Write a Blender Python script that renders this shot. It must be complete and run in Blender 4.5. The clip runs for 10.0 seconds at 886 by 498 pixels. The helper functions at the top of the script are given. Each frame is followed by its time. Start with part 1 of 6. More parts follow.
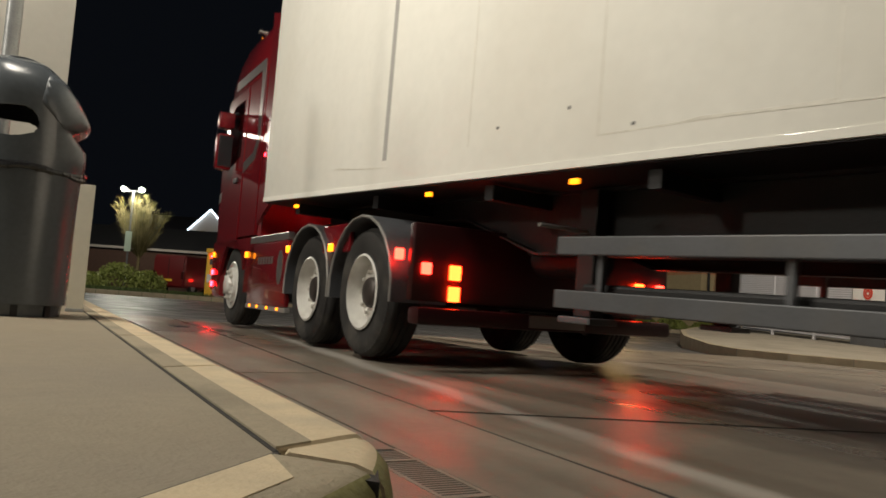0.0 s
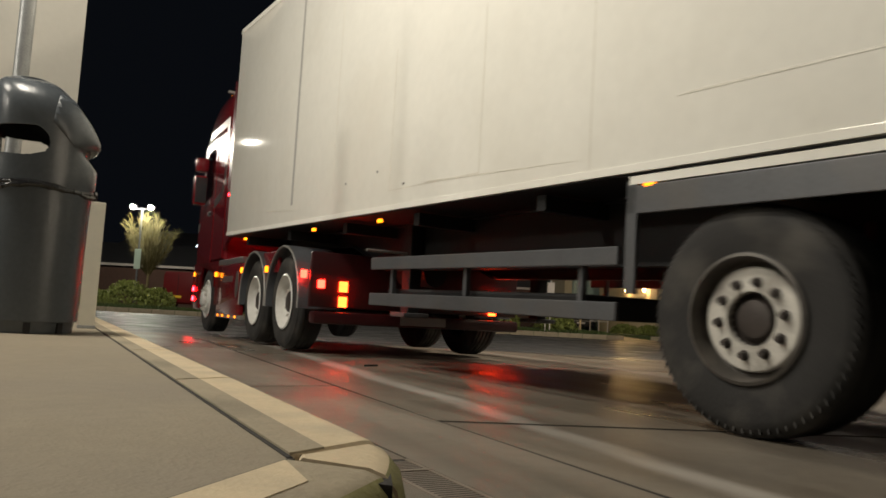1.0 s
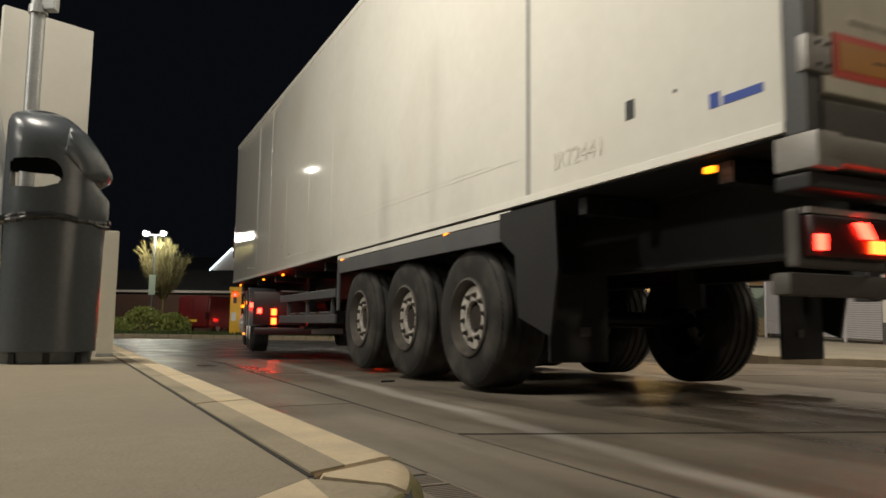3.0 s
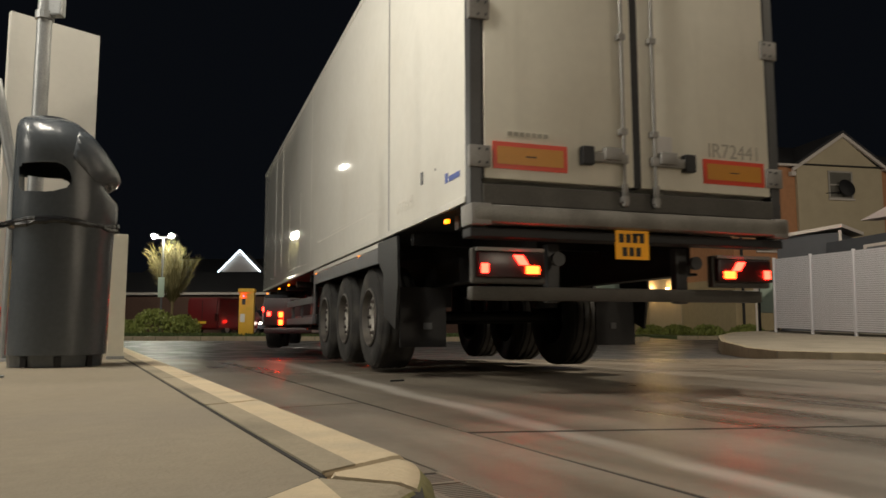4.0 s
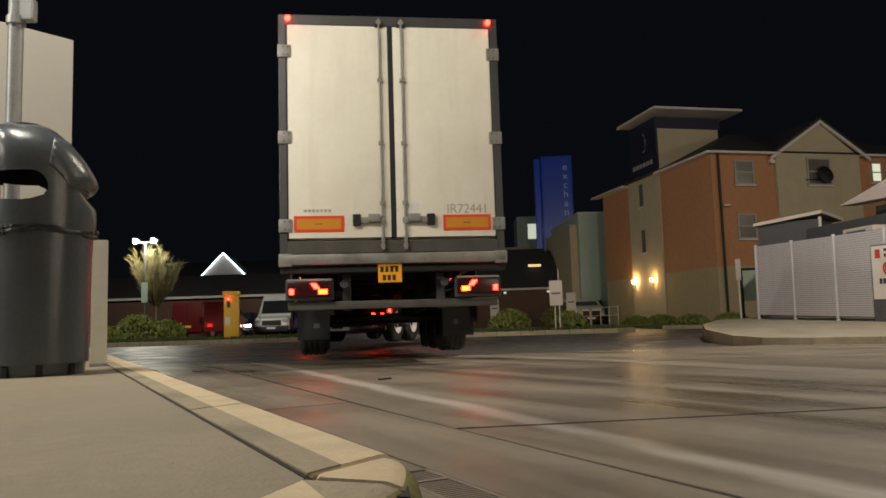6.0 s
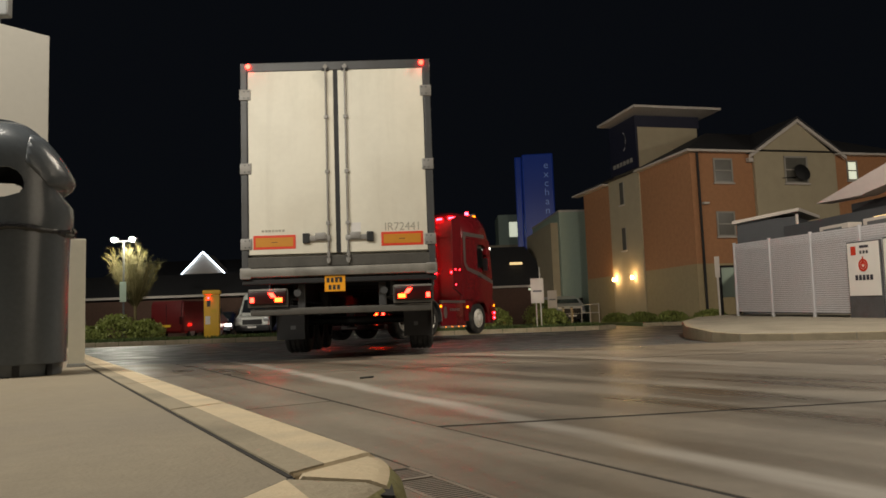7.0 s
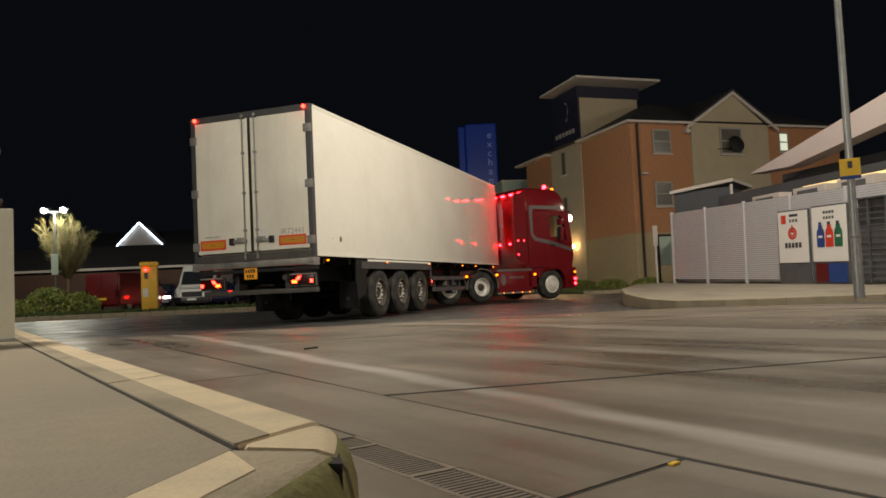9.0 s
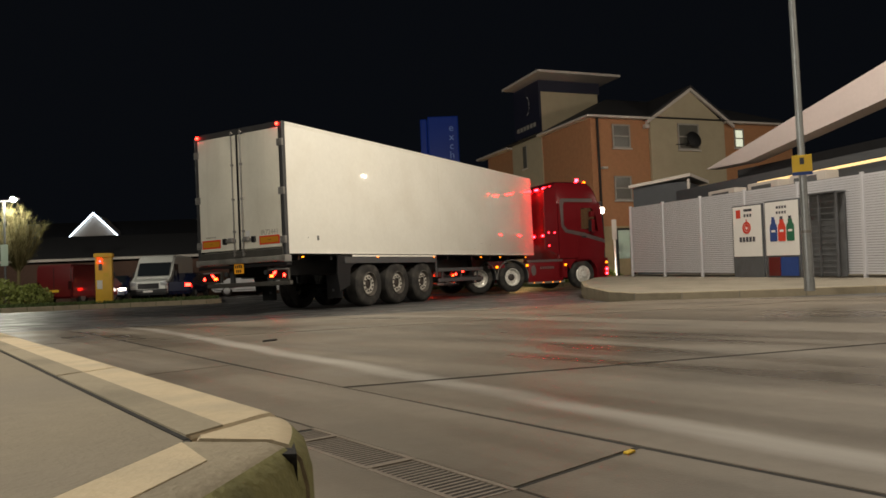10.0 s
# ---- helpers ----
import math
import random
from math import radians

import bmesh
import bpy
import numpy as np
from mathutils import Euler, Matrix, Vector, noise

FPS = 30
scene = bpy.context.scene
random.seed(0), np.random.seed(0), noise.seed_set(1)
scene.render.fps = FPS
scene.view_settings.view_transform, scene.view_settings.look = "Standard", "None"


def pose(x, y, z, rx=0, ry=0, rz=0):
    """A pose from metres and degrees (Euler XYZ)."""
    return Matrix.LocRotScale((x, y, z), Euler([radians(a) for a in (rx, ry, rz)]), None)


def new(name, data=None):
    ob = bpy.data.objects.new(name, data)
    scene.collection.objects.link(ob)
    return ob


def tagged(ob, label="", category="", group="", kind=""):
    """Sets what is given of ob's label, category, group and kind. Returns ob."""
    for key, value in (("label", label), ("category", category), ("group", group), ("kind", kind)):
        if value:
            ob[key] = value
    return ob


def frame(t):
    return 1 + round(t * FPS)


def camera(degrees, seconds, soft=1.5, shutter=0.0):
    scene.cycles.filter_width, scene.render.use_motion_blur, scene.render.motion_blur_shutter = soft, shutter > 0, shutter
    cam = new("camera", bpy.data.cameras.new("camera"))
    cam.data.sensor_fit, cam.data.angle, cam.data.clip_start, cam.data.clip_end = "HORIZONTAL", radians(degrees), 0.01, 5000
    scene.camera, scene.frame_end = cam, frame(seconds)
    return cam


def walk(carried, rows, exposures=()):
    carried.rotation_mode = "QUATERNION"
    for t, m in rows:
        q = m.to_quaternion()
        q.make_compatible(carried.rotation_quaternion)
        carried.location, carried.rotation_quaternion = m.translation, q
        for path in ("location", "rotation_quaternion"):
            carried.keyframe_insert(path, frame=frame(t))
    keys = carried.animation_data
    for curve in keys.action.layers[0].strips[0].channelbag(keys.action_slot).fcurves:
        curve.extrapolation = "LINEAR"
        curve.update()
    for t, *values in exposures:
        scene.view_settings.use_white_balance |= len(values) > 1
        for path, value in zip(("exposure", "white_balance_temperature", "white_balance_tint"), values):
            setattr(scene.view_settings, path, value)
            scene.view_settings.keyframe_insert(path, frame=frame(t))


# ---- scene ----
cam = camera(61.57, 10.0, soft=1.6, shutter=0.4)
PATH = [
    (0.0, pose(0.025, 0.021, 0.475, 94.172, -4.036, -0.137)),
    (0.5, pose(0.023, 0.008, 0.473, 94.715, -3.614, 0.400)),
    (1.0, pose(0.025, 0.005, 0.465, 95.109, -3.164, 0.544)),
    (1.5, pose(0.030, -0.001, 0.463, 95.332, -2.429, 0.879)),
    (2.0, pose(0.030, -0.004, 0.465, 95.626, -1.673, 1.305)),
    (3.5, pose(0.027, -0.009, 0.467, 96.092, -0.329, 1.951)),
    (4.0, pose(0.028, -0.011, 0.467, 95.941, 0.034, 2.353)),
    (4.5, pose(0.026, -0.011, 0.467, 95.748, 0.499, 2.699)),
    (5.0, pose(0.029, -0.012, 0.462, 95.630, 1.008, 2.648)),
    (5.5, pose(0.035, -0.009, 0.467, 95.687, 1.502, 2.064)),
    (7.0, pose(0.032, -0.001, 0.466, 95.491, 2.042, -0.066)),
    (7.5, pose(0.030, 0.000, 0.466, 95.097, 2.398, -0.653)),
    (8.0, pose(0.032, 0.007, 0.462, 94.419, 2.719, -1.471)),
    (8.5, pose(0.033, 0.015, 0.459, 93.604, 2.746, -2.756)),
    (9.0, pose(0.028, 0.012, 0.462, 93.014, 2.594, -4.363)),
    (9.5, pose(0.028, 0.017, 0.460, 92.658, 2.443, -5.936)),
    (10.0, pose(0.034, 0.016, 0.457, 92.320, 2.460, -7.334)),
]
walk(cam, PATH)
# t, x, y, z at the rear end, heading, pitch, roll of the trailer, and the tractor's turn against it
TRUCK = [
    (0.0, 7.103, -2.304, -0.090, 36.82, 1.30, -0.14, -7.5),
    (0.5, 6.259, -1.470, -0.062, 35.23, 1.00, -0.27, -6.1),
    (1.0, 5.422, -0.582, -0.012, 33.60, 0.75, -0.36, -4.5),
    (1.5, 4.712, 0.395, 0.000, 32.42, 0.59, -0.45, -4.3),
    (2.0, 4.043, 1.397, 0.003, 31.26, 0.47, -0.45, -5.0),
    (2.5, 3.276, 2.440, 0.014, 29.25, 0.32, -0.28, -5.3),
    (3.0, 2.506, 3.459, 0.027, 26.79, 0.14, -0.10, -8.5),
    (3.5, 1.805, 4.401, 0.033, 24.17, 0.01, -0.10, -11.9),
    (4.0, 1.212, 5.301, 0.038, 21.63, -0.12, -0.10, -13.3),
    (4.5, 0.627, 6.199, 0.050, 18.59, -0.22, -0.07, -14.9),
    (5.0, 0.107, 6.998, 0.058, 15.24, -0.25, -0.02, -16.0),
    (5.5, -0.327, 7.758, 0.054, 12.25, -0.25, 0.02, -19.0),
    (6.0, -0.690, 8.454, 0.041, 8.90, -0.22, 0.03, -23.4),
    (6.5, -1.009, 9.141, 0.023, 5.23, -0.19, 0.03, -28.3),
    (7.0, -1.312, 9.872, 0.002, 1.25, -0.16, 0.02, -33.0),
    (7.5, -1.627, 10.702, -0.025, -2.98, -0.08, -0.00, -36.8),
    (8.0, -1.967, 11.678, -0.055, -8.70, 0.01, -0.04, -39.7),
    (8.5, -2.241, 12.812, -0.080, -15.71, 0.07, -0.10, -40.8),
    (9.0, -2.401, 14.008, -0.095, -23.12, 0.12, -0.17, -40.3),
    (9.5, -2.397, 15.223, -0.104, -30.21, 0.17, -0.23, -38.5),
    (10.0, -2.216, 16.471, -0.112, -37.00, 0.23, -0.27, -35.8),
]

# ---- world and light ----
world = bpy.data.worlds.new("night")
scene.world = world
world.use_nodes = True
wn = world.node_tree.nodes
wn["Background"].inputs[0].default_value = (0.12, 0.145, 0.20, 1)
wn["Background"].inputs[1].default_value = 0.022
scene.view_settings.exposure = 0.0


def area_lamp(name, x, y, z, power, size, colour, tilt, turn):
    d = bpy.data.lights.new(name, "AREA")
    d.energy, d.size, d.color = power, size, colour
    ob = new(name, d)
    ob.matrix_world = pose(x, y, z, tilt, 0, turn)
    return ob


def point_lamp(name, x, y, z, power, radius, colour):
    d = bpy.data.lights.new(name, "POINT")
    d.energy, d.shadow_soft_size, d.color = power, radius, colour
    ob = new(name, d)
    ob.location = (x, y, z)
    return ob


WARM = (1.0, 0.855, 0.66)
COOL = (1.0, 0.93, 0.80)
# the filling station's canopy lights, inferred unseen beside and behind the camera
for lx, ly, lz, lp, tone in ((-7.0, 2.5, 6.3, 900, COOL), (-13.0, -2.5, 5.8, 1300, COOL), (-3.0, 3.0, 5.6, 800, COOL),
                             # the right-hand pair is added to brighten the yard and the lorry's side
                             (15.0, 2.5, 9.2, 900, WARM), (14.0, -12.0, 5.6, 1700, WARM)):
    point_lamp("canopy_light", lx, ly, lz, lp, 0.45, tone)
area_lamp("lamp_post_light", 6.75, 10.05, 10.28, 1650, 0.5, (1.0, 0.88, 0.71), 39, 14)
# unseen: a street lamp inferred over the verge, one added to brighten the hotel
point_lamp("street_light", -18.5, 29.0, 7.6, 1800, 0.10, (1.0, 0.93, 0.78))
point_lamp("street_light", 24.0, 22.0, 8.0, 900, 0.2, (1.0, 0.88, 0.71))
point_lamp("car_park_light", -17.9, 40.8, 5.30, 560, 0.2, (1.0, 0.97, 0.80))
point_lamp("car_park_light", -16.9, 40.8, 5.30, 560, 0.2, (1.0, 0.97, 0.80))
point_lamp("hotel_wall_light", 9.62, 41.25, 2.42, 85, 0.06, (1.0, 0.62, 0.25))
point_lamp("hotel_wall_light", 10.10, 39.28, 2.40, 85, 0.06, (1.0, 0.62, 0.25))


# ---- materials ----
def mat(name, col, rough=0.6, metal=0.0, var=0.12, scale=3.0, bump=0.0, bscale=60.0, dirt=None, damt=0.0, dscale=1.2,
        rvar=0.0, coat=0.0, spec=0.5):
    """Principled surface whose colour varies at two scales, with fine relief and stains."""
    m = bpy.data.materials.new(name)
    m.use_nodes = True
    nt = m.node_tree
    n, l = nt.nodes, nt.links
    b = n["Principled BSDF"]
    b.inputs["Roughness"].default_value = rough
    b.inputs["Metallic"].default_value = metal
    b.inputs["Coat Weight"].default_value = coat
    b.inputs["Specular IOR Level"].default_value = spec
    tc = n.new("ShaderNodeTexCoord")

    def noise_node(sc, detail=4.0):
        t = n.new("ShaderNodeTexNoise")
        t.inputs["Scale"].default_value = sc
        t.inputs["Detail"].default_value = detail
        l.new(tc.outputs["Object"], t.inputs["Vector"])
        return t
    big, small = noise_node(scale), noise_node(scale * 14)
    add = n.new("ShaderNodeMath")
    add.operation = "ADD"
    l.new(big.outputs["Fac"], add.inputs[0])
    l.new(small.outputs["Fac"], add.inputs[1])
    rng = n.new("ShaderNodeMapRange")
    rng.inputs["From Min"].default_value, rng.inputs["From Max"].default_value = 0.6, 1.4
    rng.inputs["To Min"].default_value, rng.inputs["To Max"].default_value = 1 - var, 1 + var
    l.new(add.outputs[0], rng.inputs["Value"])
    mul = n.new("ShaderNodeMix")
    mul.data_type, mul.blend_type = "RGBA", "MULTIPLY"
    mul.inputs["Factor"].default_value = 1.0
    mul.inputs["A"].default_value = (*col, 1)
    l.new(rng.outputs["Result"], mul.inputs["B"])
    out = mul.outputs["Result"]
    if dirt:
        dn = noise_node(dscale, 8.0)
        dr = n.new("ShaderNodeMapRange")
        dr.inputs["From Min"].default_value, dr.inputs["From Max"].default_value = 0.48, 0.72
        dr.inputs["To Max"].default_value = damt
        l.new(dn.outputs["Fac"], dr.inputs["Value"])
        mx = n.new("ShaderNodeMix")
        mx.data_type = "RGBA"
        mx.inputs["B"].default_value = (*dirt, 1)
        l.new(out, mx.inputs["A"])
        l.new(dr.outputs["Result"], mx.inputs["Factor"])
        out = mx.outputs["Result"]
    l.new(out, b.inputs["Base Color"])
    if rvar:
        rn = noise_node(scale * 0.7, 6.0)
        rr = n.new("ShaderNodeMapRange")
        rr.inputs["From Min"].default_value, rr.inputs["From Max"].default_value = 0.35, 0.65
        rr.inputs["To Min"].default_value, rr.inputs["To Max"].default_value = max(0.03, rough - rvar), min(1, rough + rvar)
        l.new(rn.outputs["Fac"], rr.inputs["Value"])
        l.new(rr.outputs["Result"], b.inputs["Roughness"])
    if bump:
        bn = noise_node(bscale, 5.0)
        bp = n.new("ShaderNodeBump")
        bp.inputs["Strength"].default_value = bump
        bp.inputs["Distance"].default_value = 0.01
        l.new(bn.outputs["Fac"], bp.inputs["Height"])
        l.new(bp.outputs["Normal"], b.inputs["Normal"])
    return m


def glow(name, col, strength):
    m = bpy.data.materials.new(name)
    m.use_nodes = True
    b = m.node_tree.nodes["Principled BSDF"]
    b.inputs["Base Color"].default_value = (*col, 1)
    b.inputs["Emission Color"].default_value = (*col, 1)
    b.inputs["Emission Strength"].default_value = strength
    b.inputs["Roughness"].default_value = 0.3
    return m


def glass(name, tint=(0.02, 0.025, 0.03)):
    m = bpy.data.materials.new(name)
    m.use_nodes = True
    b = m.node_tree.nodes["Principled BSDF"]
    b.inputs["Base Color"].default_value = (*tint, 1)
    b.inputs["Roughness"].default_value = 0.05
    b.inputs["Coat Weight"].default_value = 0.5
    return m


def clear_glass(name, tint=(0.75, 0.8, 0.8)):
    m = bpy.data.materials.new(name)
    m.use_nodes = True
    b = m.node_tree.nodes["Principled BSDF"]
    b.inputs["Base Color"].default_value = (*tint, 1)
    b.inputs["Roughness"].default_value = 0.02
    b.inputs["IOR"].default_value = 1.12
    b.inputs["Transmission Weight"].default_value = 1.0
    return m


def streaked(m, dirt, amount, scale):
    """Rain-drawn grime: long thin runs down the surface, mixed over the paint."""
    nt = m.node_tree
    n, l = nt.nodes, nt.links
    p = n["Principled BSDF"]
    src = p.inputs["Base Color"].links[0].from_socket
    tc = n.new("ShaderNodeTexCoord")
    mp = n.new("ShaderNodeMapping")
    mp.inputs["Scale"].default_value = scale
    l.new(tc.outputs["Object"], mp.inputs["Vector"])
    runs = n.new("ShaderNodeTexNoise")
    runs.inputs["Scale"].default_value, runs.inputs["Detail"].default_value = 1.0, 6.0
    l.new(mp.outputs["Vector"], runs.inputs["Vector"])
    rr = n.new("ShaderNodeMapRange")
    rr.inputs["From Min"].default_value, rr.inputs["From Max"].default_value = 0.52, 0.78
    rr.inputs["To Max"].default_value = amount
    l.new(runs.outputs["Fac"], rr.inputs["Value"])
    mx = n.new("ShaderNodeMix")
    mx.data_type = "RGBA"
    mx.inputs["B"].default_value = (*dirt, 1)
    l.new(rr.outputs["Result"], mx.inputs["Factor"])
    l.new(src, mx.inputs["A"])
    l.new(mx.outputs["Result"], p.inputs["Base Color"])
    return m


def worn_concrete(name):
    """Concrete with wheel lanes drawn out along the way of travel: paler polish, darker damp, and fine grain."""
    m = mat(name, (0.185, 0.158, 0.125), 0.45, var=0.14, scale=1.1, bump=0.16, bscale=110, dirt=(0.095, 0.083, 0.068), damt=0.85, dscale=0.8)
    nt = m.node_tree
    n, l = nt.nodes, nt.links
    p = n["Principled BSDF"]
    src = p.inputs["Base Color"].links[0].from_socket
    tc = n.new("ShaderNodeTexCoord")
    mp = n.new("ShaderNodeMapping")
    mp.vector_type = "TEXTURE"
    mp.inputs["Rotation"].default_value = (0, 0, radians(31))
    mp.inputs["Scale"].default_value = (0.42, 6.0, 1.0)
    l.new(tc.outputs["Object"], mp.inputs["Vector"])
    lane = n.new("ShaderNodeTexNoise")
    lane.inputs["Scale"].default_value, lane.inputs["Detail"].default_value, lane.inputs["Distortion"].default_value = 0.9, 5.0, 0.25
    l.new(mp.outputs["Vector"], lane.inputs["Vector"])
    ramp = n.new("ShaderNodeValToRGB")
    e = ramp.color_ramp.elements
    e[0].position, e[0].color = 0.36, (0.66, 0.64, 0.62, 1)
    e[1].position, e[1].color = 0.68, (1.42, 1.43, 1.44, 1)
    k = ramp.color_ramp.elements.new(0.48)
    k.color = (0.92, 0.91, 0.90, 1)
    k = ramp.color_ramp.elements.new(0.57)
    k.color = (1.06, 1.06, 1.06, 1)
    l.new(lane.outputs["Fac"], ramp.inputs["Fac"])
    mul = n.new("ShaderNodeMix")
    mul.data_type, mul.blend_type = "RGBA", "MULTIPLY"
    mul.inputs["Factor"].default_value = 1.0
    l.new(src, mul.inputs["A"])
    l.new(ramp.outputs["Color"], mul.inputs["B"])
    # pale scrape marks that run along the lane
    grain = n.new("ShaderNodeTexNoise")
    grain.inputs["Scale"].default_value, grain.inputs["Detail"].default_value = 1.3, 7.0
    l.new(tc.outputs["Object"], grain.inputs["Vector"])
    across = n.new("ShaderNodeVectorMath")
    across.operation = "DOT_PRODUCT"
    across.inputs[1].default_value = (0.912, 0.410, 0.0)
    l.new(tc.outputs["Object"], across.inputs[0])
    shift = n.new("ShaderNodeMath")
    shift.operation = "MULTIPLY_ADD"
    shift.inputs[1].default_value = 0.16
    l.new(grain.outputs["Fac"], shift.inputs[0])
    l.new(across.outputs["Value"], shift.inputs[2])
    out = mul.outputs["Result"]
    for centre, half, low, high, top in ((1.84, 0.11, 0.34, 0.54, 0.85), (4.90, 0.24, 0.46, 0.66, 0.4)):
        off = n.new("ShaderNodeMath")
        off.operation = "SUBTRACT"
        off.inputs[1].default_value = centre
        l.new(shift.outputs[0], off.inputs[0])
        size = n.new("ShaderNodeMath")
        size.operation = "ABSOLUTE"
        l.new(off.outputs[0], size.inputs[0])
        band = n.new("ShaderNodeMapRange")
        band.inputs["From Min"].default_value, band.inputs["From Max"].default_value = half, half * 0.3
        l.new(size.outputs[0], band.inputs["Value"])
        gaps = n.new("ShaderNodeMapRange")
        gaps.inputs["From Min"].default_value, gaps.inputs["From Max"].default_value = low, high
        gaps.inputs["To Max"].default_value = top
        l.new(lane.outputs["Fac"], gaps.inputs["Value"])
        both = n.new("ShaderNodeMath")
        both.operation = "MULTIPLY"
        l.new(band.outputs["Result"], both.inputs[0])
        l.new(gaps.outputs["Result"], both.inputs[1])
        mx = n.new("ShaderNodeMix")
        mx.data_type = "RGBA"
        mx.inputs["B"].default_value = (0.42, 0.39, 0.35, 1)
        l.new(both.outputs[0], mx.inputs["Factor"])
        l.new(out, mx.inputs["A"])
        out = mx.outputs["Result"]
    l.new(out, p.inputs["Base Color"])
    wet = n.new("ShaderNodeTexNoise")
    wet.inputs["Scale"].default_value, wet.inputs["Detail"].default_value = 0.55, 6.0
    l.new(tc.outputs["Object"], wet.inputs["Vector"])
    add = n.new("ShaderNodeMath")
    add.operation = "ADD"
    l.new(wet.outputs["Fac"], add.inputs[0])
    l.new(lane.outputs["Fac"], add.inputs[1])
    rr = n.new("ShaderNodeMapRange")
    rr.inputs["From Min"].default_value, rr.inputs["From Max"].default_value = 0.8, 1.2
    rr.inputs["To Min"].default_value, rr.inputs["To Max"].default_value = 0.27, 0.60
    l.new(add.outputs[0], rr.inputs["Value"])
    # a wet patch with a ragged edge where water stands in the lane
    near = n.new("ShaderNodeVectorMath")
    near.operation = "DISTANCE"
    near.inputs[1].default_value = (1.75, 4.3, 0.0)
    l.new(tc.outputs["Object"], near.inputs[0])
    ragged = n.new("ShaderNodeMath")
    ragged.operation = "MULTIPLY_ADD"
    ragged.inputs[1].default_value = 3.2
    l.new(lane.outputs["Fac"], ragged.inputs[0])
    l.new(near.outputs["Value"], ragged.inputs[2])
    pool = n.new("ShaderNodeMapRange")
    pool.inputs["From Min"].default_value, pool.inputs["From Max"].default_value = 2.45, 1.75
    l.new(ragged.outputs[0], pool.inputs["Value"])
    rmix = n.new("ShaderNodeMix")
    rmix.data_type = "FLOAT"
    rmix.inputs["B"].default_value = 0.17
    l.new(pool.outputs["Result"], rmix.inputs["Factor"])
    l.new(rr.outputs["Result"], rmix.inputs["A"])
    l.new(rmix.outputs["Result"], p.inputs["Roughness"])
    # darkened as well, painting in the lorry's dark underside mirrored there
    damp = n.new("ShaderNodeMix")
    damp.data_type, damp.blend_type = "RGBA", "MULTIPLY"
    damp.inputs["B"].default_value = (0.74, 0.72, 0.70, 1)
    l.new(pool.outputs["Result"], damp.inputs["Factor"])
    l.new(out, damp.inputs["A"])
    l.new(damp.outputs["Result"], p.inputs["Base Color"])
    return m


CONC = worn_concrete("forecourt_concrete")
PAVE = mat("pavement_concrete", (0.25, 0.211, 0.150), 0.8, var=0.12, scale=2.0, bump=0.35, bscale=120, dirt=(0.22, 0.19, 0.15), damt=0.5, dscale=1.5)
GREYPAVE = mat("worn_grey_pavement", (0.25, 0.225, 0.18), 0.8, var=0.15, scale=2.0, bump=0.35, bscale=120, dirt=(0.12, 0.105, 0.085), damt=0.6, dscale=1.2)
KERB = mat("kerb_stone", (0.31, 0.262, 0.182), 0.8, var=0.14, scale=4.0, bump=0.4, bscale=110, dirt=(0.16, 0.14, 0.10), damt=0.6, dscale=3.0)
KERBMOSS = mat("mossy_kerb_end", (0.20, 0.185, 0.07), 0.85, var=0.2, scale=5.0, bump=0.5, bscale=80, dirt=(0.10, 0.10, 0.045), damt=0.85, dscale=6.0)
PALEKERB = mat("pale_cream_kerb", (0.56, 0.455, 0.30), 0.75, var=0.1, scale=5.0, bump=0.3, bscale=120, dirt=(0.36, 0.31, 0.23), damt=0.6, dscale=6.0)
JOINT = mat("joint_sealant", (0.014, 0.012, 0.010), 0.75, var=0.3, scale=9.0, bump=0.4, bscale=60)
ASPH = mat("asphalt", (0.075, 0.075, 0.075), 0.5, var=0.25, scale=2.0, bump=0.5, bscale=140, rvar=0.22)
GRASS = mat("grass", (0.06, 0.09, 0.025), 0.9, var=0.4, scale=4.0, bump=0.6, bscale=40)
IRON = mat("cast_iron", (0.21, 0.175, 0.14), 0.6, 0.2, var=0.3, scale=12.0, bump=0.3, bscale=80)
WHITEGRP = mat("white_trailer_panel", (0.80, 0.785, 0.72), 0.04, spec=0.2, var=0.04, scale=0.8, bump=0.005, bscale=3, dirt=(0.66, 0.62, 0.53), damt=0.3, dscale=0.9, coat=0.0)
DOORWHITE = mat("white_trailer_door", (0.82, 0.785, 0.67), 0.5, var=0.04, scale=0.9, bump=0.03, bscale=6, dirt=(0.60, 0.55, 0.44), damt=0.35, dscale=1.1)
streaked(DOORWHITE, (0.50, 0.46, 0.37), 0.22, (6.0, 6.0, 0.7))
streaked(WHITEGRP, (0.62, 0.59, 0.51), 0.12, (2.0, 2.0, 0.5))
BUFFER = mat("scuffed_buffer", (0.24, 0.23, 0.205), 0.5, 0.2, var=0.2, scale=5.0, dirt=(0.08, 0.07, 0.06), damt=0.7, dscale=3)
DULLSTEEL = mat("road_grimed_steel", (0.085, 0.08, 0.07), 0.55, 0.2, var=0.25, scale=5.0, dirt=(0.05, 0.045, 0.04), damt=0.7, dscale=3)
ALU = mat("dull_aluminium", (0.27, 0.26, 0.245), 0.5, 0.3, var=0.15, scale=5.0, bump=0.1, dirt=(0.2, 0.18, 0.15), damt=0.6, dscale=4)
STEELGREY = mat("grey_painted_steel", (0.10, 0.105, 0.115), 0.45, 0.2, var=0.2, scale=4.0, bump=0.1, dirt=(0.05, 0.045, 0.04), damt=0.6, dscale=3)
# guard colour is set darker to carry the shade under the trailer
GUARD = mat("aluminium_side_guard", (0.105, 0.108, 0.115), 0.5, 0.4, var=0.15, scale=4.0, dirt=(0.12, 0.11, 0.10), damt=0.6, dscale=3)
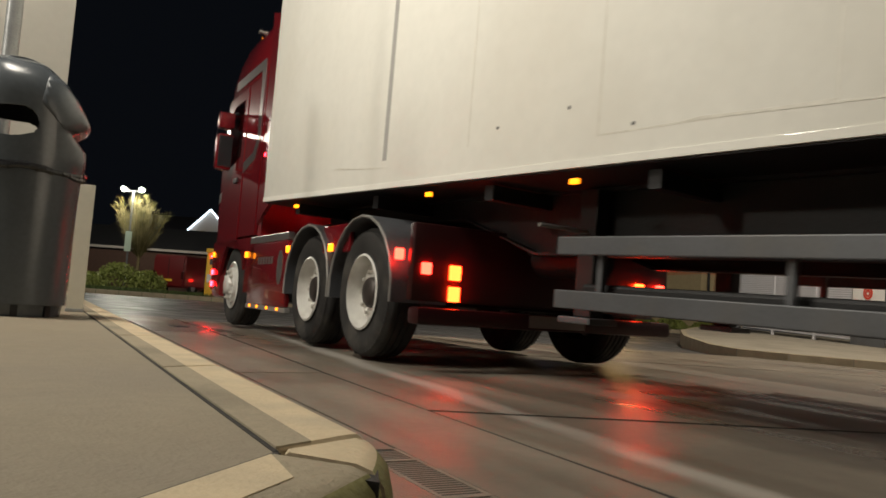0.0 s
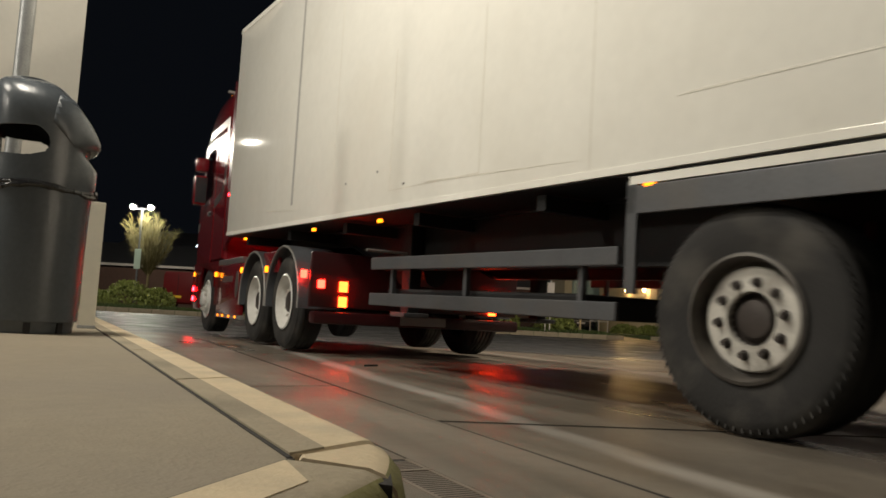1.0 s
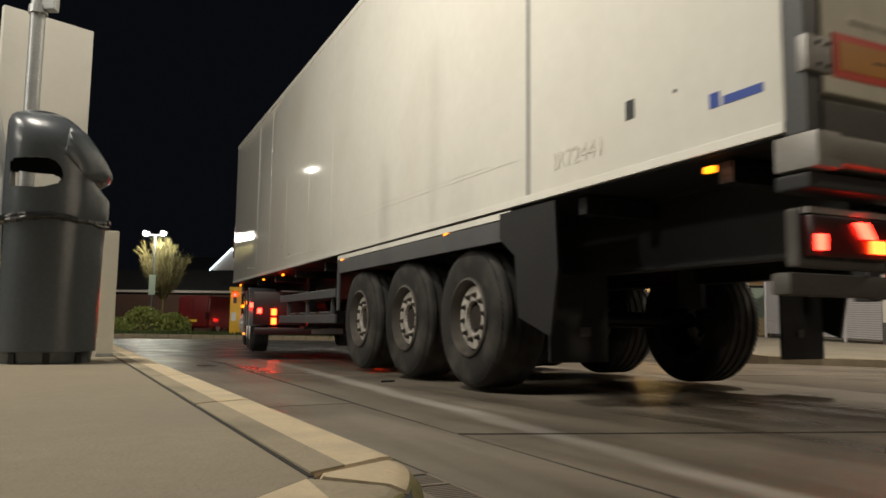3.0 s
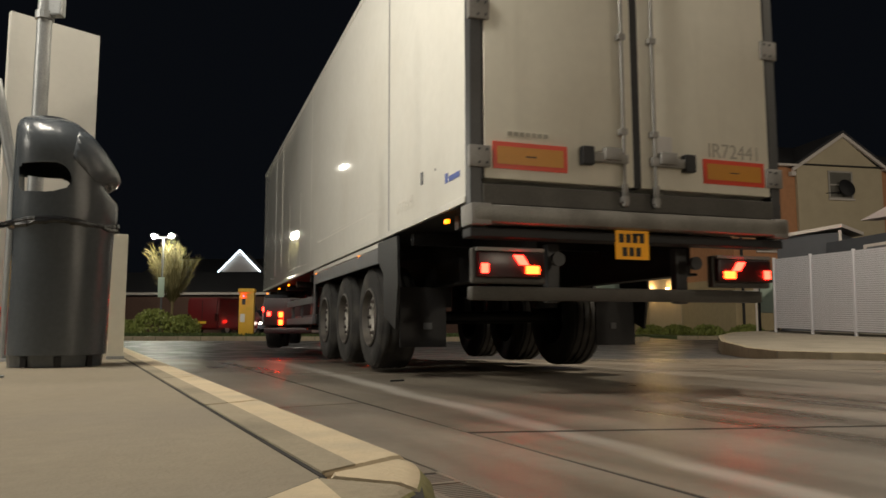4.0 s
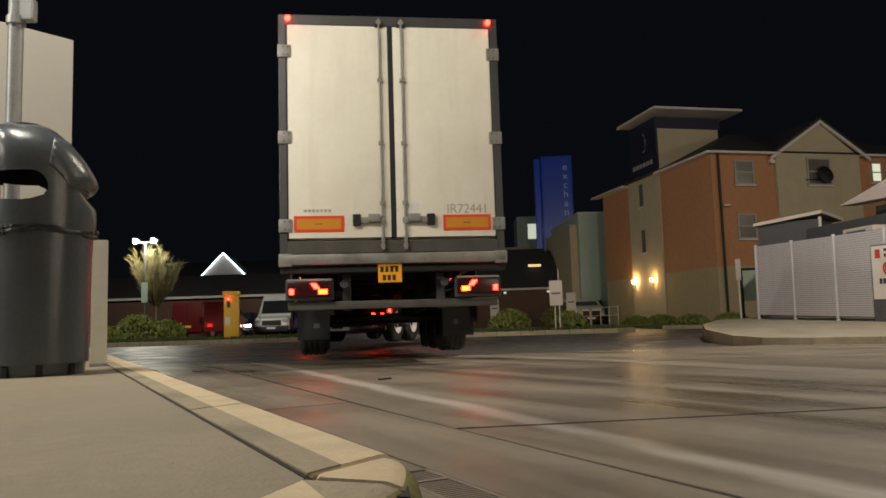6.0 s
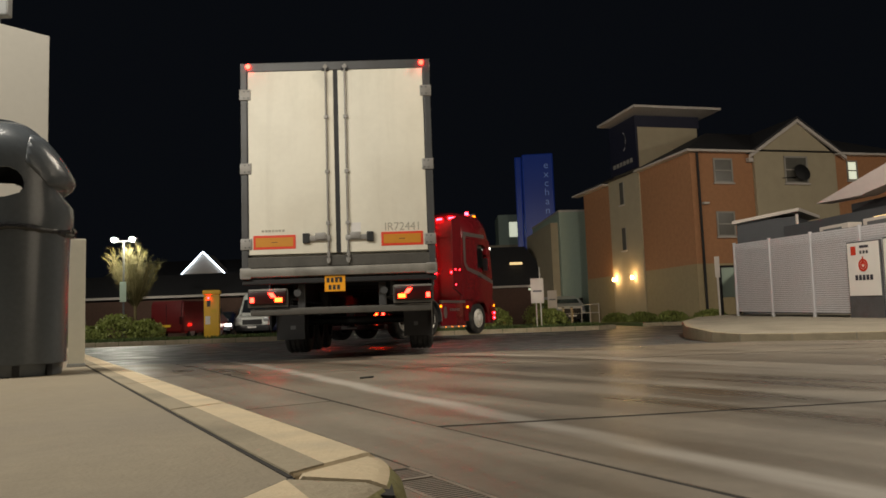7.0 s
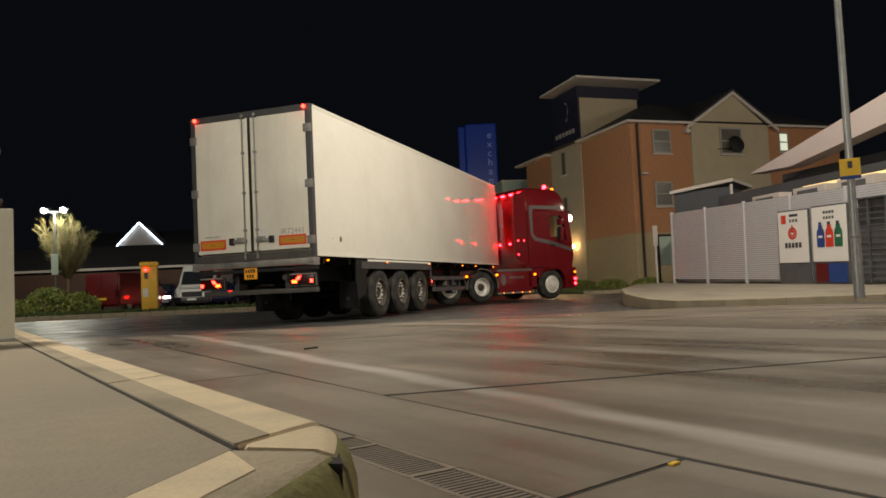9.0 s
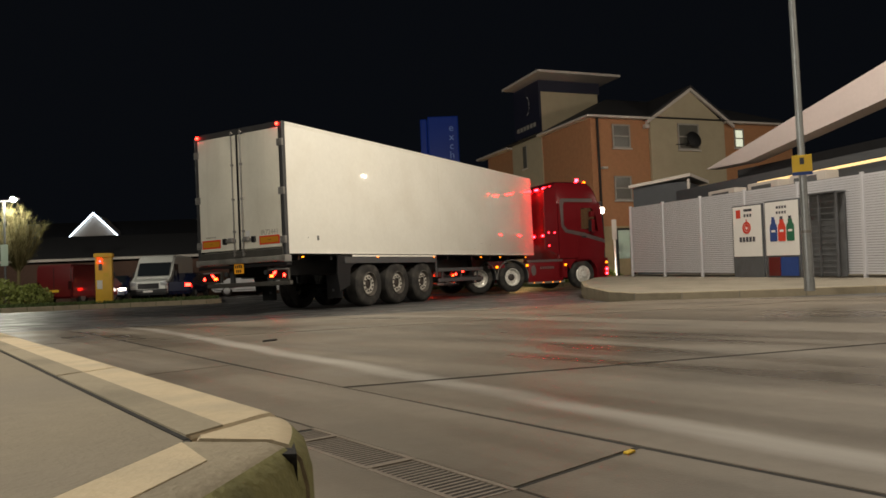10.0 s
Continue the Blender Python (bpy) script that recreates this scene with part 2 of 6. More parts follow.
FRAMEGREY = mat("dark_door_frame", (0.065, 0.066, 0.068), 0.45, 0.2, var=0.2, scale=4.0, dirt=(0.06, 0.055, 0.05), damt=0.5, dscale=3)
BLACK = mat("black_chassis", (0.010, 0.010, 0.011), 0.55, 0.1, var=0.4, scale=5.0, bump=0.2)
RUBBER = mat("tyre_rubber", (0.019, 0.018, 0.017), 0.8, var=0.25, scale=6.0, bump=0.2, bscale=50, dirt=(0.080, 0.073, 0.063), damt=0.7, dscale=4)
RIM = mat("dusty_wheel_rim", (0.60, 0.575, 0.52), 0.5, 0.2, var=0.2, scale=9.0, bump=0.1, dirt=(0.14, 0.12, 0.10), damt=0.7, dscale=6)
RIMDARK = mat("grimy_rim_well", (0.10, 0.09, 0.08), 0.6, 0.2, var=0.25, scale=9.0, dirt=(0.2, 0.18, 0.15), damt=0.5, dscale=7)
RIMWHITE = mat("polished_wheel_rim", (0.76, 0.75, 0.71), 0.3, 0.1, var=0.1, scale=9.0, dirt=(0.35, 0.32, 0.28), damt=0.4, dscale=6)
HUBDARK = mat("hub_grease", (0.06, 0.05, 0.045), 0.5, 0.4, var=0.3, scale=12)
RED = mat("red_cab_paint", (0.16, 0.008, 0.012), 0.25, var=0.08, scale=2.0, coat=0.7)
REDDARK = mat("dark_red_frame", (0.030, 0.003, 0.004), 0.4, var=0.25, scale=4.0, dirt=(0.03, 0.01, 0.01), damt=0.6)
STRIPE = mat("silver_stripe", (0.34, 0.31, 0.30), 0.32, 0.8, var=0.08)
GLASS = glass("dark_glass")
CABGLASS = clear_glass("clear_cab_glass")
BLACKGLOSS = mat("black_plastic", (0.02, 0.02, 0.022), 0.35, var=0.2)
TAIL = glow("red_tail_glow", (1.0, 0.015, 0.008), 32.0)
TAILHOT = glow("orange_red_tail_glow", (1.0, 0.028, 0.004), 34.0)
REDMARK = glow("red_marker_glow", (1.0, 0.004, 0.007), 130.0)
REDDIM = mat("red_lens", (0.028, 0.002, 0.002), 0.3, var=0.1)
AMBER = glow("amber_marker_glow", (1.0, 0.24, 0.006), 3.8)
WHITELAMP = glow("white_lamp_glow", (1.0, 0.93, 0.75), 60.0)
ORANGEREF = mat("orange_reflective_sheet", (0.62, 0.26, 0.02), 0.4, var=0.08, scale=6)
REDREF = mat("red_reflective_edge", (0.75, 0.06, 0.02), 0.4, var=0.08, scale=6)
# the plate's lighting is put in as emission; its lamp gives none
PLATE = glow("glowing_yellow_plate", (0.72, 0.30, 0.015), 0.22)
INK = mat("black_ink", (0.02, 0.02, 0.02), 0.6)
FADEDINK = mat("faded_grey_lettering", (0.42, 0.39, 0.32), 0.6, var=0.3, scale=20)
REFLECTIONGREY = mat("grey_column_reflection", (0.36, 0.35, 0.33), 0.6, var=0.12, scale=12)
FAINT = mat("faint_grey_mark", (0.65, 0.62, 0.54), 0.4, var=0.15, scale=20)
BLUEINK = mat("blue_sticker", (0.03, 0.07, 0.32), 0.5)
BINGREY = mat("charcoal_bin_plastic", (0.078, 0.088, 0.098), 0.25, var=0.12, scale=3.0, bump=0.12, bscale=160)
BINDARK = mat("dark_bin_inside", (0.008, 0.008, 0.009), 0.7)
BAG = mat("black_bin_bag", (0.012, 0.012, 0.013), 0.25, var=0.2, bump=0.8, bscale=25)
CREAM = mat("cream_painted_board", (0.60, 0.57, 0.47), 0.6, var=0.05, scale=2.0, bump=0.05)
SIGNWHITE = mat("matt_sign_back", (0.47, 0.455, 0.41), 0.6, var=0.04, scale=1.5)
GALV = mat("galvanised_steel", (0.34, 0.35, 0.35), 0.45, 0.65, var=0.2, scale=9.0)
BRICK = mat("orange_brick", (0.40, 0.195, 0.095), 0.85, var=0.16, scale=5.0, bump=0.3, bscale=40)
RENDERWALL = mat("cream_render", (0.42, 0.36, 0.25), 0.85, var=0.08, scale=2.0, bump=0.15)
BUFFBASE = mat("buff_brick_base", (0.36, 0.29, 0.17), 0.85, var=0.12, scale=5.0, bump=0.3, bscale=40)
ROOF = mat("dark_roof_tile", (0.03, 0.03, 0.034), 0.8, var=0.2, scale=5.0, bump=0.3)
FASCIA = mat("white_fascia", (0.55, 0.50, 0.46), 0.6, var=0.06)
WINFRAME = mat("grey_window_frame", (0.32, 0.30, 0.27), 0.6)
PANEGREY = mat("grey_pane", (0.12, 0.115, 0.10), 0.25, var=0.15, scale=3.0)
NAVY = mat("navy_sign_panel", (0.012, 0.014, 0.035), 0.5)
# floodlight on the tower is put into its skin as emission
BLUETOWER = glow("blue_tower_emission", (0.010, 0.040, 0.27), 0.12)
PALEGREEN = mat("pale_green_render", (0.36, 0.45, 0.38), 0.8, var=0.06)
DARKWALL = mat("dark_brick_wall", (0.10, 0.055, 0.04), 0.85, var=0.2, scale=5.0)
SLAT = mat("grey_fence_slat", (0.56, 0.56, 0.60), 0.5, 0.2, var=0.06, scale=3.0)
LIGHTSTRIP = glow("cold_white_strip", (0.72, 0.86, 1.0), 5.0)
WARMSTRIP = glow("warm_strip_light", (1.0, 0.72, 0.32), 0.8)
WARMGLOW = glow("warm_wall_lamp_glow", (1.0, 0.62, 0.25), 40.0)
WINLIT = glow("dim_lit_window", (0.85, 0.9, 0.7), 0.6)
YELLOW = mat("yellow_painted_metal", (0.78, 0.47, 0.04), 0.45, var=0.08, scale=4.0)
VANRED = mat("red_van_paint", (0.11, 0.006, 0.007), 0.3, var=0.06, coat=0.6)
VANWHITE = mat("white_van_paint", (0.66, 0.67, 0.64), 0.3, var=0.05, coat=0.5)
CARBLUE = mat("dark_blue_car_paint", (0.012, 0.016, 0.05), 0.25, coat=0.6)
SILVER = mat("silver_car_paint", (0.45, 0.46, 0.48), 0.3, 0.5, coat=0.5)
BARK = mat("lit_bark", (0.16, 0.13, 0.06), 0.85, var=0.2, scale=8.0)
TWIG = mat("pale_twigs", (0.085, 0.072, 0.020), 0.8, var=0.2, scale=5.0)
LEAF = mat("bush_leaves", (0.17, 0.20, 0.045), 0.7, var=0.35, scale=6.0)
SHOPWALL = mat("shop_dark_cladding", (0.055, 0.06, 0.07), 0.6, var=0.12)
# pink light on the pale fascia is put into its colour
PINKLITFASCIA = mat("pale_canopy_fascia", (0.55, 0.47, 0.46), 0.55, var=0.05, scale=1.0)
POSTER = mat("white_poster", (0.74, 0.72, 0.70), 0.5, var=0.03)
PRED = mat("poster_red", (0.60, 0.045, 0.02), 0.5)
PBLUE = mat("bottle_blue", (0.015, 0.05, 0.22), 0.4)
PGREEN = mat("bottle_green", (0.01, 0.12, 0.06), 0.4)
PTEXT = mat("poster_dark_ink", (0.035, 0.035, 0.05), 0.5)
SIGNYELLOW = mat("yellow_sign", (0.72, 0.46, 0.03), 0.5, var=0.06)

LETTERBLUE = glow("pale_blue_letters", (0.30, 0.45, 0.85), 0.06)
# peach light falling on the wall is put in as emission
PEACHGLOW = glow("peach_wall_emission", (0.8, 0.42, 0.3), 0.25)
LAMPHOT = glow("lamp_bulb_glow", (1.0, 0.98, 0.85), 50.0)
HEADBEAM = glow("headlight_beam_glow", (1.0, 0.93, 0.78), 120.0)
HEADLAMP = glow("headlamp_glow", (1.0, 0.85, 0.7), 12.0)


# ---- mesh helpers ----
def box(bm, x0, x1, y0, y1, z0, z1, bev=0.0, m=None):
    vs = bmesh.ops.create_cube(bm, size=1)["verts"]
    for v in vs:
        v.co = Vector((x0 + (v.co.x + 0.5) * (x1 - x0), y0 + (v.co.y + 0.5) * (y1 - y0), z0 + (v.co.z + 0.5) * (z1 - z0)))
    if bev:
        es = list({e for v in vs for e in v.link_edges})
        got = bmesh.ops.bevel(bm, geom=es, offset=bev, segments=2, affect="EDGES", profile=0.6)
        vs = list({v for f in got["faces"] for v in f.verts} | {v for v in vs if v.is_valid})
    if m is not None:
        bmesh.ops.transform(bm, matrix=m, verts=vs)
    return vs


def cyl(bm, r, a, b, seg=16, r2=None, caps=True):
    """A cylinder or cone from point a to point b."""
    a, b = Vector(a), Vector(b)
    d = b - a
    m = Matrix.Translation((a + b) / 2) @ d.to_track_quat("Z", "Y").to_matrix().to_4x4()
    return bmesh.ops.create_cone(bm, cap_ends=caps, segments=seg, radius1=r, radius2=r if r2 is None else r2, depth=d.length, matrix=m)["verts"]


def lathe(bm, profile, seg=32, m=None, closed=False):
    """Turn (radius, height) pairs about the z axis."""
    rings = []
    for r, z in profile:
        rings.append([bm.verts.new((r * math.cos(2 * math.pi * i / seg), r * math.sin(2 * math.pi * i / seg), z)) for i in range(seg)])
    n = len(rings)
    for k in range(n if closed else n - 1):
        p, q = rings[k], rings[(k + 1) % n]
        for i in range(seg):
            bm.faces.new((p[i], p[(i + 1) % seg], q[(i + 1) % seg], q[i]))
    vs = [v for ring in rings for v in ring]
    if m is not None:
        bmesh.ops.transform(bm, matrix=m, verts=vs)
    return vs


def prism(bm, pts, z0, z1, m=None):
    """Extrude a plan outline (x, y) from z0 to z1."""
    lo = [bm.verts.new((x, y, z0)) for x, y in pts]
    hi = [bm.verts.new((x, y, z1)) for x, y in pts]
    n = len(pts)
    bm.faces.new(hi)
    bm.faces.new(lo[::-1])
    for i in range(n):
        bm.faces.new((lo[i], lo[(i + 1) % n], hi[(i + 1) % n], hi[i]))
    if m is not None:
        bmesh.ops.transform(bm, matrix=m, verts=lo + hi)
    return lo + hi


def side_prism(bm, pts, x0, x1):
    """Extrude a side outline (y, z) from x0 to x1."""
    a = [bm.verts.new((x0, y, z)) for y, z in pts]
    b = [bm.verts.new((x1, y, z)) for y, z in pts]
    n = len(pts)
    bm.faces.new(a)
    bm.faces.new(b[::-1])
    for i in range(n):
        bm.faces.new((a[i], b[i], b[(i + 1) % n], a[(i + 1) % n]))
    return a + b


def mesh_of(name, bm, material, smooth=False):
    bmesh.ops.recalc_face_normals(bm, faces=bm.faces)
    me = bpy.data.meshes.new(name)
    bm.to_mesh(me)
    bm.free()
    me.materials.append(material)
    if smooth:
        me.shade_smooth()
        me.set_sharp_from_angle(angle=radians(40))
    return me


def part(name, bm, material, parent, label="", smooth=False, m=None):
    me = bm if isinstance(bm, bpy.types.Mesh) else mesh_of(name, bm, material, smooth)
    ob = new(name, me)
    if parent is not None:
        ob.parent = parent
    if m is not None:
        ob.matrix_basis = m
    if label:
        ob["label"] = label
    return ob


def thing(name, label, category, m=None, kind="", group=""):
    ob = new(name)
    ob.empty_display_size = 0.2
    if m is not None:
        ob.matrix_basis = m
    return tagged(ob, label, category, group, kind)


def B(*a, **k):
    bm = bmesh.new()
    box(bm, *a, **k)
    return bm


def C(*a, **k):
    bm = bmesh.new()
    cyl(bm, *a, **k)
    return bm


def lettering(body, size, material, parent, m, name="lettering", stretch=1.0):
    """Built-in letters as a flat mesh that lies in its own xy plane."""
    cu = bpy.data.curves.new(name, "FONT")
    cu.body, cu.size, cu.align_x, cu.align_y, cu.extrude = body, size, "CENTER", "CENTER", 0.001
    tmp = bpy.data.objects.new("tmp", cu)
    scene.collection.objects.link(tmp)
    bpy.context.view_layer.update()
    me = bpy.data.meshes.new_from_object(tmp.evaluated_get(bpy.context.evaluated_depsgraph_get()))
    bpy.data.objects.remove(tmp)
    me.materials.clear()
    me.materials.append(material)
    ob = new(name, me)
    ob.parent = parent
    ob.matrix_basis = m @ Matrix.Diagonal((stretch, 1, 1, 1))
    return ob


def carve(me, cutters, thick=0.0):
    """The mesh made into a shell if asked, with the cutters' bodies taken out of it."""
    tmp = bpy.data.objects.new("tmp", me)
    scene.collection.objects.link(tmp)
    if thick:
        md = tmp.modifiers.new("wall", "SOLIDIFY")
        md.thickness, md.offset = thick, -1
    tools = []
    for bm in cutters:
        bmesh.ops.recalc_face_normals(bm, faces=bm.faces)
        cm = bpy.data.meshes.new("tool")
        bm.to_mesh(cm)
        bm.free()
        tool = bpy.data.objects.new("tool", cm)
        scene.collection.objects.link(tool)
        md = tmp.modifiers.new("cut", "BOOLEAN")
        md.object, md.operation, md.solver = tool, "DIFFERENCE", "EXACT"
        tools.append(tool)
    bpy.context.view_layer.update()
    out = bpy.data.meshes.new_from_object(tmp.evaluated_get(bpy.context.evaluated_depsgraph_get()))
    for ob in [tmp] + tools:
        bpy.data.objects.remove(ob)
    out.name = me.name
    return out


# ---- ground ----
def dip(y):
    """A hand's width of dip towards the far junction, shaped to fit the lorry's place in view."""
    def s(a, b, v):
        k = min(1, max(0, (v - a) / (b - a)))
        return k * k * (3 - 2 * k)
    return -0.10 * s(8, 16, y) * (1 - s(29, 36, y))


def ground_sheet():
    bm = bmesh.new()
    xs = [-900, -300, -120, -60] + list(range(-40, 41, 4)) + [60, 120, 300, 900]
    ys = [-900, -200, -60, -20] + list(range(-8, 45, 2)) + [60, 90, 150, 400, 1500]
    grid = [[bm.verts.new((x, y, dip(y) - 0.03)) for x in xs] for y in ys]
    for j in range(len(ys) - 1):
        for i in range(len(xs) - 1):
            bm.faces.new((grid[j][i], grid[j][i + 1], grid[j + 1][i + 1], grid[j + 1][i]))
    ob = part("ground", bm, ASPH, None, smooth=True)
    return tagged(ob, "damp dark asphalt road surface reaching into the night", "asphalt", kind="structure")


ground_sheet()

KD, KN = Vector((-0.482, 0.876)), Vector((0.876, 0.482))


def st(s, t):
    """Plan point from metres along the island kerb and metres to its road side."""
    p = KD * s + KN * t
    return p.x, p.y


def slab_mesh(bm, pts, top, thick=0.05, cuts=8):
    """A four-cornered slab whose top follows the fall of the yard."""
    a, b, c, d = [Vector(p) for p in pts]
    rows = []
    for j in range(cuts + 1):
        row = []
        for i in range(cuts + 1):
            u, v = i / cuts, j / cuts
            p = (a * (1 - u) + b * u) * (1 - v) + (d * (1 - u) + c * u) * v
            row.append(bm.verts.new((p.x, p.y, top + dip(p.y))))
        rows.append(row)
    for j in range(cuts):
        for i in range(cuts):
            bm.faces.new((rows[j][i], rows[j][i + 1], rows[j + 1][i + 1], rows[j + 1][i]))
    rim = rows[0] + [r[-1] for r in rows[1:]] + rows[-1][-2::-1] + [r[0] for r in rows[-2:0:-1]]
    low = [bm.verts.new((v.co.x, v.co.y, v.co.z - thick)) for v in rim]
    n = len(rim)
    for i in range(n):
        bm.faces.new((rim[i], low[i], low[(i + 1) % n], rim[(i + 1) % n]))


apron = thing("forecourt", "worn damp concrete forecourt laid in large slabs with dark joints", "concrete paving", kind="structure")
def joint_t(s):
    """The long joint drifts a little from the kerb's line and straightens at the drain end."""
    return 1.50 + 0.034 * s if s > 2.93 else 1.60 - 0.0104 * (2.93 - max(s, -0.9))


# bays beside the channel, between the island kerb and the long joint
GAP = 0.010
for s0, s1 in ((-9.0, -5.2), (-5.2, -2.0), (-2.0, 1.27), (1.27, 4.35), (4.35, 8.0), (8.0, 12.3)):
    bm = bmesh.new()
    slab_mesh(bm, [st(s0 + GAP - 0.04, 1.11), st(s0 + GAP + 0.01, joint_t(s0) - GAP), st(s1 - GAP + 0.01, joint_t(s1 - 0.02) - GAP), st(s1 - GAP - 0.04, 1.11)], 0.0)
    part("slab", bm, CONC, apron)
for s0, s1 in ((-9.0, -2.0), (-2.0, 1.27), (1.27, 4.35), (4.35, 8.0), (8.0, 12.8)):
    bm = bmesh.new()
    slab_mesh(bm, [st(s0, 0.40), st(s0, 0.955), st(s1 - GAP, 0.955), st(s1 - GAP, 0.40)], 0.0)
    part("slab", bm, CONC, apron)
for s0, s1 in ((-9.0, 1.22), (2.19, 12.5)):
    bm = bmesh.new()
    slab_mesh(bm, [st(s0, 0.965), st(s0, 1.10), st(s1, 1.10), st(s1, 0.965)], -0.001)
    part("slab", bm, CONC, apron)
# the wide bays to the road side: cross joints lie askew to the kerb
CJ = Vector((0.9892, 0.1467))
start = [(-9.5, 0.0), (-4.6, 0.0), (-0.9, 0.0), (2.93, 0.0), (7.4, 0.0), (11.6, 0.0)]
for k in range(5):
    p0, p1 = Vector(st(start[k][0] + 0.025, joint_t(start[k][0]) + GAP)), Vector(st(start[k + 1][0] - 0.025, joint_t(start[k + 1][0]) + GAP))
    for j, (w0, w1) in enumerate(((0.0, 9.2 if k == 4 else 26.0),)):
        if k == 4 and j > 0:
            continue
        bm = bmesh.new()
        slab_mesh(bm, [p0 + CJ * (w0 + GAP), p0 + CJ * (w1 - GAP), p1 + CJ * (w1 - GAP), p1 + CJ * (w0 + GAP)], 0.0)
        part("slab", bm, CONC, apron)
# sealant just under the slab tops, in every joint
bm = bmesh.new()
slab_mesh(bm, [st(-9.4, 0.42), Vector(st(-9.4, 1.63)) + CJ * 26, Vector(st(7.4, 1.63)) + CJ * 26, st(7.4, 0.42)], -0.003, 0.015, 10)
slab_mesh(bm, [st(7.4, 0.42), Vector(st(7.4, 1.63)) + CJ * 9.0, Vector(st(11.4, 1.63)) + CJ * 9.0, st(11.4, 0.42)], -0.003, 0.015, 6)
part("joint_filler", bm, JOINT, apron, "dark joint sealant")
# slotted drain channel by the kerb
drain = thing("drain_channel", "rusty cast-iron slotted drain grating set in concrete", "drain", kind="structure")
gm = Matrix(((KN.x, KD.x, 0, 0), (KN.y, KD.y, 0, 0), (0, 0, 1, 0), (0, 0, 0, 1)))
bm = bmesh.new()
box(bm, 0.957, 0.972, 1.22, 2.19, -0.04, 0.0)
box(bm, 1.092, 1.107, 1.22, 2.19, -0.04, 0.0)
bmesh.ops.transform(bm, matrix=gm, verts=bm.verts)
part("rail", bm, IRON, drain)
bm = bmesh.new()
box(bm, 0.957, 1.107, 1.22, 2.19, -0.055, -0.04)
bmesh.ops.transform(bm, matrix=gm, verts=bm.verts)
part("trough", bm, BLACK, drain, "dark channel under the grating")
bar_me = None
for i in range(44):
    s = 1.232 + i * 0.0215
    if bar_me is None:
        bar_me = mesh_of("bar", B(0.972, 1.092, -0.005, 0.005, -0.03, -0.002), IRON)
    part("bar", bar_me, IRON, drain, m=gm @ pose(0, s, 0, 0, 0, 0))
for s in (1.62, 2.03):
    part("rail", B(0.957, 1.107, s - 0.012, s + 0.012, -0.03, 0.001), IRON, drain, m=gm)

# ---- the pump island: pavement slab and kerb stones ----
HK = 0.265
TO, TI = 0.522, 0.340
pav = thing("pavement", "plain tan concrete island pavement with a raised kerb", "pavement", kind="structure")
NODE = Vector(st(0.985, TI))
D2 = Vector((-0.294, -0.956)).normalized()
N2 = Vector((0.956, -0.294)).normalized()
bm = bmesh.new()
far_in = Vector(st(14.0, TI - 0.003))
a1 = NODE - KN * 0.003 - N2 * 0.003
a2 = NODE + D2 * 4.5 - N2 * 0.003
prism(bm, [tuple(far_in), tuple(a1), tuple(a2), (-9, -4), (-12, 12)][::-1], 0.0, HK - 0.004)
part("pavement_slab", bm, PAVE, pav)
bm = bmesh.new()
p = [Vector(st(14, TI - 0.005)), Vector(st(0.99, TI - 0.005)), Vector(st(0.99, TI + 0.002)), Vector(st(14, TI + 0.002))]
prism(bm, [tuple(v) for v in p], 0.1, HK - 0.0022)
p = [NODE - N2 * 0.006, NODE + D2 * 4 - N2 * 0.006, NODE + D2 * 4 + N2 * 0.004, NODE + N2 * 0.004]
prism(bm, [tuple(v) for v in p], 0.1, HK - 0.0028)
part("joint_filler", bm, JOINT, pav, "dark joint between kerb and paving")


def kerb_stone(length, name="kerb_stone"):
    """Stone along +y, road side on +x, with a rounded top edge."""
    bm = bmesh.new()
    w = TO - TI
    prof = [(0, 0.0), (w, 0.0), (w, HK - 0.035), (w - 0.008, HK - 0.014), (w - 0.024, HK - 0.002), (w - 0.04, HK), (0.008, HK), (0, HK - 0.008)]
    r = []
    for y, e in ((0, 0.006), (0.006, 0), (length - 0.006, 0), (length, 0.006)):
        r.append([bm.verts.new((min(max(x, e), w - e), y, z - (e if z > 0.1 else 0))) for x, z in prof])
    for k in range(3):
        for i in range(len(prof)):
            j = (i + 1) % len(prof)
            bm.faces.new((r[k][i], r[k][j], r[k + 1][j], r[k + 1][i]))
    bm.faces.new(r[0])
    bm.faces.new(r[-1][::-1])
    for v in bm.verts:
        v.co.y += 0.55 * v.co.x
    return mesh_of(name, bm, PALEKERB)


# stones are laid with their end joints askew
cuts = [1.0, 2.0, 3.12, 4.1, 5.05, 6.0, 6.95, 7.9, 8.85, 9.8, 10.75, 11.7, 12.65, 13.6]
made = {}
for s0, s1 in zip(cuts, cuts[1:]):
    ln = round(s1 - s0 - 0.011, 3)
    if ln not in made:
        made[ln] = kerb_stone(ln)
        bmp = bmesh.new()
        # a darker strip paints shade along the inner edge of each stone
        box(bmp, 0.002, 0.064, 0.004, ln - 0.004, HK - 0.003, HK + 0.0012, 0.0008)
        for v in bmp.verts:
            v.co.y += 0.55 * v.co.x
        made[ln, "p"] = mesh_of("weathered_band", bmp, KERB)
    o = Vector(st(s0, TI))
    km = Matrix.Translation((o.x, o.y, 0)) @ gm
    part("kerb_stone", made[ln], KERB, pav, m=km)
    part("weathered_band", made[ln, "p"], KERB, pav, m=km)


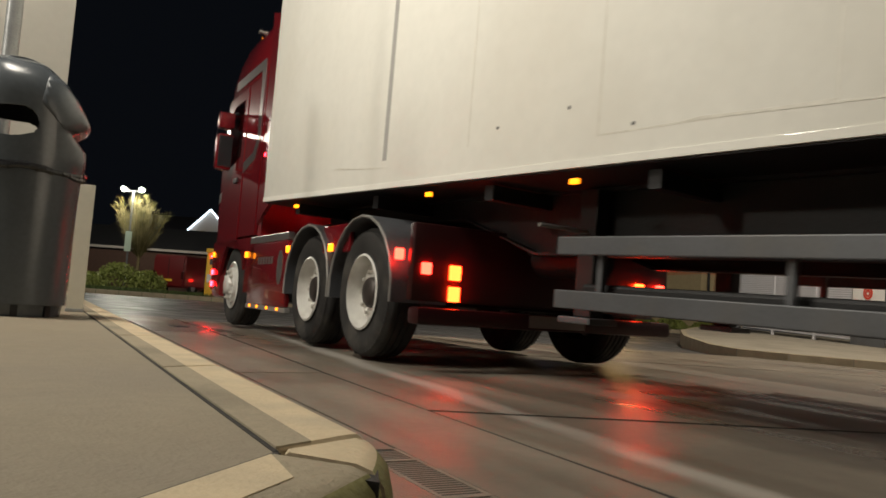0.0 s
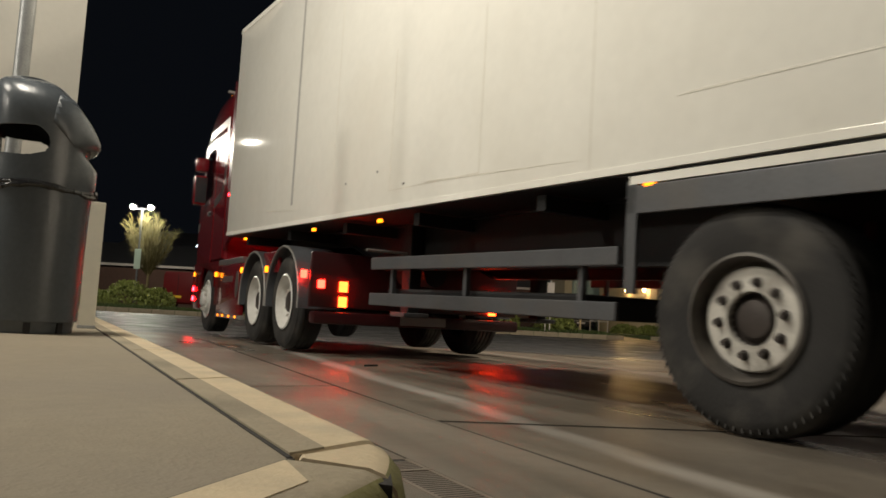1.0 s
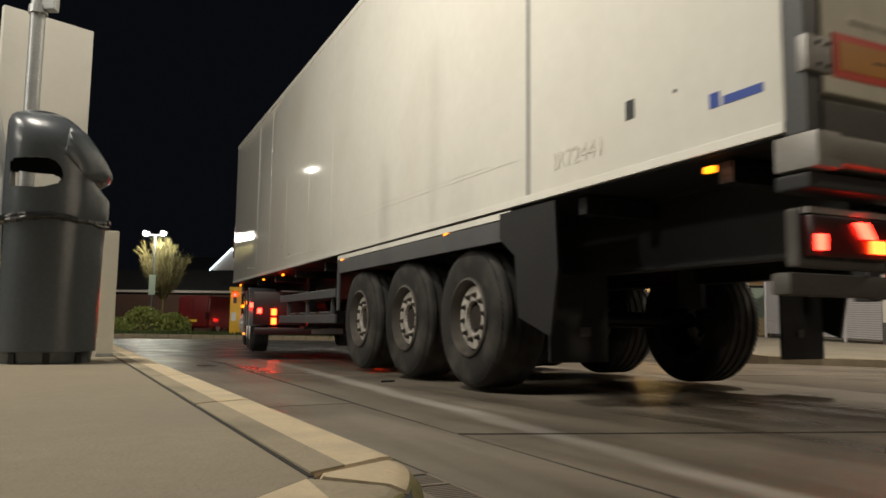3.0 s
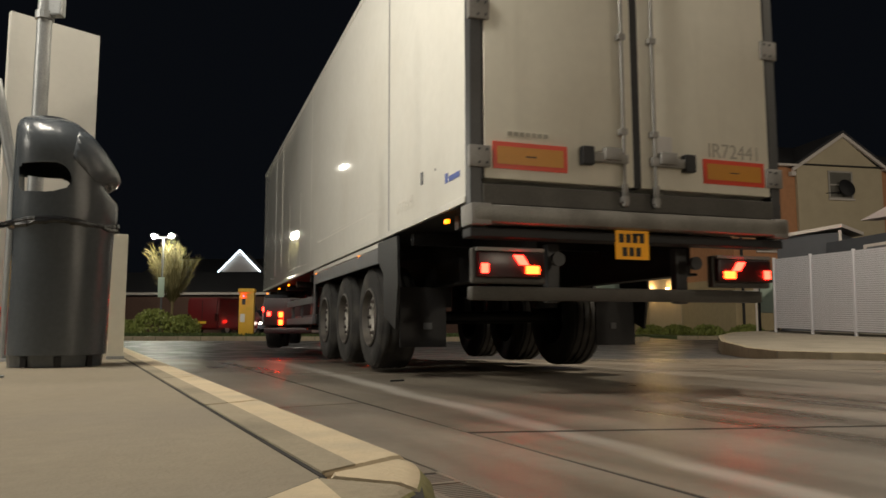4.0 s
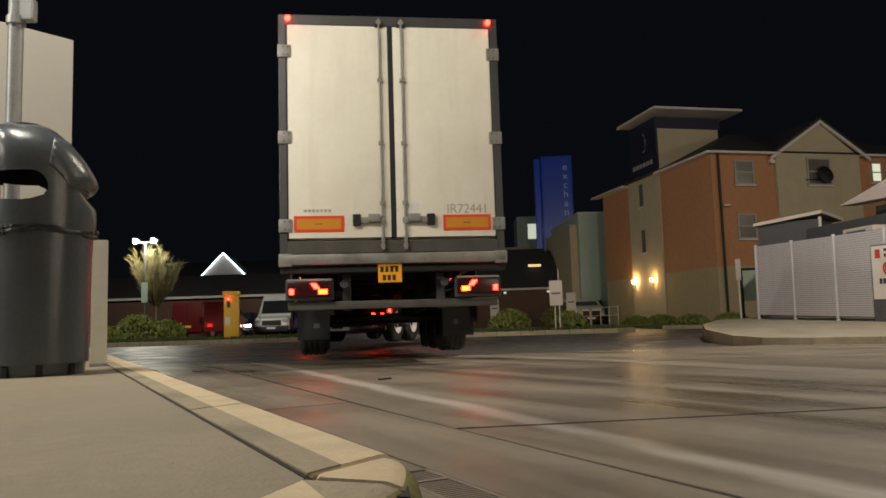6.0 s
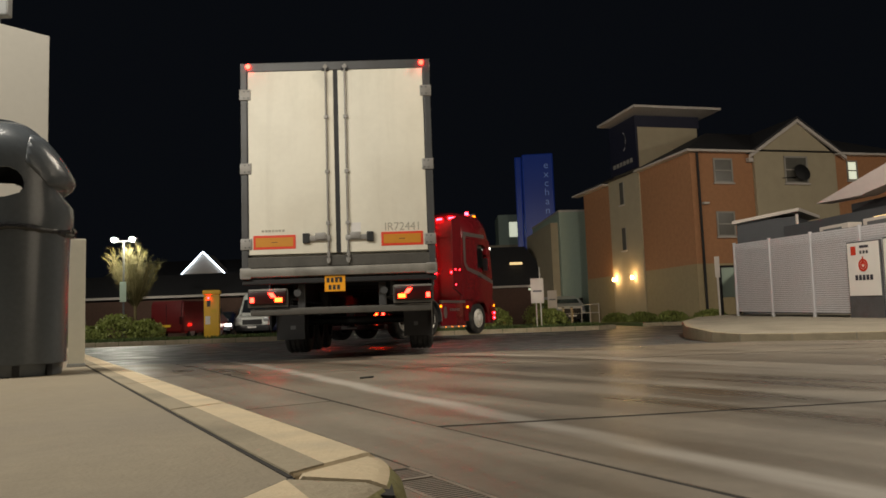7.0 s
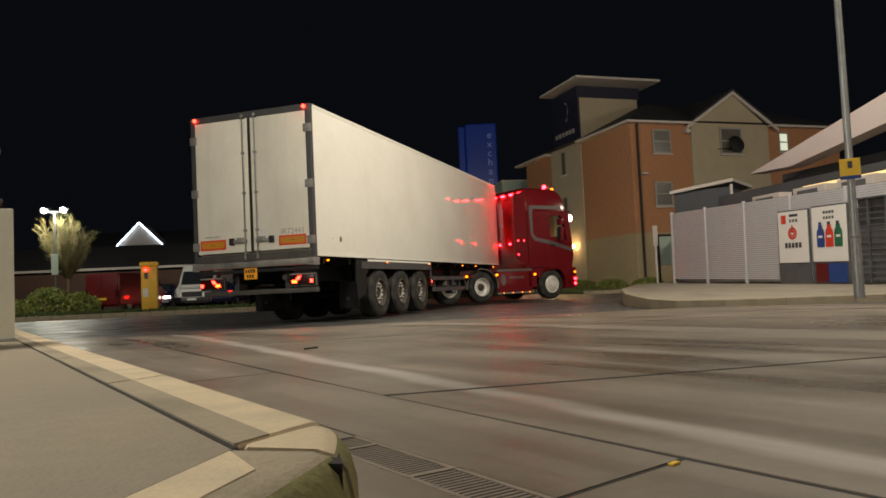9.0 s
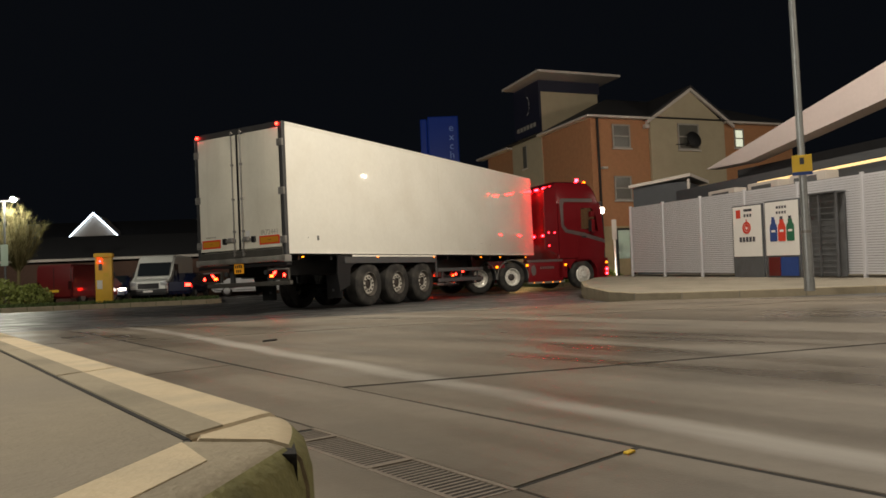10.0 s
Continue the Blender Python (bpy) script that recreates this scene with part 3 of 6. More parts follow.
def ribbon_stone(inner, outer, name, top, face, drop=0.0):
    """A kerb stone between two plan lines of equal count, rounded at its outer top edge; the face may differ."""
    bm = bmesh.new()
    rings = []
    for a, b in zip(inner, outer):
        a, b = Vector(a), Vector(b)
        d = (b - a).normalized()
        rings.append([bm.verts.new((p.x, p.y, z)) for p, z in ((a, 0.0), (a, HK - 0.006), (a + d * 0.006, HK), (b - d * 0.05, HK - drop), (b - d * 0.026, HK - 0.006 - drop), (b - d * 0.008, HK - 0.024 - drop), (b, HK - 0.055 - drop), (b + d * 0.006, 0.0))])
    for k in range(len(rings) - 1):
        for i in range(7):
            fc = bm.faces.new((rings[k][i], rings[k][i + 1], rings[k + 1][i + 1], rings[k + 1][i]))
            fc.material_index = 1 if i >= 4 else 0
    bm.faces.new(rings[0])
    bm.faces.new(rings[-1][::-1])
    ob = part(name, bm, top, pav, smooth=True)
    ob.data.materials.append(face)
    return ob


tip, ctl, low = Vector(st(1.075, TO)), Vector((-0.012, 1.11)), Vector((-0.022, 0.962))
outer, inner = [], []
for k in range(11):
    u = k / 10
    q = tip * (1 - u) ** 2 + ctl * 2 * u * (1 - u) + low * u * u
    outer.append(q)
    inner.append(NODE.lerp(q, 0.06) + (q - NODE).orthogonal() * 0.0)
ribbon_stone(inner, outer, "kerb_corner_stone", PALEKERB, KERBMOSS)
for k in range(4):
    ln = 0.9
    i0 = NODE + D2 * (0.022 + ln * k)
    o0 = (low + D2 * 0.012 if k == 0 else i0 + N2 * 0.172)
    i1, o1 = NODE + D2 * (0.01 + ln * (k + 1)), NODE + D2 * (0.01 + ln * (k + 1)) + N2 * 0.172
    n = 5
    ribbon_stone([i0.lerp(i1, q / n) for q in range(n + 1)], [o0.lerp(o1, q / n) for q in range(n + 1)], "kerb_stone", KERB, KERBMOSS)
    if k < 2:
        bm = bmesh.new()
        q = [i0 + D2 * 0.008 + N2 * 0.006, i0 + D2 * 0.10 + N2 * 0.088, i0 + D2 * 0.84 + N2 * 0.075, i0 + D2 * 0.84 + N2 * 0.006]
        prism(bm, [(v.x, v.y) for v in q], HK - 0.003, HK + 0.0015)
        part("pale_band", bm, PALEKERB, pav)
bm = bmesh.new()
prism(bm, [tuple(v) for v in (NODE - KN * 0.01, tip - KN * 0.02 + KD * 0.01, tip.lerp(low, 0.5) - N2 * 0.01, low - N2 * 0.003 + D2 * 0.03, NODE + D2 * 0.05)][::-1], 0.02, HK - 0.010)
part("joint_filler", bm, JOINT, pav)


def kerbed_area(name, pts, top, material, label, category, kerb_line, kind="structure"):
    """A raised area with kerb stones along part of its outline."""
    root = thing(name, label, category, kind=kind)
    bm = bmesh.new()
    for v in prism(bm, pts, -0.3, 1.0):
        if v.co.z > 0:
            v.co.z = top(v.co.x, v.co.y)
    bmesh.ops.triangulate(bm, faces=[f for f in bm.faces if len(f.verts) > 4])
    part("surface", bm, material, root)
    for a, b in zip(kerb_line, kerb_line[1:]):
        a, b = Vector(a), Vector(b)
        length = (b - a).length
        cnt = max(1, round(length / 0.95))
        ang = math.degrees(math.atan2(b.y - a.y, b.x - a.x))
        me = mesh_of("kerb_stone", B(0, length / cnt - 0.012, -0.12, 0.005, -0.45, 0.004, bev=0.015), KERB)
        for k in range(cnt):
            p = a.lerp(b, k / cnt)
            q = a.lerp(b, (k + 1) / cnt)
            z0, z1 = top(p.x, p.y), top(q.x, q.y)
            part("kerb_stone", me, KERB, root, m=pose(p.x, p.y, z0, 0, -math.degrees(math.atan2(z1 - z0, length / cnt)), ang))
    return root


RK = [(30, 3.0), (20, 6.6), (12, 9.6), (8.4, 10.95), (6.5, 11.7), (5.7, 12.15), (5.15, 12.9), (5.0, 13.8), (5.4, 16.5), (6.3, 19.5), (7.6, 22.2), (9.6, 23.9), (13, 24.6), (30, 24.6)]
kerbed_area("pavement", RK, lambda x, y: 0.055 + 0.026 * max(0, y - 13.0), GREYPAVE, "pale concrete pavement with a kerb in front of a louvred fence", "pavement", RK)
LK = [(-60, 29.5), (-16, 30.5), (-5.5, 30.3), (-5.0, 30.8), (-5.2, 31.6)]
kerbed_area("grass_verge", LK + [(-6, 36.5), (-60, 36.5)], lambda x, y: 0.06, GRASS, "dark kerbed grass verge beside the car park", "verge", LK[::-1])
GK = [(-2.0, 30.6), (-1.4, 29.6), (6.2, 29.4), (7.0, 30.0)]
kerbed_area("grass_island", GK + [(7.4, 33.5), (-1.5, 34)], lambda x, y: 0.05, GRASS, "kerbed grass island at the road junction", "verge", GK[::-1])
HKB = [(8.6, 32.0), (11, 31.2), (30, 31.6)]
kerbed_area("grass_bed", HKB + [(30, 45), (7.2, 45), (7.4, 38)], lambda x, y: 0.06, GRASS, "dark planted bed along the hotel wall", "verge", HKB[::-1])


# ---- the articulated lorry ----
ZB, ZT, TW, TL = 1.25, 4.036, 1.288, 13.25
AX = (5.54, 4.28, 3.02)


def wheel(kind="trailer"):
    """A wheel about the x axis, its outer face on -x; returns meshes."""
    R, w = (0.525, 0.385) if kind == "trailer" else (0.50, 0.30)
    rr = 0.292
    turn = Matrix.Rotation(radians(-90), 4, "Y")
    bm = bmesh.new()
    prof = [(rr, 0.0), (rr + 0.012, 0.012), (rr + 0.06, 0.006), (R - 0.075, -0.004), (R - 0.03, 0.012), (R - 0.006, 0.045)]
    for g in range(4):
        z = 0.075 + g * (w - 0.15) / 3
        prof += [(R, z - 0.022), (R, z + 0.012), (R - 0.012, z + 0.016), (R - 0.012, z + 0.03)]
    prof += [(R - 0.006, w - 0.03), (R - 0.03, w - 0.01), (R - 0.09, w), (rr, w)]
    lathe(bm, [(r, -z) for r, z in prof], 48, closed=True)
    for i in range(0, 72):
        a = 2 * math.pi * i / 72
        box(bm, R - 0.05, R - 0.022, -0.006, 0.006, -0.022, -0.008, m=Matrix.Rotation(a, 4, "Z"))
    bmesh.ops.transform(bm, matrix=turn, verts=bm.verts)
    tyre = mesh_of("tyre", bm, RUBBER, True)
    bm = bmesh.new()
    if kind == "trailer":
        prof = [(rr + 0.004, 0.004), (rr - 0.012, 0.012), (rr - 0.018, -0.04), (rr - 0.030, -0.09), (0.236, -0.105), (0.228, -0.12)]
    elif kind == "steer":
        prof = [(rr + 0.004, 0.004), (rr - 0.012, 0.014), (rr - 0.025, -0.02), (0.21, -0.02), (0.19, 0.035), (0.13, 0.045), (0.12, 0.02)]
    else:
        prof = [(rr + 0.004, 0.004), (rr - 0.012, 0.012), (rr - 0.03, -0.12), (0.212, -0.14), (0.205, -0.15)]
    lathe(bm, prof, 40, m=turn)
    rim = mesh_of("rim", bm, RIMDARK if kind == "trailer" else RIMWHITE, True)
    bm = bmesh.new()
    zd = {"trailer": -0.055, "steer": 0.04, "drive": -0.095}[kind]
    rd = 0.238 if kind == "trailer" else 0.214
    lathe(bm, [(rd, zd - 0.06), (rd, zd - 0.008), (rd - 0.008, zd), (0.125, zd + 0.004), (0.118, zd - 0.04)], 40, m=turn)
    disc = mesh_of("wheel_disc", bm, RIM if kind == "trailer" else RIMWHITE, True)
    z0 = {"trailer": -0.055, "steer": 0.04, "drive": -0.095}[kind]
    bm = bmesh.new()
    lathe(bm, [(0.12, z0 - 0.03), (0.118, z0 + 0.03), (0.10, z0 + 0.05), (0.05, z0 + 0.058), (0.0001, z0 + 0.058)], 24, m=turn)
    if kind == "trailer":
        bm.free()
        bm = bmesh.new()
        lathe(bm, [(0.122, z0 - 0.02), (0.112, z0 - 0.06), (0.095, z0 - 0.045), (0.085, z0 - 0.015), (0.045, z0 - 0.008), (0.0001, z0 - 0.008)], 24, m=turn)
    hub = mesh_of("hub", bm, HUBDARK if kind != "steer" else RIMWHITE, True)
    bm = bmesh.new()
    cyl(bm, 0.025, (-z0 + 0.006, 0, 0), (-z0 - 0.007, 0, 0), 10)
    cyl(bm, 0.016, (-z0, 0, 0), (-z0 - 0.035, 0, 0), 6)
    nut = mesh_of("wheel_nut", bm, HUBDARK if kind == "trailer" else RIM)
    return tyre, rim, disc, hub, nut


WHEELS = []


def place_wheel(parent, meshes, side, y, z, x):
    """side -1: left, outer face at -x."""
    w = new("wheel", meshes[0])
    w.parent = parent
    w.matrix_basis = pose(side * x, y, z, 0, 0, 0 if side < 0 else 180)
    for nm, me in zip(("rim", "wheel_disc", "hub"), meshes[1:4]):
        part(nm, me, None, w)
    for i in range(10):
        a = 2 * math.pi * i / 10
        part("wheel_nut", meshes[4], None, w, m=pose(0, 0.1675 * math.cos(a), 0.1675 * math.sin(a)))
    WHEELS.append((w, side, x, y, z))
    return w


trailer = thing("semi_trailer", "white refrigerated box semi-trailer with orange reflective rear plates", "trailer")
bm = B(-TW, TW, 0.10, TL, ZB, ZT, bev=0.03)
part("body", bm, WHITEGRP, trailer, "white composite box body", smooth=True)
part("floor", B(-TW + 0.012, TW - 0.012, 0.12, TL - 0.02, ZB - 0.010, ZB - 0.004), BLACK, trailer, "black underside")
for sx in (-1, 1):
    # aluminium edge rails along the bottom and top of the side, and a faint panel joint
    part("edge_rail", B(sx * TW - 0.006, sx * TW + 0.006, 0.10, TL - 0.02, ZB, ZB + 0.045, bev=0.003), WHITEGRP, trailer)
    part("edge_rail", B(sx * TW - 0.006, sx * TW + 0.006, 0.10, TL - 0.02, ZT - 0.07, ZT - 0.005, bev=0.003), WHITEGRP, trailer)
    # the wide grey strips paint a column's reflection onto the near side
    for y, half, mm in ((2.065, 0.028, REFLECTIONGREY), (10.98, 0.028, REFLECTIONGREY), (6.5, 0.004, FAINT), (9.95, 0.004, FAINT)):
        if sx > 0 and half > 0.01:
            continue
        part("panel_seam", B(sx * TW - 0.0008, sx * TW + 0.0008, y - half, y + half, ZB + 0.05 + (0.17 if y > 7 else 0), ZT - 0.09), mm, trailer, "grey strip painted in for a column reflection" if half > 0.01 else "")
    # a repaired rectangle, its edge lines just showing, and a few plugged holes
    for y0, y1, z0, z1 in ((7.56, 7.57, 1.41, 2.6), (8.82, 8.83, 1.41, 2.6), (7.57, 8.82, 1.41, 1.42)):
        part("repair_edge", B(sx * TW - 0.0008, sx * TW + 0.0008, y0, y1, z0, z1), FAINT, trailer)
    for y, z in ((9.66, 1.56), (8.59, 1.45), (9.05, 1.60), (0.72, 1.60)):
        part("plugged_hole", C(0.011, (sx * (TW - 0.002), y, z), (sx * (TW + 0.003), y, z), 8), FRAMEGREY, trailer)
    part("marker_plug", B(sx * (TW + 0.002) - 0.004, sx * (TW + 0.002) + 0.004, 1.02, 1.085, ZB + 0.295, ZB + 0.395, bev=0.002), FRAMEGREY, trailer)
for y0, y1, z0, h in ((2.2, 5.9, 0.30, 0.010), (2.6, 4.9, 0.335, 0.005), (6.6, 8.3, 0.12, 0.012), (10.9, 11.8, 0.16, 0.010)):
    bm = bmesh.new()
    side_prism(bm, [(y0, ZB + z0), (y1, ZB + z0 + 0.05), (y1 - 0.1, ZB + z0 + 0.05 + h), (y0 + 0.3, ZB + z0 + h)], -TW - 0.0022, -TW + 0.001)
    part("scuff_line", bm, FAINT, trailer, "faint scuff along the panel")
bm = bmesh.new()
for i, (a, b) in enumerate(((0.20, 0.42), (0.44, 0.50))):
    box(bm, -TW - 0.003, -TW + 0.001, a, b, ZB + 0.20, ZB + 0.24 + 0.03 * i)
part("maker_badge", bm, BLUEINK, trailer, "small blue sticker")
# faded fleet number low on the near side
lettering("IR72441", 0.15, FAINT, trailer, Matrix.Translation((-TW - 0.003, 1.52, ZB + 0.20)) @ Matrix.Rotation(radians(-90), 4, "Z") @ Matrix.Rotation(radians(90), 4, "X"), "fleet_number")
# refrigeration unit on the front wall
part("refrigeration_unit", B(-1.0, 1.0, TL, TL + 0.42, 1.9, 3.85, bev=0.06), WHITEGRP, trailer, smooth=True)
part("unit_grille", B(-0.8, 0.8, TL + 0.42, TL + 0.435, 2.0, 2.7, bev=0.01), BLACK, trailer)

# rear frame, doors, rods and fittings; the rear faces -y
Y0 = 0.0
part("rear_post", B(-TW, -TW + 0.085, Y0, 0.10, ZB - 0.02, ZT, bev=0.008), FRAMEGREY, trailer)
part("rear_post", B(TW - 0.085, TW, Y0, 0.10, ZB - 0.02, ZT, bev=0.008), FRAMEGREY, trailer)
part("rear_header", B(-TW + 0.085, TW - 0.085, Y0, 0.10, ZT - 0.12, ZT, bev=0.008), FRAMEGREY, trailer)
part("rear_sill", B(-TW + 0.085, TW - 0.085, Y0 - 0.01, 0.10, ZB - 0.02, ZB + 0.12, bev=0.008), DULLSTEEL, trailer)
door_z0, door_z1 = ZB + 0.155, ZT - 0.125
for sx in (-1, 1):
    d = part("door", B(min(sx * 0.03, sx * (TW - 0.10)), max(sx * 0.03, sx * (TW - 0.10)), Y0 - 0.005, 0.08, door_z0, door_z1, bev=0.012), DOORWHITE, trailer, smooth=True)
    part("door_seal", B(min(sx * (TW - 0.10), sx * (TW - 0.085)), max(sx * (TW - 0.10), sx * (TW - 0.085)), 0.005, 0.09, door_z0, door_z1), BLACK, d)
    for zz in (ZB + 0.30, ZB + 1.32, ZB + 2.34):
        bm = B(min(sx * (TW - 0.14), sx * (TW + 0.012)), max(sx * (TW - 0.14), sx * (TW + 0.012)), -0.022, 0.03, zz - 0.075, zz + 0.075, bev=0.01)
        h = part("hinge", bm, ALU, d, "bolted aluminium hinge", smooth=True)
        for q in (-0.045, 0.045):
            for u in (-0.02, 0.035):
                part("hinge_bolt", C(0.009, (sx * (TW - 0.09 + u), -0.022, zz + q), (sx * (TW - 0.09 + u), -0.03, zz + q), 8), FRAMEGREY, d)
    xr = sx * 0.13
    part("lock_rod", C(0.0135, (xr, -0.035, ZB + 0.02), (xr, -0.035, ZT - 0.05), 10), ALU, d, smooth=True)
    for zz in (ZB + 0.06, ZB + 0.55, ZB + 1.25, ZB + 2.0, ZT - 0.09):
        part("rod_bracket", B(xr - 0.028, xr + 0.028, -0.05, -0.004, zz - 0.022, zz + 0.022, bev=0.006), ALU, d)
    part("rod_cam", B(xr - 0.05, xr + 0.05, -0.045, 0.0, ZT - 0.14, ZT - 0.10, bev=0.008), BLACK, d)
    bm = bmesh.new()
    x0, x1 = sx * 0.10, sx * 0.42
    box(bm, min(x0, x1), max(x0, x1), -0.05, -0.01, ZB + 0.315, ZB + 0.385, bev=0.01)
    box(bm, min(sx * 0.16, sx * 0.30), max(sx * 0.16, sx * 0.30), -0.075, -0.02, ZB + 0.33, ZB + 0.42, bev=0.012)
    part("door_handle", bm, ALU, d, "worn steel door lever", smooth=True)
    part("handle_catch", B(min(sx * 0.38, sx * 0.47), max(sx * 0.38, sx * 0.47), -0.06, -0.004, ZB + 0.29, ZB + 0.42, bev=0.008), BLACK, d)
    for q in (0.36, 0.05):
        part("rod_foot", B(xr - 0.02, xr + 0.02, -0.055, -0.02, ZB - 0.0 + q * 0.2, ZB + 0.10 + q * 0.2, bev=0.008), ALU, d)
    # reflective rear plate: orange field, red border
    a, b = (0.57, 1.13)
    x0, x1 = (min(sx * a, sx * b), max(sx * a, sx * b))
    pl = part("rear_plate", B(x0, x1, -0.012, -0.004, ZB + 0.225, ZB + 0.41), REDREF, d, "orange reflective plate with a red border")
    part("plate_field", B(x0 + 0.032, x1 - 0.032, -0.0145, -0.006, ZB + 0.257, ZB + 0.378), ORANGEREF, pl)
    part("plate_label", B((x0 + x1) / 2 - 0.04, (x0 + x1) / 2 + 0.04, -0.0155, -0.0140, ZB + 0.312, ZB + 0.32), INK, pl)
part("door_seal", B(-0.03, 0.03, 0.0, 0.08, door_z0, door_z1), BLACK, trailer, "black centre seal")
lettering("IR72441", 0.155, FADEDINK, trailer, pose(0.86, -0.0075, ZB + 0.475, 90, 0, 0), "fleet_number", 0.95)
note = part("sticker", B(-1.04, -0.70, -0.0075, -0.004, ZB + 0.445, ZB + 0.495), DOORWHITE, trailer, "small faded illegible sticker")
for i in range(7):
    part("sticker_bar", B(-1.02 + i * 0.045, -0.985 + i * 0.045, -0.0095, -0.007, ZB + 0.455, ZB + 0.485), FADEDINK, note)
part("sticker", B(0.17, 0.30, -0.008, -0.004, ZB + 0.42, ZB + 0.55), POSTER, trailer, "small white paper sticker")
for sx in (-1, 1):
    part("marker_lamp", C(0.032, (sx * (TW - 0.11), -0.01, ZT - 0.055), (sx * (TW - 0.11), -0.035, ZT - 0.055), 14), TAIL, trailer, "lit red top marker lamp")
# lower beam and buffers
part("rear_bumper", B(-TW - 0.01, TW + 0.01, -0.06, 0.14, ZB - 0.15, ZB - 0.025, bev=0.035), BUFFER, trailer, "scuffed grey rear buffer", smooth=True)
part("rear_beam", B(-TW, TW, 0.0, 0.16, ZB - 0.24, ZB - 0.175, bev=0.01), BLACK, trailer)
plate = part("number_plate", B(-0.195, 0.075, -0.005, 0.007, ZB - 0.36, ZB - 0.155), PLATE, trailer, "yellow number plate, its lighting given as its own glow")
for row, cnt in ((0, 4), (1, 3)):
    for i in range(cnt):
        x = -0.170 + i * 0.056 + row * 0.025
        part("plate_bar", B(x, x + 0.038, -0.0085, -0.0045, ZB - 0.243 - row * 0.095, ZB - 0.18 - row * 0.095), INK, plate)
part("plate_lamp", B(-0.06, 0.03, -0.02, 0.03, ZB - 0.19, ZB - 0.175, bev=0.004), BLACKGLOSS, trailer)
for sx in (-1, 1):
    part("buffer_cap", B(min(sx * (TW - 0.13), sx * (TW + 0.014)), max(sx * (TW - 0.13), sx * (TW + 0.014)), -0.055, 0.15, ZB - 0.165, ZB - 0.02, bev=0.012), ALU, trailer, "grey buffer end cap", smooth=True)
    c = sx * 0.97
    part("board_strip", B(c - 0.25, c + 0.25, 0.06, 0.10, ZB - 0.325, ZB - 0.298, bev=0.004), ALU, trailer)
    board = part("lamp_board", B(c - 0.27, c + 0.27, 0.10, 0.16, ZB - 0.54, ZB - 0.30, bev=0.012), DULLSTEEL, trailer, "grey board with lit rear lamps")
    lens = part("lamp_lens", B(c - 0.245, c + 0.245, 0.055, 0.10, ZB - 0.50, ZB - 0.33, bev=0.012), REDDIM, board, smooth=True)
    part("side_lamp", B(c + sx * 0.20 - 0.026, c + sx * 0.20 + 0.026, 0.04, 0.056, ZB - 0.475, ZB - 0.41, bev=0.006), TAIL, lens, "lit red side lamp")
    part("brake_lamp", B(c - sx * 0.15 - 0.05, c - sx * 0.15 + 0.05, 0.04, 0.056, ZB - 0.475, ZB - 0.42, bev=0.006), TAILHOT, lens, "lit orange-red brake lamp")
    bm = bmesh.new()
    prism(bm, [(-0.045, -0.03), (0.02, -0.03), (0.065, 0.035), (0.0, 0.035)], -0.008, 0.008, m=Matrix.Translation((c - sx * 0.075, 0.048, ZB - 0.385)) @ Matrix.Rotation(radians(90), 4, "X") @ Matrix.Diagonal((sx, 1, 1, 1)))
    part("tail_lamp", bm, TAIL, lens, "lit red tail lamp")
    part("bumper_bracket", B(sx * 0.55 - 0.05, sx * 0.55 + 0.05, 0.26, 0.34, ZB - 0.66, ZB - 0.24, bev=0.01), FRAMEGREY, trailer)
    part("towing_ring", C(0.05, (sx * 0.58, 0.12, ZB - 0.36), (sx * 0.58, 0.16, ZB - 0.36), 14), FRAMEGREY, trailer)
part("underrun_bar", B(-1.22, 1.22, 0.16, 0.26, ZB - 0.65, ZB - 0.555, bev=0.02), DULLSTEEL, trailer, "steel underrun bar", smooth=True)

# chassis
for sx in (-1, 1):
    bm = bmesh.new()
    sec = [(-0.07, -0.44), (0.07, -0.44), (0.07, -0.42), (0.01, -0.42), (0.01, -0.03), (0.07, -0.03), (0.07, -0.01), (-0.07, -0.01), (-0.07, -0.03), (-0.01, -0.03), (-0.01, -0.42), (-0.07, -0.42)]
    ends = []
    for y, k in ((0.3, 1.0), (TL - 3.4, 1.0), (TL - 2.6, 0.4), (TL - 0.3, 0.4)):
        ends.append([bm.verts.new((sx * 0.65 + x, y, ZB + (z if z > -0.1 else z * k))) for x, z in sec])
    for p, q in zip(ends, ends[1:]):
        for i in range(12):
            bm.faces.new((p[i], p[(i + 1) % 12], q[(i + 1) % 12], q[i]))
    bm.faces.new(ends[0])
    bm.faces.new(ends[-1][::-1])
    part("chassis_beam", bm, BLACK, trailer)
for y in (0.5, 1.6, 2.9, 4.2, 5.5, 7.0, 8.5, 9.8, 11.2, 12.6):
    part("cross_member", B(-1.2, 1.2, y - 0.04, y + 0.04, ZB - 0.13, ZB - 0.03), BLACK, trailer)
for y in AX:
    part("axle", C(0.065, (-0.95, y, 0.525), (0.95, y, 0.525), 12), BLACK, trailer)
    part("air_spring", C(0.14, (-0.6, y - 0.35, 0.62), (-0.6, y - 0.35, 1.0), 14), BLACK, trailer)
    part("air_spring", C(0.14, (0.6, y - 0.35, 0.62), (0.6, y - 0.35, 1.0), 14), BLACK, trailer)
wt = wheel("trailer")
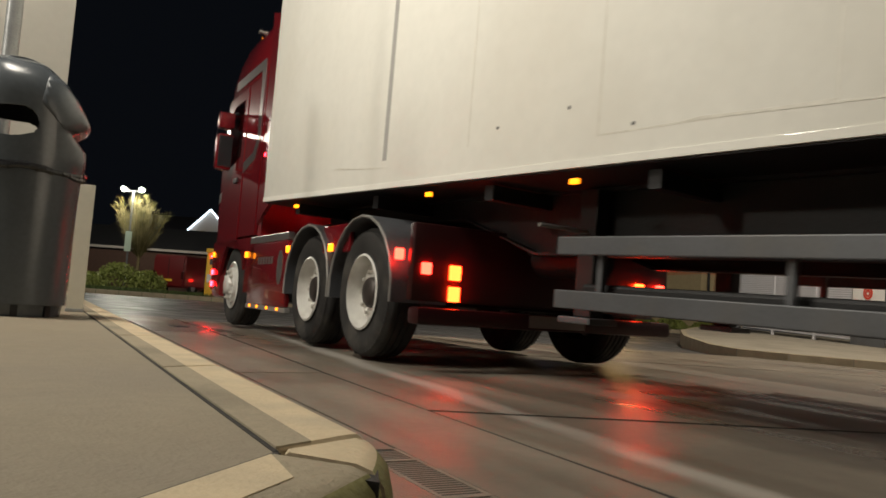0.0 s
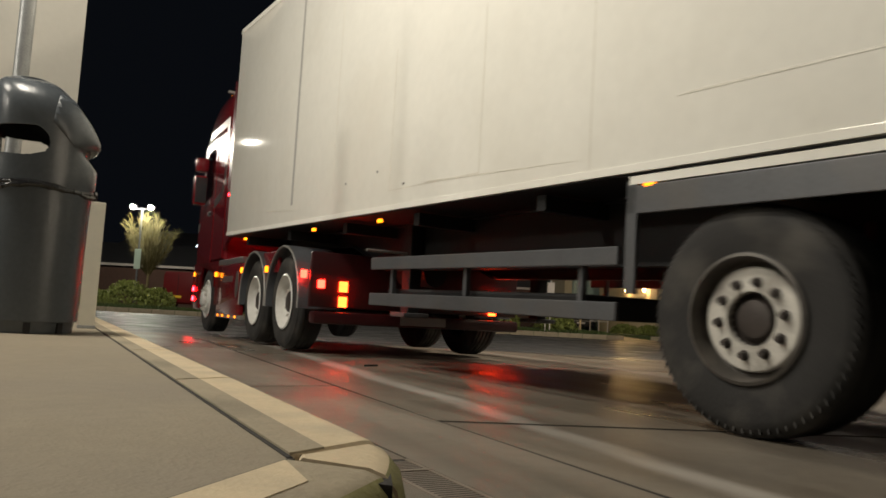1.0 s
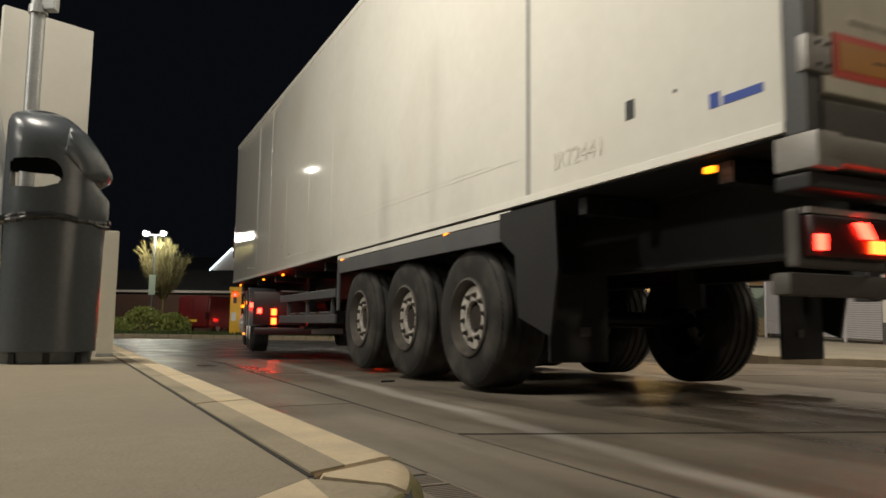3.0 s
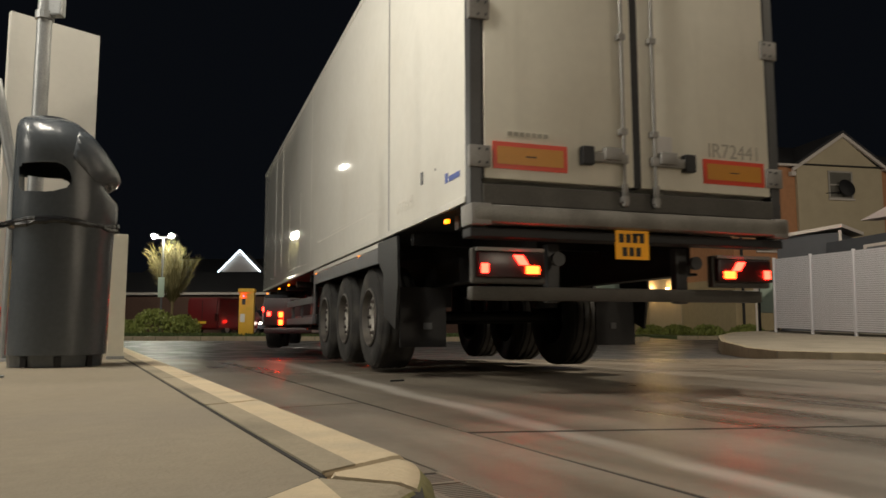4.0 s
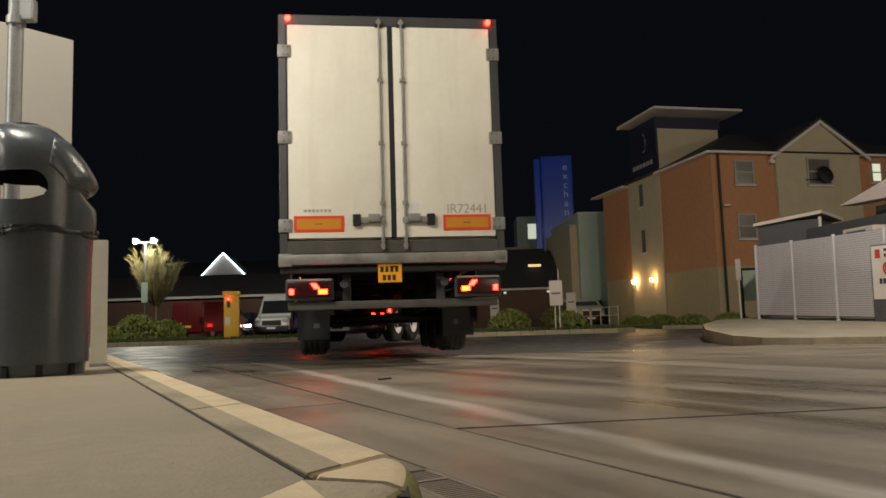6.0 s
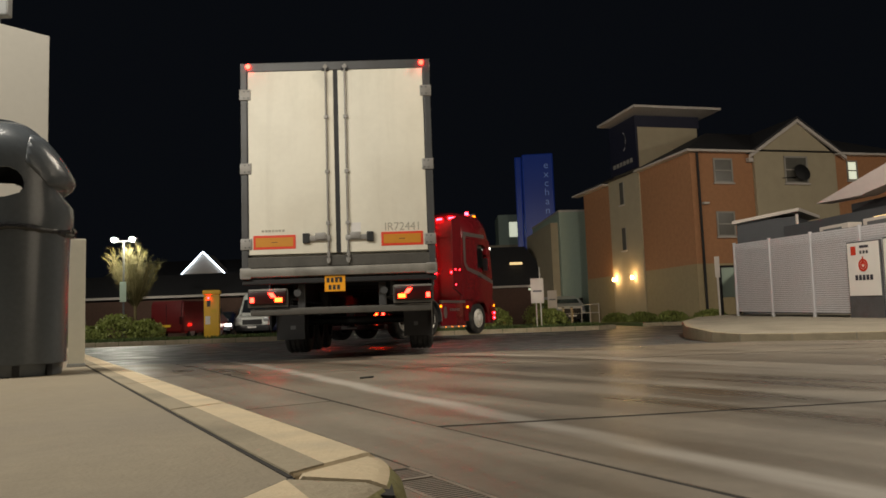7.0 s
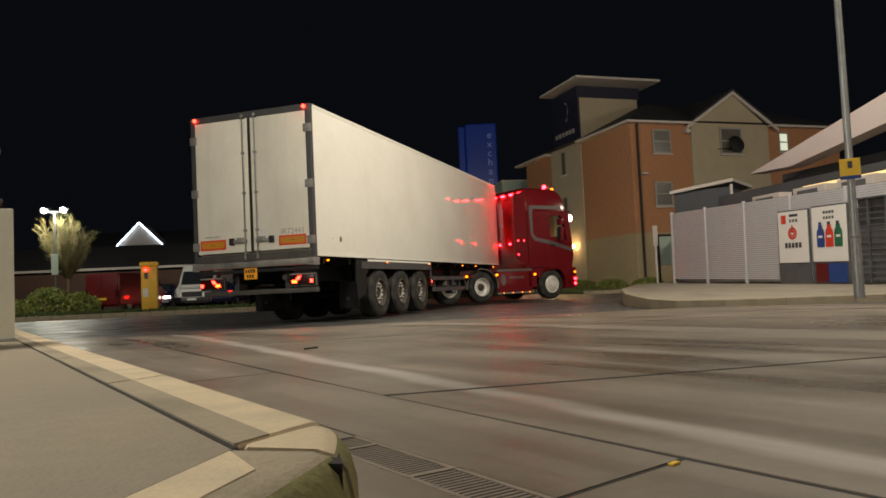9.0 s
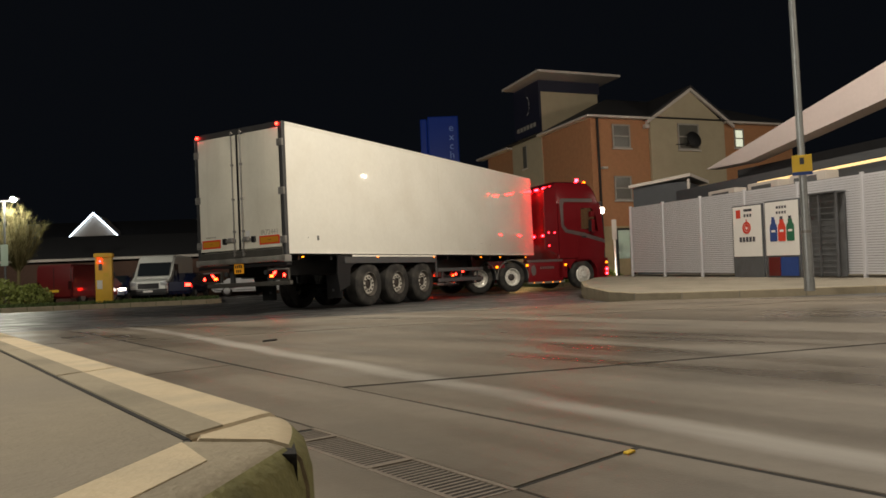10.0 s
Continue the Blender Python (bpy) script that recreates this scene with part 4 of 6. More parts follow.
for sx in (-1, 1):
    for y in AX:
        place_wheel(trailer, wt, sx, y, 0.525, TW - 0.055)
    # grey skirt above the wheels with its posts, and the rear mud flap
    xs = sx * (TW - 0.02)
    bm = bmesh.new()
    box(bm, xs - 0.012, xs + 0.012, 2.0, 6.22, ZB - 0.215, ZB - 0.07, bev=0.004)
    part("wheel_skirt", bm, GUARD, trailer, "grey skirt over the wheels")
    part("skirt_strip", B(xs - 0.014, xs + 0.014, 2.3, 6.2, ZB - 0.062, ZB - 0.018), WHITEGRP, trailer)
    part("skirt_post", B(xs - 0.012, xs + 0.012, 6.15, 6.22, 0.62, ZB - 0.04, bev=0.004), GUARD, trailer)
    bm = bmesh.new()
    side_prism(bm, [(1.75, ZB - 0.03), (2.42, ZB - 0.03), (2.42, ZB - 0.20), (2.22, ZB - 0.33), (2.17, 0.52), (1.80, 0.40), (1.72, 0.8)], xs - 0.03, xs - 0.004)
    part("rear_wing", bm, BLACK, trailer, "black rear wheel wing")
    part("mud_flap", B(min(sx * 0.78, sx * 1.22), max(sx * 0.78, sx * 1.22), 1.92, 1.94, 0.24, 0.78, bev=0.004), BLACK, trailer, "black rubber mud flap")
    part("flap_mark", B(min(sx * 0.94, sx * 1.0), max(sx * 0.92, sx * 1.0), 1.912, 1.92, 0.40, 0.46), GUARD, trailer)
    # two-rail side guard
    for z0 in (0.475, 0.77):
        part("guard_rail", B(xs - 0.014, xs + 0.014, 6.27, 9.07, z0, z0 + 0.10, bev=0.006), GUARD, trailer, "aluminium side guard rail")
    for y in (6.6, 7.75, 8.8):
        part("guard_post", B(xs - sx * 0.06 - 0.02, xs - sx * 0.06 + 0.02, y - 0.02, y + 0.02, 0.48, 0.86, bev=0.005), GUARD, trailer)
    for y in (0.53, 3.34, 6.08, 8.99, 10.38, 12.5):
        part("side_marker", B(sx * (TW - 0.02) - 0.012, sx * (TW - 0.02) + 0.016, y - 0.03, y + 0.03, ZB - 0.085, ZB - 0.055, bev=0.006), AMBER, trailer, "lit amber side marker")
    leg = part("landing_leg", B(sx * 0.75 - 0.06, sx * 0.75 + 0.06, 9.22, 9.36, 0.42, ZB - 0.03, bev=0.01), BLACK, trailer)
    part("leg_foot", B(sx * 0.75 - 0.13, sx * 0.75 + 0.13, 9.16, 9.42, 0.38, 0.42, bev=0.008), GUARD, leg)
part("leg_crank", C(0.012, (-1.22, 9.29, 0.95), (-0.8, 9.29, 0.95), 8), ALU, trailer)
part("pallet_box", B(-1.15, 1.15, 6.7, 9.0, 0.47, 0.62, bev=0.02), BLACK, trailer)
part("air_tank", C(0.13, (-0.3, 9.6, 0.8), (-0.3, 10.2, 0.8), 16), BLACK, trailer, smooth=True)

# ---- tractor: its origin lies under the coupling ----
tractor = thing("lorry_tractor", "dark red high-roof lorry tractor with lit red and amber lamps", "lorry")
CY0, CY1, CW = 2.28, 4.30, 1.24
bm = bmesh.new()
prof = [(CY0, 1.02), (CY0, 3.08), (CY1 - 0.155, 3.08), (CY1 - 0.14, 2.95), (CY1 - 0.04, 2.1), (CY1, 1.5), (CY1 - 0.02, 1.02)]
side_prism(bm, prof, -CW, CW)
bmesh.ops.bevel(bm, geom=[e for e in bm.edges if abs(e.verts[0].co.x - e.verts[1].co.x) < 0.01], offset=0.07, segments=3, affect="EDGES")
SIDEWIN = [(3.30, 2.12), (4.02, 2.03), (3.91, 2.72), (3.76, 2.86), (3.30, 2.86)]


def window_tool(x0, x1):
    bm = bmesh.new()
    side_prism(bm, SIDEWIN, x0, x1)
    return bm


screen_tool = bmesh.new()
side_prism(screen_tool, [(3.98, 2.18), (4.45, 2.18), (4.35, 2.93), (3.98, 2.93)], -1.04, 1.04)
cab_mesh = carve(mesh_of("cab", bm, RED, True), [B(-1.14, 1.14, 2.75, 4.04, 1.62, 3.02), screen_tool, window_tool(-1.5, 1.5)])
cab_mesh.shade_smooth()
cab_mesh.set_sharp_from_angle(angle=radians(40))
cab = part("cab", cab_mesh, RED, tractor, "glossy dark red high-roof cab")
# the high roof narrows upwards and leans back at the front
bm = bmesh.new()
rings = []
for z, wide, front in ((3.02, 1.0, 0.17), (3.22, 0.99, 0.20), (3.45, 0.955, 0.27), (3.64, 0.91, 0.37), (3.76, 0.86, 0.48), (3.82, 0.80, 0.60), (3.84, 0.70, 0.75)):
    w, y0, y1, r = CW * wide, CY0 + (0.0 if z < 3.7 else (z - 3.7) * 1.2), CY1 - front, 0.14
    ring = []
    for cx, cy, a0 in ((w - r, y0 + 0.05, -90), (w - r, y1 - r, 0), (-w + r, y1 - r, 90), (-w + r, y0 + 0.05, 180)):
        rb = 0.05 if cy < 3.0 else r
        for k in range(5):
            a = radians(a0 + 22.5 * k)
            ring.append(bm.verts.new((cx + r * math.cos(a), cy + rb * math.sin(a), z)))
    rings.append(ring)
for p, q in zip(rings, rings[1:]):
    for i in range(len(p)):
        j = (i + 1) % len(p)
        bm.faces.new((p[i], p[j], q[j], q[i]))
bm.faces.new(rings[0][::-1])
bm.faces.new(rings[-1])
part("high_roof", bm, RED, cab, "red high roof narrowing upwards", smooth=True)
# windscreen, visor and lower front
bm = bmesh.new()
side_prism(bm, [(CY1 - 0.12, 2.15), (CY1 - 0.03, 2.15), (CY1 - 0.125, 2.95), (CY1 - 0.22, 2.95)], -1.08, 1.08)
part("windscreen", bm, CABGLASS, cab)
part("sun_visor", B(-1.1, 1.1, CY1 - 0.22, CY1 + 0.06, 2.96, 3.12, bev=0.03), BLACKGLOSS, cab, smooth=True)
part("grille", B(-0.95, 0.95, CY1 - 0.02, CY1 + 0.03, 1.1, 2.0, bev=0.02), BLACKGLOSS, cab)
part("front_bumper", B(-CW, CW, CY1 - 0.40, CY1 + 0.06, 0.32, 1.0, bev=0.08), RED, tractor, smooth=True)
for sx in (-1, 1):
    part("headlight", B(sx * 0.86 - 0.17, sx * 0.86 + 0.17, CY1 + 0.045, CY1 + 0.072, 0.62, 0.80, bev=0.012), HEADBEAM, tractor, "lit white headlight", smooth=True)
    xs = sx * (CW + 0.004)
    bm = bmesh.new()
    side_prism(bm, SIDEWIN, xs - 0.012, xs - 0.006)
    win = part("side_window", bm, CABGLASS, cab)
    bm = bmesh.new()
    side_prism(bm, [(3.13, 1.05), (4.20, 1.05), (4.14, 1.95), (3.94, 2.90), (3.80, 3.0), (3.13, 3.0)], xs - 0.004, xs + 0.003)
    part("cab_door", carve(mesh_of("cab_door", bm, RED), [window_tool(xs - 0.05, xs + 0.05)]), RED, cab)
    part("visor_lamp", C(0.10, (sx * 1.0, CY1 - 0.02, 2.80), (sx * 1.0, CY1 + 0.14, 2.80), 18, r2=0.12), HEADLAMP, cab, "lit white spot lamp", smooth=True)
    # silver line that drops from the window and runs back
    bm = bmesh.new()
    side_prism(bm, [(2.45, 3.20), (3.80, 3.20), (3.82, 3.08), (2.60, 3.08), (2.56, 2.95), (2.56, 2.25), (2.70, 2.10), (3.40, 1.98), (4.30, 1.72), (4.30, 1.60), (3.30, 1.86), (2.62, 2.0), (2.46, 2.2), (2.42, 3.05)], xs - 0.003, xs + 0.006)
    part("stripe", bm, STRIPE, cab, "dull silver stripe")
    part("door_grip", B(min(xs, xs + sx * 0.03), max(xs, xs + sx * 0.03), 3.30, 3.48, 1.80, 1.86, bev=0.008), BLACKGLOSS, cab)
    # mirrors
    part("mirror_arm", C(0.02, (sx * CW, 3.62, 2.75), (sx * (CW + 0.15), 3.68, 2.7), 8), BLACKGLOSS, cab)
    mir = part("mirror", B(min(sx * (CW + 0.04), sx * (CW + 0.25)), max(sx * (CW + 0.04), sx * (CW + 0.25)), 3.58, 3.74, 1.98, 2.46, bev=0.05), RED, cab, "red door mirror", smooth=True)
    part("mirror_glass", B(min(sx * (CW + 0.06), sx * (CW + 0.23)), max(sx * (CW + 0.06), sx * (CW + 0.23)), 3.572, 3.582, 2.02, 2.42), BLACKGLOSS, mir)
    mir2 = part("mirror", B(min(sx * (CW + 0.04), sx * (CW + 0.24)), max(sx * (CW + 0.04), sx * (CW + 0.24)), 3.58, 3.74, 2.52, 2.74, bev=0.04), RED, cab, "red wide-angle mirror", smooth=True)
    # side deflector behind the cab
    bm = bmesh.new()
    side_prism(bm, [(1.75, 1.45), (CY0 + 0.02, 1.2), (CY0 + 0.02, 3.70), (1.80, 3.55)], sx * (CW - 0.02) - 0.02, sx * (CW - 0.02) + 0.02)
    part("side_deflector", bm, RED, tractor, "red air deflector")
    # front wing, steps and skirt
    bm = bmesh.new()
    arch = [(2.62, 0.42), (2.62, 0.9)]
    arch += [(3.31 - 0.60 * math.cos(a), 0.50 + 0.60 * math.sin(a)) for a in [math.pi * k / 10 for k in range(1, 10)]]
    arch += [(4.0, 0.42), (4.38, 0.42), (4.38, 1.06), (CY0, 1.06), (CY0, 0.42)]
    side_prism(bm, arch, sx * (CW - 0.02) - 0.02, sx * (CW - 0.02) + 0.02)
    part("front_wing", bm, RED, tractor, "red wheel-arch panel")
    sk = part("side_skirt", B(sx * (CW - 0.03) - 0.03, sx * (CW - 0.03) + 0.03, 1.02, 2.44, 0.30, 0.98, bev=0.02), RED, tractor, "red side skirt with a pale emblem", smooth=True)
    part("skirt_top", B(sx * (CW - 0.03) - 0.035, sx * (CW - 0.03) + 0.035, 1.02, 2.44, 0.98, 1.06, bev=0.01), STRIPE, sk)
    bm = bmesh.new()
    lathe(bm, [(0.0001, 0.0), (0.12, 0.0), (0.12, 0.004), (0.0001, 0.004)], 16, m=Matrix.Translation((sx * (CW + 0.001), 1.24, 0.70)) @ Matrix.Rotation(radians(90 * sx), 4, "Y") @ Matrix.Diagonal((1.5, 0.8, 1, 1)))
    part("emblem", bm, STRIPE, sk, "pale oval emblem")
    bm = bmesh.new()
    for i in range(6):
        box(bm, sx * (CW + 0.002) - 0.002, sx * (CW + 0.002) + 0.002, 1.50 + i * 0.10, 1.57 + i * 0.10, 0.74, 0.82)
    part("maker_bars", bm, STRIPE, sk)
    # mudguards of the two rear axles, with pale rims
    for y in (0.41, -0.84):
        bm = bmesh.new()
        n = 12
        a0, a1 = radians(-8), radians(188)
        R0 = 0.60
        last = None
        xi, xo = sx * 0.80, sx * (CW + 0.01)
        for k in range(n + 1):
            a = a0 + (a1 - a0) * k / n
            cy, cz = y + R0 * math.cos(a) * 0.98, 0.52 + R0 * math.sin(a) * 0.92
            oy, oz = y + (R0 + 0.03) * math.cos(a) * 0.98, 0.52 + (R0 + 0.03) * math.sin(a) * 0.92
            cur = [bm.verts.new(c) for c in ((xi, cy, cz), (xo, cy, cz), (xo, oy, oz), (xi, oy, oz))]
            if last:
                for i in range(4):
                    bm.faces.new((last[i], last[(i + 1) % 4], cur[(i + 1) % 4], cur[i]))
            else:
                bm.faces.new(cur)
            last = cur
        bm.faces.new(last[::-1])
        g = part("mudguard", bm, STEELGREY, tractor, "dark grey mudguard with a pale rim", smooth=True)
        bm = bmesh.new()
        last = None
        for k in range(n + 1):
            a = a0 + (a1 - a0) * k / n
            p = Vector((xo + sx * 0.003, y + (R0 + 0.018) * math.cos(a) * 0.98, 0.52 + (R0 + 0.018) * math.sin(a) * 0.92))
            if last is not None:
                cyl(bm, 0.011, last, p, 6)
            last = p
        part("guard_rim", bm, ALU, g, "pale guard rim")
    part("filler_panel", B(sx * (CW - 0.05) - 0.02, sx * (CW - 0.05) + 0.02, -0.52, 0.12, 0.82, 1.06, bev=0.01), RED, tractor)
    for y, z in ((2.55, 0.86), (0.98, 0.88), (-0.2, 0.86)):
        part("side_marker", B(sx * (CW + 0.012) - 0.012, sx * (CW + 0.012) + 0.012, y - 0.045, y + 0.045, z - 0.035, z + 0.035, bev=0.01), AMBER, tractor, "lit amber side marker")
    for y in (1.25, 1.62, 2.0, 2.3):
        part("sill_lamp", B(sx * (CW - 0.01) - 0.012, sx * (CW - 0.01) + 0.012, y - 0.02, y + 0.02, 0.262, 0.292, bev=0.005), AMBER if y < 2.2 else AMBER, tractor, "small lit amber sill lamp")
    part("sill", B(sx * (CW - 0.04) - 0.03, sx * (CW - 0.04) + 0.03, 1.0, 2.5, 0.245, 0.295, bev=0.008), ALU, tractor)
    for z in (0.50, 0.66, 0.90):
        part("corner_lamp", B(sx * (CW - 0.02) - 0.03, sx * (CW - 0.02) + 0.03, CY1 - 0.02, CY1 + 0.07, z - 0.035, z + 0.035, bev=0.01), REDMARK if z < 0.8 else AMBER, tractor, "lit corner lamp")
    part("deflector_lamp", B(sx * (CW - 0.02) - 0.024, sx * (CW - 0.02) + 0.024, 1.90, 1.94, 1.52, 1.56, bev=0.008), REDMARK, tractor, "small lit red lamp")
    part("deflector_lamp", B(sx * (CW - 0.02) - 0.024, sx * (CW - 0.02) + 0.024, 1.90, 1.94, 1.98, 2.02, bev=0.008), REDMARK, tractor, "small lit red lamp")
    part("deflector_lamp", B(sx * (CW - 0.02) - 0.024, sx * (CW - 0.02) + 0.024, 2.15, 2.19, 1.98, 2.02, bev=0.008), REDMARK, tractor, "small lit red lamp")
part("beacon", C(0.075, (0.80, 3.5, 3.80), (0.80, 3.5, 3.97), 14, r2=0.06), REDMARK, cab, "lit red roof beacon", smooth=True)
# red lamps along the top of the cab's back, roof beacon and roof lamps
for x in (-0.95, -0.5, 0.0, 0.5, 0.95):
    part("back_lamp", B(x - 0.10, x + 0.10, CY0 - 0.03, CY0 + 0.01, 3.62, 3.68, bev=0.008), REDMARK, cab, "lit red lamp bar")
for x in (-0.9, -0.3, 0.3, 0.9):
    part("back_lamp", B(x - 0.04, x + 0.04, CY0 - 0.03, CY0 + 0.01, 1.92, 1.98, bev=0.008), REDMARK, cab, "lit red lamp")
for sx in (-1, 1):
    part("roof_lamp", B(sx * 0.95 - 0.05, sx * 0.95 + 0.05, CY1 - 0.62, CY1 - 0.56, 3.74, 3.86, bev=0.01), AMBER, cab, "lit amber roof lamp")
part("light_board", B(-0.8, 0.8, CY1 - 0.32, CY1 - 0.16, 3.16, 3.36, bev=0.02), WHITELAMP, cab, "lit white roof sign box")
part("roof_bar", C(0.025, (-1.1, 3.5, 3.86), (1.1, 3.5, 3.86), 10), ALU, cab)
# chassis, coupling and tail
for sx in (-1, 1):
    part("chassis_beam", B(sx * 0.40 - 0.04, sx * 0.40 + 0.04, -1.62, 4.4, 0.62, 0.90, bev=0.006), REDDARK, tractor)
part("coupling", C(0.48, (0, 0, 1.04), (0, 0, 1.12), 24), BLACK, tractor)
part("coupling_deck", B(-0.62, 0.62, -0.55, 0.6, 0.90, 1.04, bev=0.02), BLACK, tractor)
part("fuel_tank", B(0.55, 1.16, 1.1, 2.35, 0.34, 0.94, bev=0.06), STEELGREY, tractor, smooth=True)
part("air_tank", B(-1.16, -0.55, 1.1, 2.35, 0.34, 0.94, bev=0.06), STEELGREY, tractor, smooth=True)
tailp = part("tail_panel", B(-1.2, 1.2, -1.66, -1.58, 0.46, 1.0, bev=0.02), REDDARK, tractor, "dark red rear lamp panel", smooth=True)
part("tail_bumper", B(-1.18, 1.18, -1.74, -1.58, 0.30, 0.42, bev=0.03), REDDARK, tractor, smooth=True)
lettering("SUPER", 0.15, STRIPE, tractor, pose(0.0, -1.664, 0.90, 90, 0, 0), "lettering", 1.25)
for sx in (-1, 1):
    for z in (0.52, 0.67):
        part("tail_lamp", B(sx * 0.87 - 0.042, sx * 0.87 + 0.042, -1.69, -1.66, z - 0.052, z + 0.052, bev=0.008), TAILHOT, tailp, "lit orange-red tail lamp")
    part("tail_lamp", B(sx * 1.10 - 0.035, sx * 1.10 + 0.035, -1.69, -1.66, 0.645, 0.725, bev=0.008), TAIL, tailp, "lit red tail lamp")
    part("guard_lamp", B(sx * 1.22 - 0.03, sx * 1.22 + 0.03, -1.50, -1.46, 0.74, 0.82, bev=0.01), TAIL, tractor, "lit red guard lamp")
part("tail_plate", B(-0.26, 0.26, -1.75, -1.742, 0.32, 0.41), STRIPE, tractor)
for y in (0.41, -0.84, 3.31):
    part("axle", C(0.07, (-0.9, y, 0.50), (0.9, y, 0.50), 12), BLACK, tractor)
wd, ws = wheel("drive"), wheel("steer")
for sx in (-1, 1):
    place_wheel(tractor, ws, sx, 3.31, 0.50, 1.20)
    for y in (0.41, -0.84):
        place_wheel(tractor, wd, sx, y, 0.50, 1.21)
# dim cab inside behind the side windows
part("seat", B(-0.9, -0.4, 3.2, 3.7, 1.4, 2.3, bev=0.08), BLACK, cab)


# ---- things on the island ----
def litter_bin():
    root = thing("litter_bin", "charcoal plastic hooded litter bin with a black bag edge showing", "litter bin", pose(-2.188, 3.861, HK - 0.002, 0, 0, 27))
    # back edge and front edge at each height
    rows = [(0.06, -0.222, 0.240), (0.30, -0.221, 0.244), (0.60, -0.219, 0.250), (0.715, -0.218, 0.252), (0.735, -0.222, 0.262), (0.80, -0.221, 0.263), (0.848, -0.220, 0.261), (0.885, -0.219, 0.259),
            (0.909, -0.218, 0.258), (0.928, -0.218, 0.257), (0.938, -0.217, 0.257), (0.962, -0.217, 0.258), (0.985, -0.216, 0.259), (1.006, -0.215, 0.255), (1.04, -0.214, 0.238), (1.085, -0.213, 0.210), (1.125, -0.213, 0.182),
            (1.165, -0.212, 0.150), (1.205, -0.212, 0.117), (1.24, -0.209, 0.083), (1.268, -0.200, 0.050), (1.29, -0.182, 0.018), (1.305, -0.152, -0.015), (1.313, -0.115, -0.045), (1.315, -0.085, -0.070)]
    seg = 64

    def notch(z):
        return 0.062 * max(0.0, 1 - abs(z - 0.926) / (0.075 if z < 0.926 else 0.045))

    def shell(z_from, out, keep):
        bm = bmesh.new()
        rings = []
        for z, a, b in rows:
            if z < z_from:
                continue
            up = min(1.0, max(0.0, (z - 0.6) / 0.5))
            a, b, z = a - 0.016 * up, b + 0.012 + 0.014 * up, z * 1.016
            c, h = (a + b) / 2, (b - a) / 2 + out
            d = (0.245 + out) * (1 if z < 1.08 else max(0.05, math.sqrt(max(0.0, 1 - ((z - 1.08) / 0.238) ** 2.4))))
            ring = []
            for i in range(seg):
                t = 2 * math.pi * i / seg
                ct, sn = math.cos(t), math.sin(t)
                e = 2 / 2.6
                x = c + h * math.copysign(abs(ct) ** e, ct)
                x -= notch(z / 1.016) * max(0.0, (ct - 0.45) / 0.55)
                ring.append(bm.verts.new((x, d * math.copysign(abs(sn) ** e, sn), z)))
            rings.append(ring)
        for p, q in zip(rings, rings[1:]):
            for i in range(seg):
                j = (i + 1) % seg
                mid = (p[i].co + q[j].co) / 2
                if keep(mid.x, mid.z):
                    bm.faces.new((p[i], p[j], q[j], q[i]))
        if keep(-0.08, 2.0):
            bm.faces.new(rings[-1])
            bm.faces.new(rings[0][::-1])
        bmesh.ops.delete(bm, geom=[v for v in bm.verts if not v.link_faces], context="VERTS")
        return bm

    # a six-sided mouth goes right through the hood
    hole = bmesh.new()
    prism(hole, [(-0.190, 0.890), (-0.046, 0.884), (0.048, 0.918), (0.054, 0.985), (0.002, 1.042), (-0.194, 1.034)], -0.5, 0.5, m=Matrix.Rotation(radians(90), 4, "X"))
    bmesh.ops.bevel(hole, geom=[e for e in hole.edges if abs(e.verts[0].co.y - e.verts[1].co.y) > 0.5], offset=0.014, segments=3, affect="EDGES")
    bme = carve(mesh_of("body", shell(0.0, 0.0, lambda x, z: True), BINGREY, True), [hole], 0.012)
    bme.shade_smooth()
    bme.set_sharp_from_angle(angle=radians(38))
    part("body", bme, BINGREY, root)
    # raised front flap of the hood, its lower edge sloping to the beak
    fl = shell(0.93, 0.006, lambda x, z: 0.955 < z < 1.225)
    for co, no in (((0.055, 0, 1.07), (1, 0, 0.95)), ((0.055, 0, 1.07), (1, 0, -0.12))):
        bmesh.ops.bisect_plane(fl, geom=list(fl.verts) + list(fl.edges) + list(fl.faces), plane_co=co, plane_no=no, clear_inner=True)
    flap = part("hood_flap", fl, BINGREY, root, "glossy raised hood flap", smooth=True)
    sm = flap.modifiers.new("wall", "SOLIDIFY")
    sm.thickness, sm.offset = 0.007, -1
    bm = bmesh.new()
    lathe(bm, [(0.0001, 0.0), (0.222, 0.0), (0.230, 0.062), (0.0001, 0.062)], 40, m=Matrix.Translation((0.010, 0, 0)))
    part("base", bm, BINGREY, root, "dark moulded foot", smooth=True)
    for a in (235, 275, 315):
        part("foot_slot", B(0.222, 0.236, -0.016, 0.016, 0.0, 0.055), BINDARK, root, m=pose(0.010, 0, 0, 0, 0, a))
    # black bag caught round the joint
    bm = bmesh.new()
    rng = random.Random(5)
    for band in range(2):
        last = None
        for i in range(41):
            t = 2 * math.pi * i / 40
            r = 0.252 + 0.008 * rng.random()
            z = 0.725 + band * 0.012 + 0.012 * math.sin(3 * t + band) + 0.008 * rng.random()
            p = Vector((0.02 + r * math.cos(t), r * math.sin(t), z))
            if last is not None:
                cyl(bm, 0.013 + 0.006 * rng.random(), last, p, 7)
            last = p
    for k in range(5):
        cyl(bm, 0.018, (-0.215 - 0.02 * k, -0.09, 0.735 - 0.006 * k), (-0.24 - 0.02 * k, -0.10, 0.728 - 0.008 * k), 7, r2=0.012)
